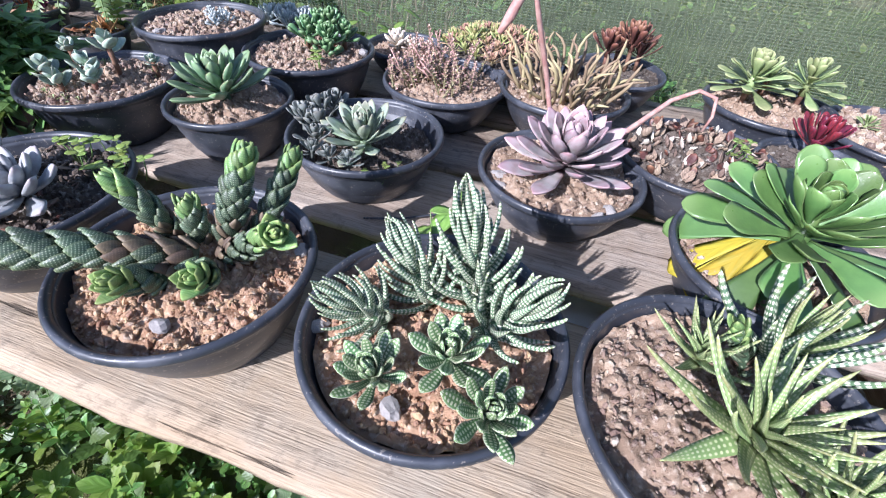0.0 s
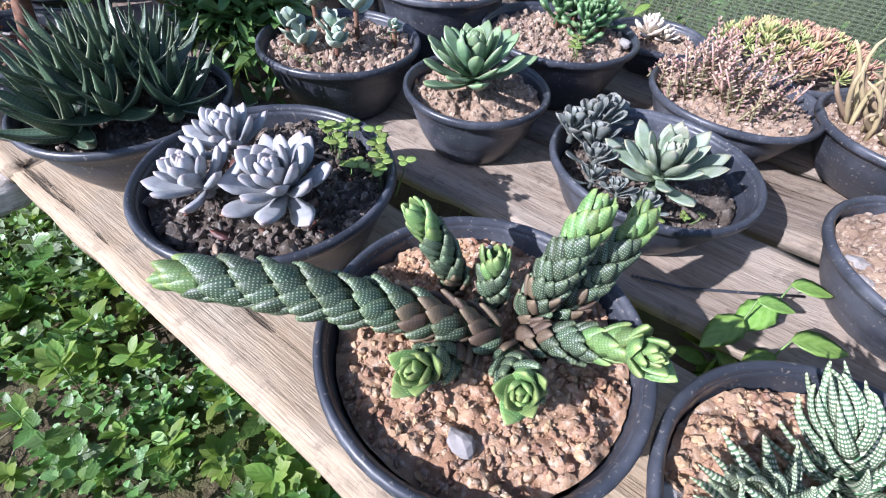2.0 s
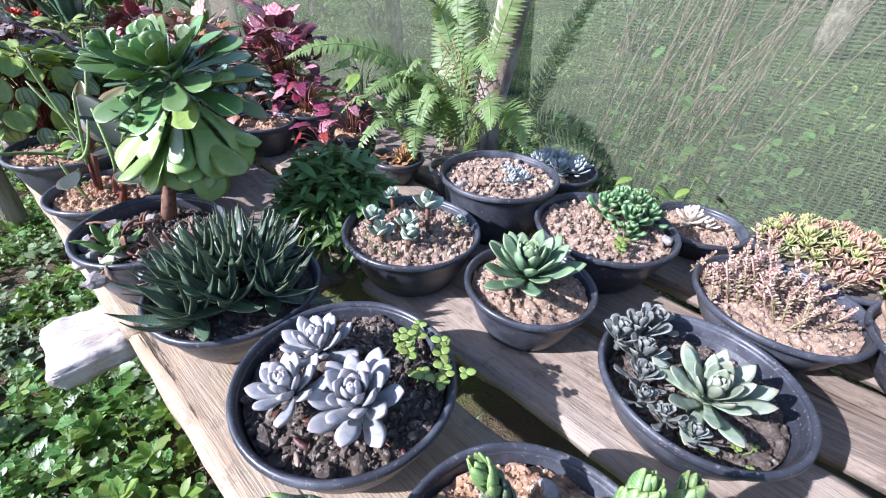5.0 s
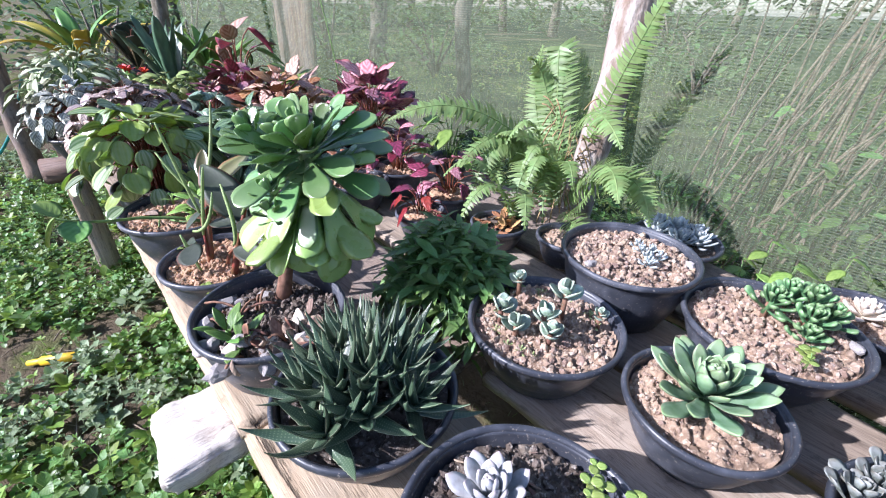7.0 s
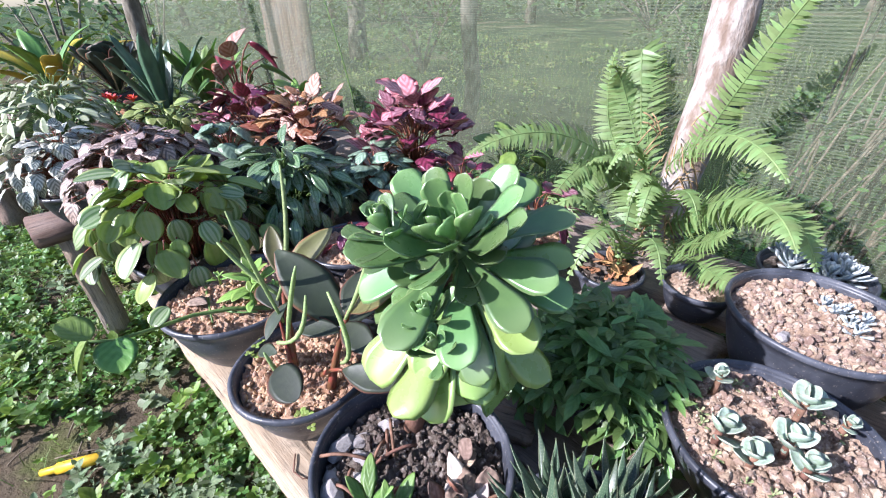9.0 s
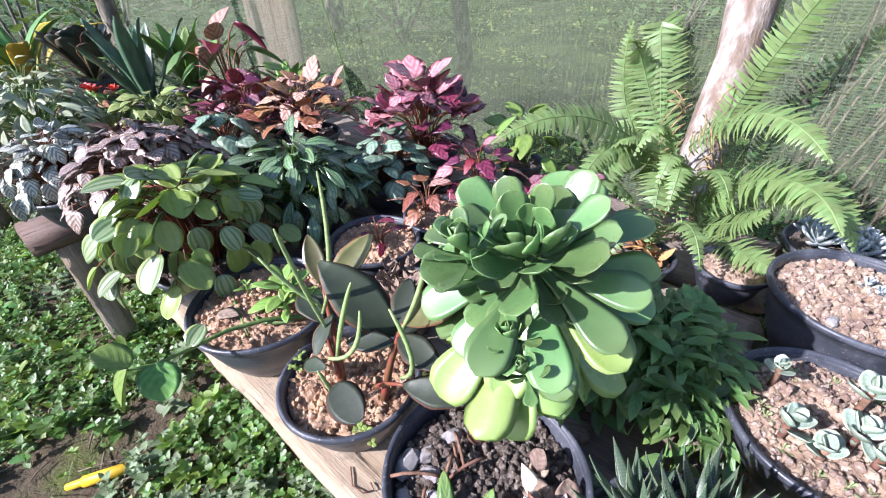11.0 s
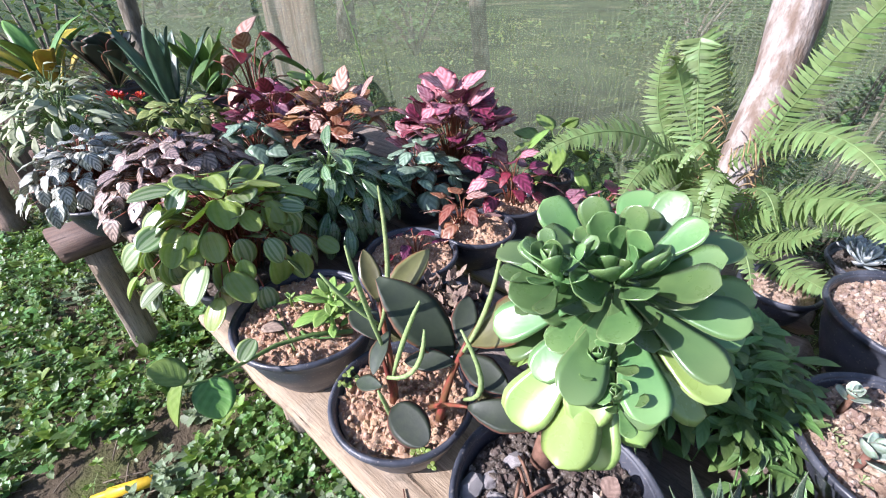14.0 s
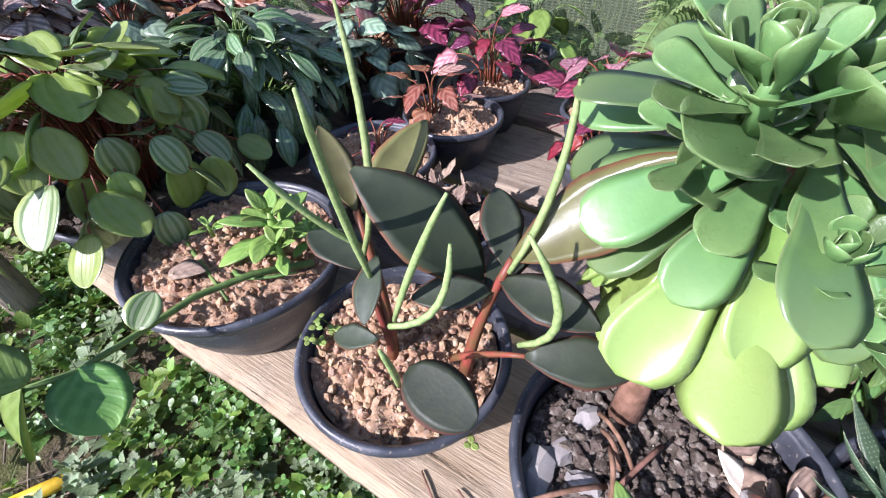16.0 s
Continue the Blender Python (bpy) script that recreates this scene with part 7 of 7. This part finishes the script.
put("dry_fibre_tuft", root.mesh("dry_fibre_tuft", plain_material("fern_fibre", (0.36, 0.25, 0.13), (0.2, 0.12, 0.06), 60.0, 0.9)), t, None, "dry brown fibres")["kind"] = "stuff"

# small pot of water
t, lev, rng = potted("pot_of_dry_earth", "small black pot of bare dry earth", -1.252, 1.10, 0.092, 0.618, "pale", 0.022, crumbs=160, category="pot")

# sprigs growing up through the gap
def sprig(name, label, at, tops, size, rng):
    t = thing(name, label, "sprig", at)
    for d in tops:
        s = put("stem", Bag().add(*tube(bow((0, 0, 0), d, (0.01, 0, 0), 6), [0.0025] * 5 + [0.001], 5)).mesh("stem", STEM_GREEN), t)
        for k in range(9):
            f = 0.55 + 0.45 * k / 8
            put("leaf", L_sprout[0], s, aim(Vector(d) * f, k * 2.4, radians(rng.uniform(-30, 15)), size * rng.uniform(0.7, 1.15)))


rng = random.Random(91)
sprig("weed_sprig", "fresh green weed growing up through the gap", (-0.15, 0.537, FLOOR), ((-0.04, 0.03, 0.625), (-0.01, 0.08, 0.63), (0.015, 0.02, 0.60)), 0.065, rng)
sprig("weed_sprig", "fresh green weed standing by the net", (-0.82, 1.53, FLOOR), ((0.0, 0, 0.66), (0.08, 0, 0.62), (-0.05, 0, 0.58)), 0.07, rng)
sprig("weed_sprig", "fresh green weed standing by the net", (-0.70, 1.54, FLOOR), ((0.06, 0, 0.68), (-0.04, 0, 0.6)), 0.07, rng)

# things on the ground
yellow = thing("yellow_tube", "short yellow plastic tube lying in the weeds", "tube", (-2.52, -0.25, FLOOR + 0.03))
yellow.rotation_euler = (0, radians(-6), radians(57))
put("barrel", Bag().add(*tube([(-0.05, 0, 0), (-0.048, 0, 0), (0.084, 0, 0), (0.087, 0, 0)], [0.015, 0.018, 0.018, 0.015], 16)).mesh("barrel", YELLOW), yellow)
put("nozzle", Bag().add(*tube([(-0.1, 0, 0), (-0.098, 0, 0), (-0.052, 0, 0), (-0.05, 0, 0)], [0.008, 0.011, 0.013, 0.013], 14)).mesh("nozzle", YELLOW), yellow)
b = Bag().add(*tube(bow((-5.6, -0.5, FLOOR + 0.01), (-5.0, -0.05, 0.7), (-0.1, 0, -0.1), 12), 0.011, 8))
tagged(put("garden_hose", b.mesh("garden_hose", TEAL)), "thin teal garden hose hanging by the post", "hose")
b = Bag().add(*tube(bow((-3.35, 1.55, 0.6), (-3.55, 1.5, 1.45), (0.03, 0, 0), 8), 0.004, 6))
tagged(put("green_stake", b.mesh("green_stake", STEM_GREEN)), "thin dark green plant stake leaning on the net", "stake")
b = Bag().add(*tube([(-0.33, 0.575, TABLE + 0.003), (-0.26, 0.60, TABLE + 0.004), (-0.18, 0.65, TABLE + 0.006), (-0.11, 0.70, TABLE + 0.003)], 0.0022, 6))
tagged(put("wire", b.mesh("wire", BLACK)), "thin black wire lying on the grey board", "wire")
b = Bag().add(*tube([(-1.64, 0.155, TABLE + 0.003), (-1.61, 0.135, TABLE + 0.004), (-1.585, 0.14, TABLE + 0.004), (-1.575, 0.155, TABLE + 0.004), (-1.59, 0.16, TABLE + 0.003)], 0.0014, 5))
tagged(put("dry_tendril", b.mesh("dry_tendril", STEM_BROWN)), "curled dry tendril lying on the front board", "tendril")
me = rough_box(-0.055, 0.055, -0.03, 0.03, 0, 0.035, 0.006, 71, (4, 3, 2))
me.materials.append(WOOD_TAN)
tagged(put("wood_block", me, None, Matrix.Translation((-1.385, 0.475, TABLE - 0.002)) @ Matrix.Rotation(radians(20), 4, "Z")), "small tan offcut of wood between the pots", "wood block")
me = rough_box(-0.16, 0.16, -0.13, 0.13, 0, 0.42, 0.004, 72, (3, 3, 3))
me.materials.append(plain_material("white_plastic", (0.62, 0.66, 0.68), (0.5, 0.54, 0.57), 12.0, 0.4))
tagged(put("plastic_tub", me, None, Matrix.Translation((0.12, 0.56, FLOOR))), "pale plastic tub standing under the bench", "tub")
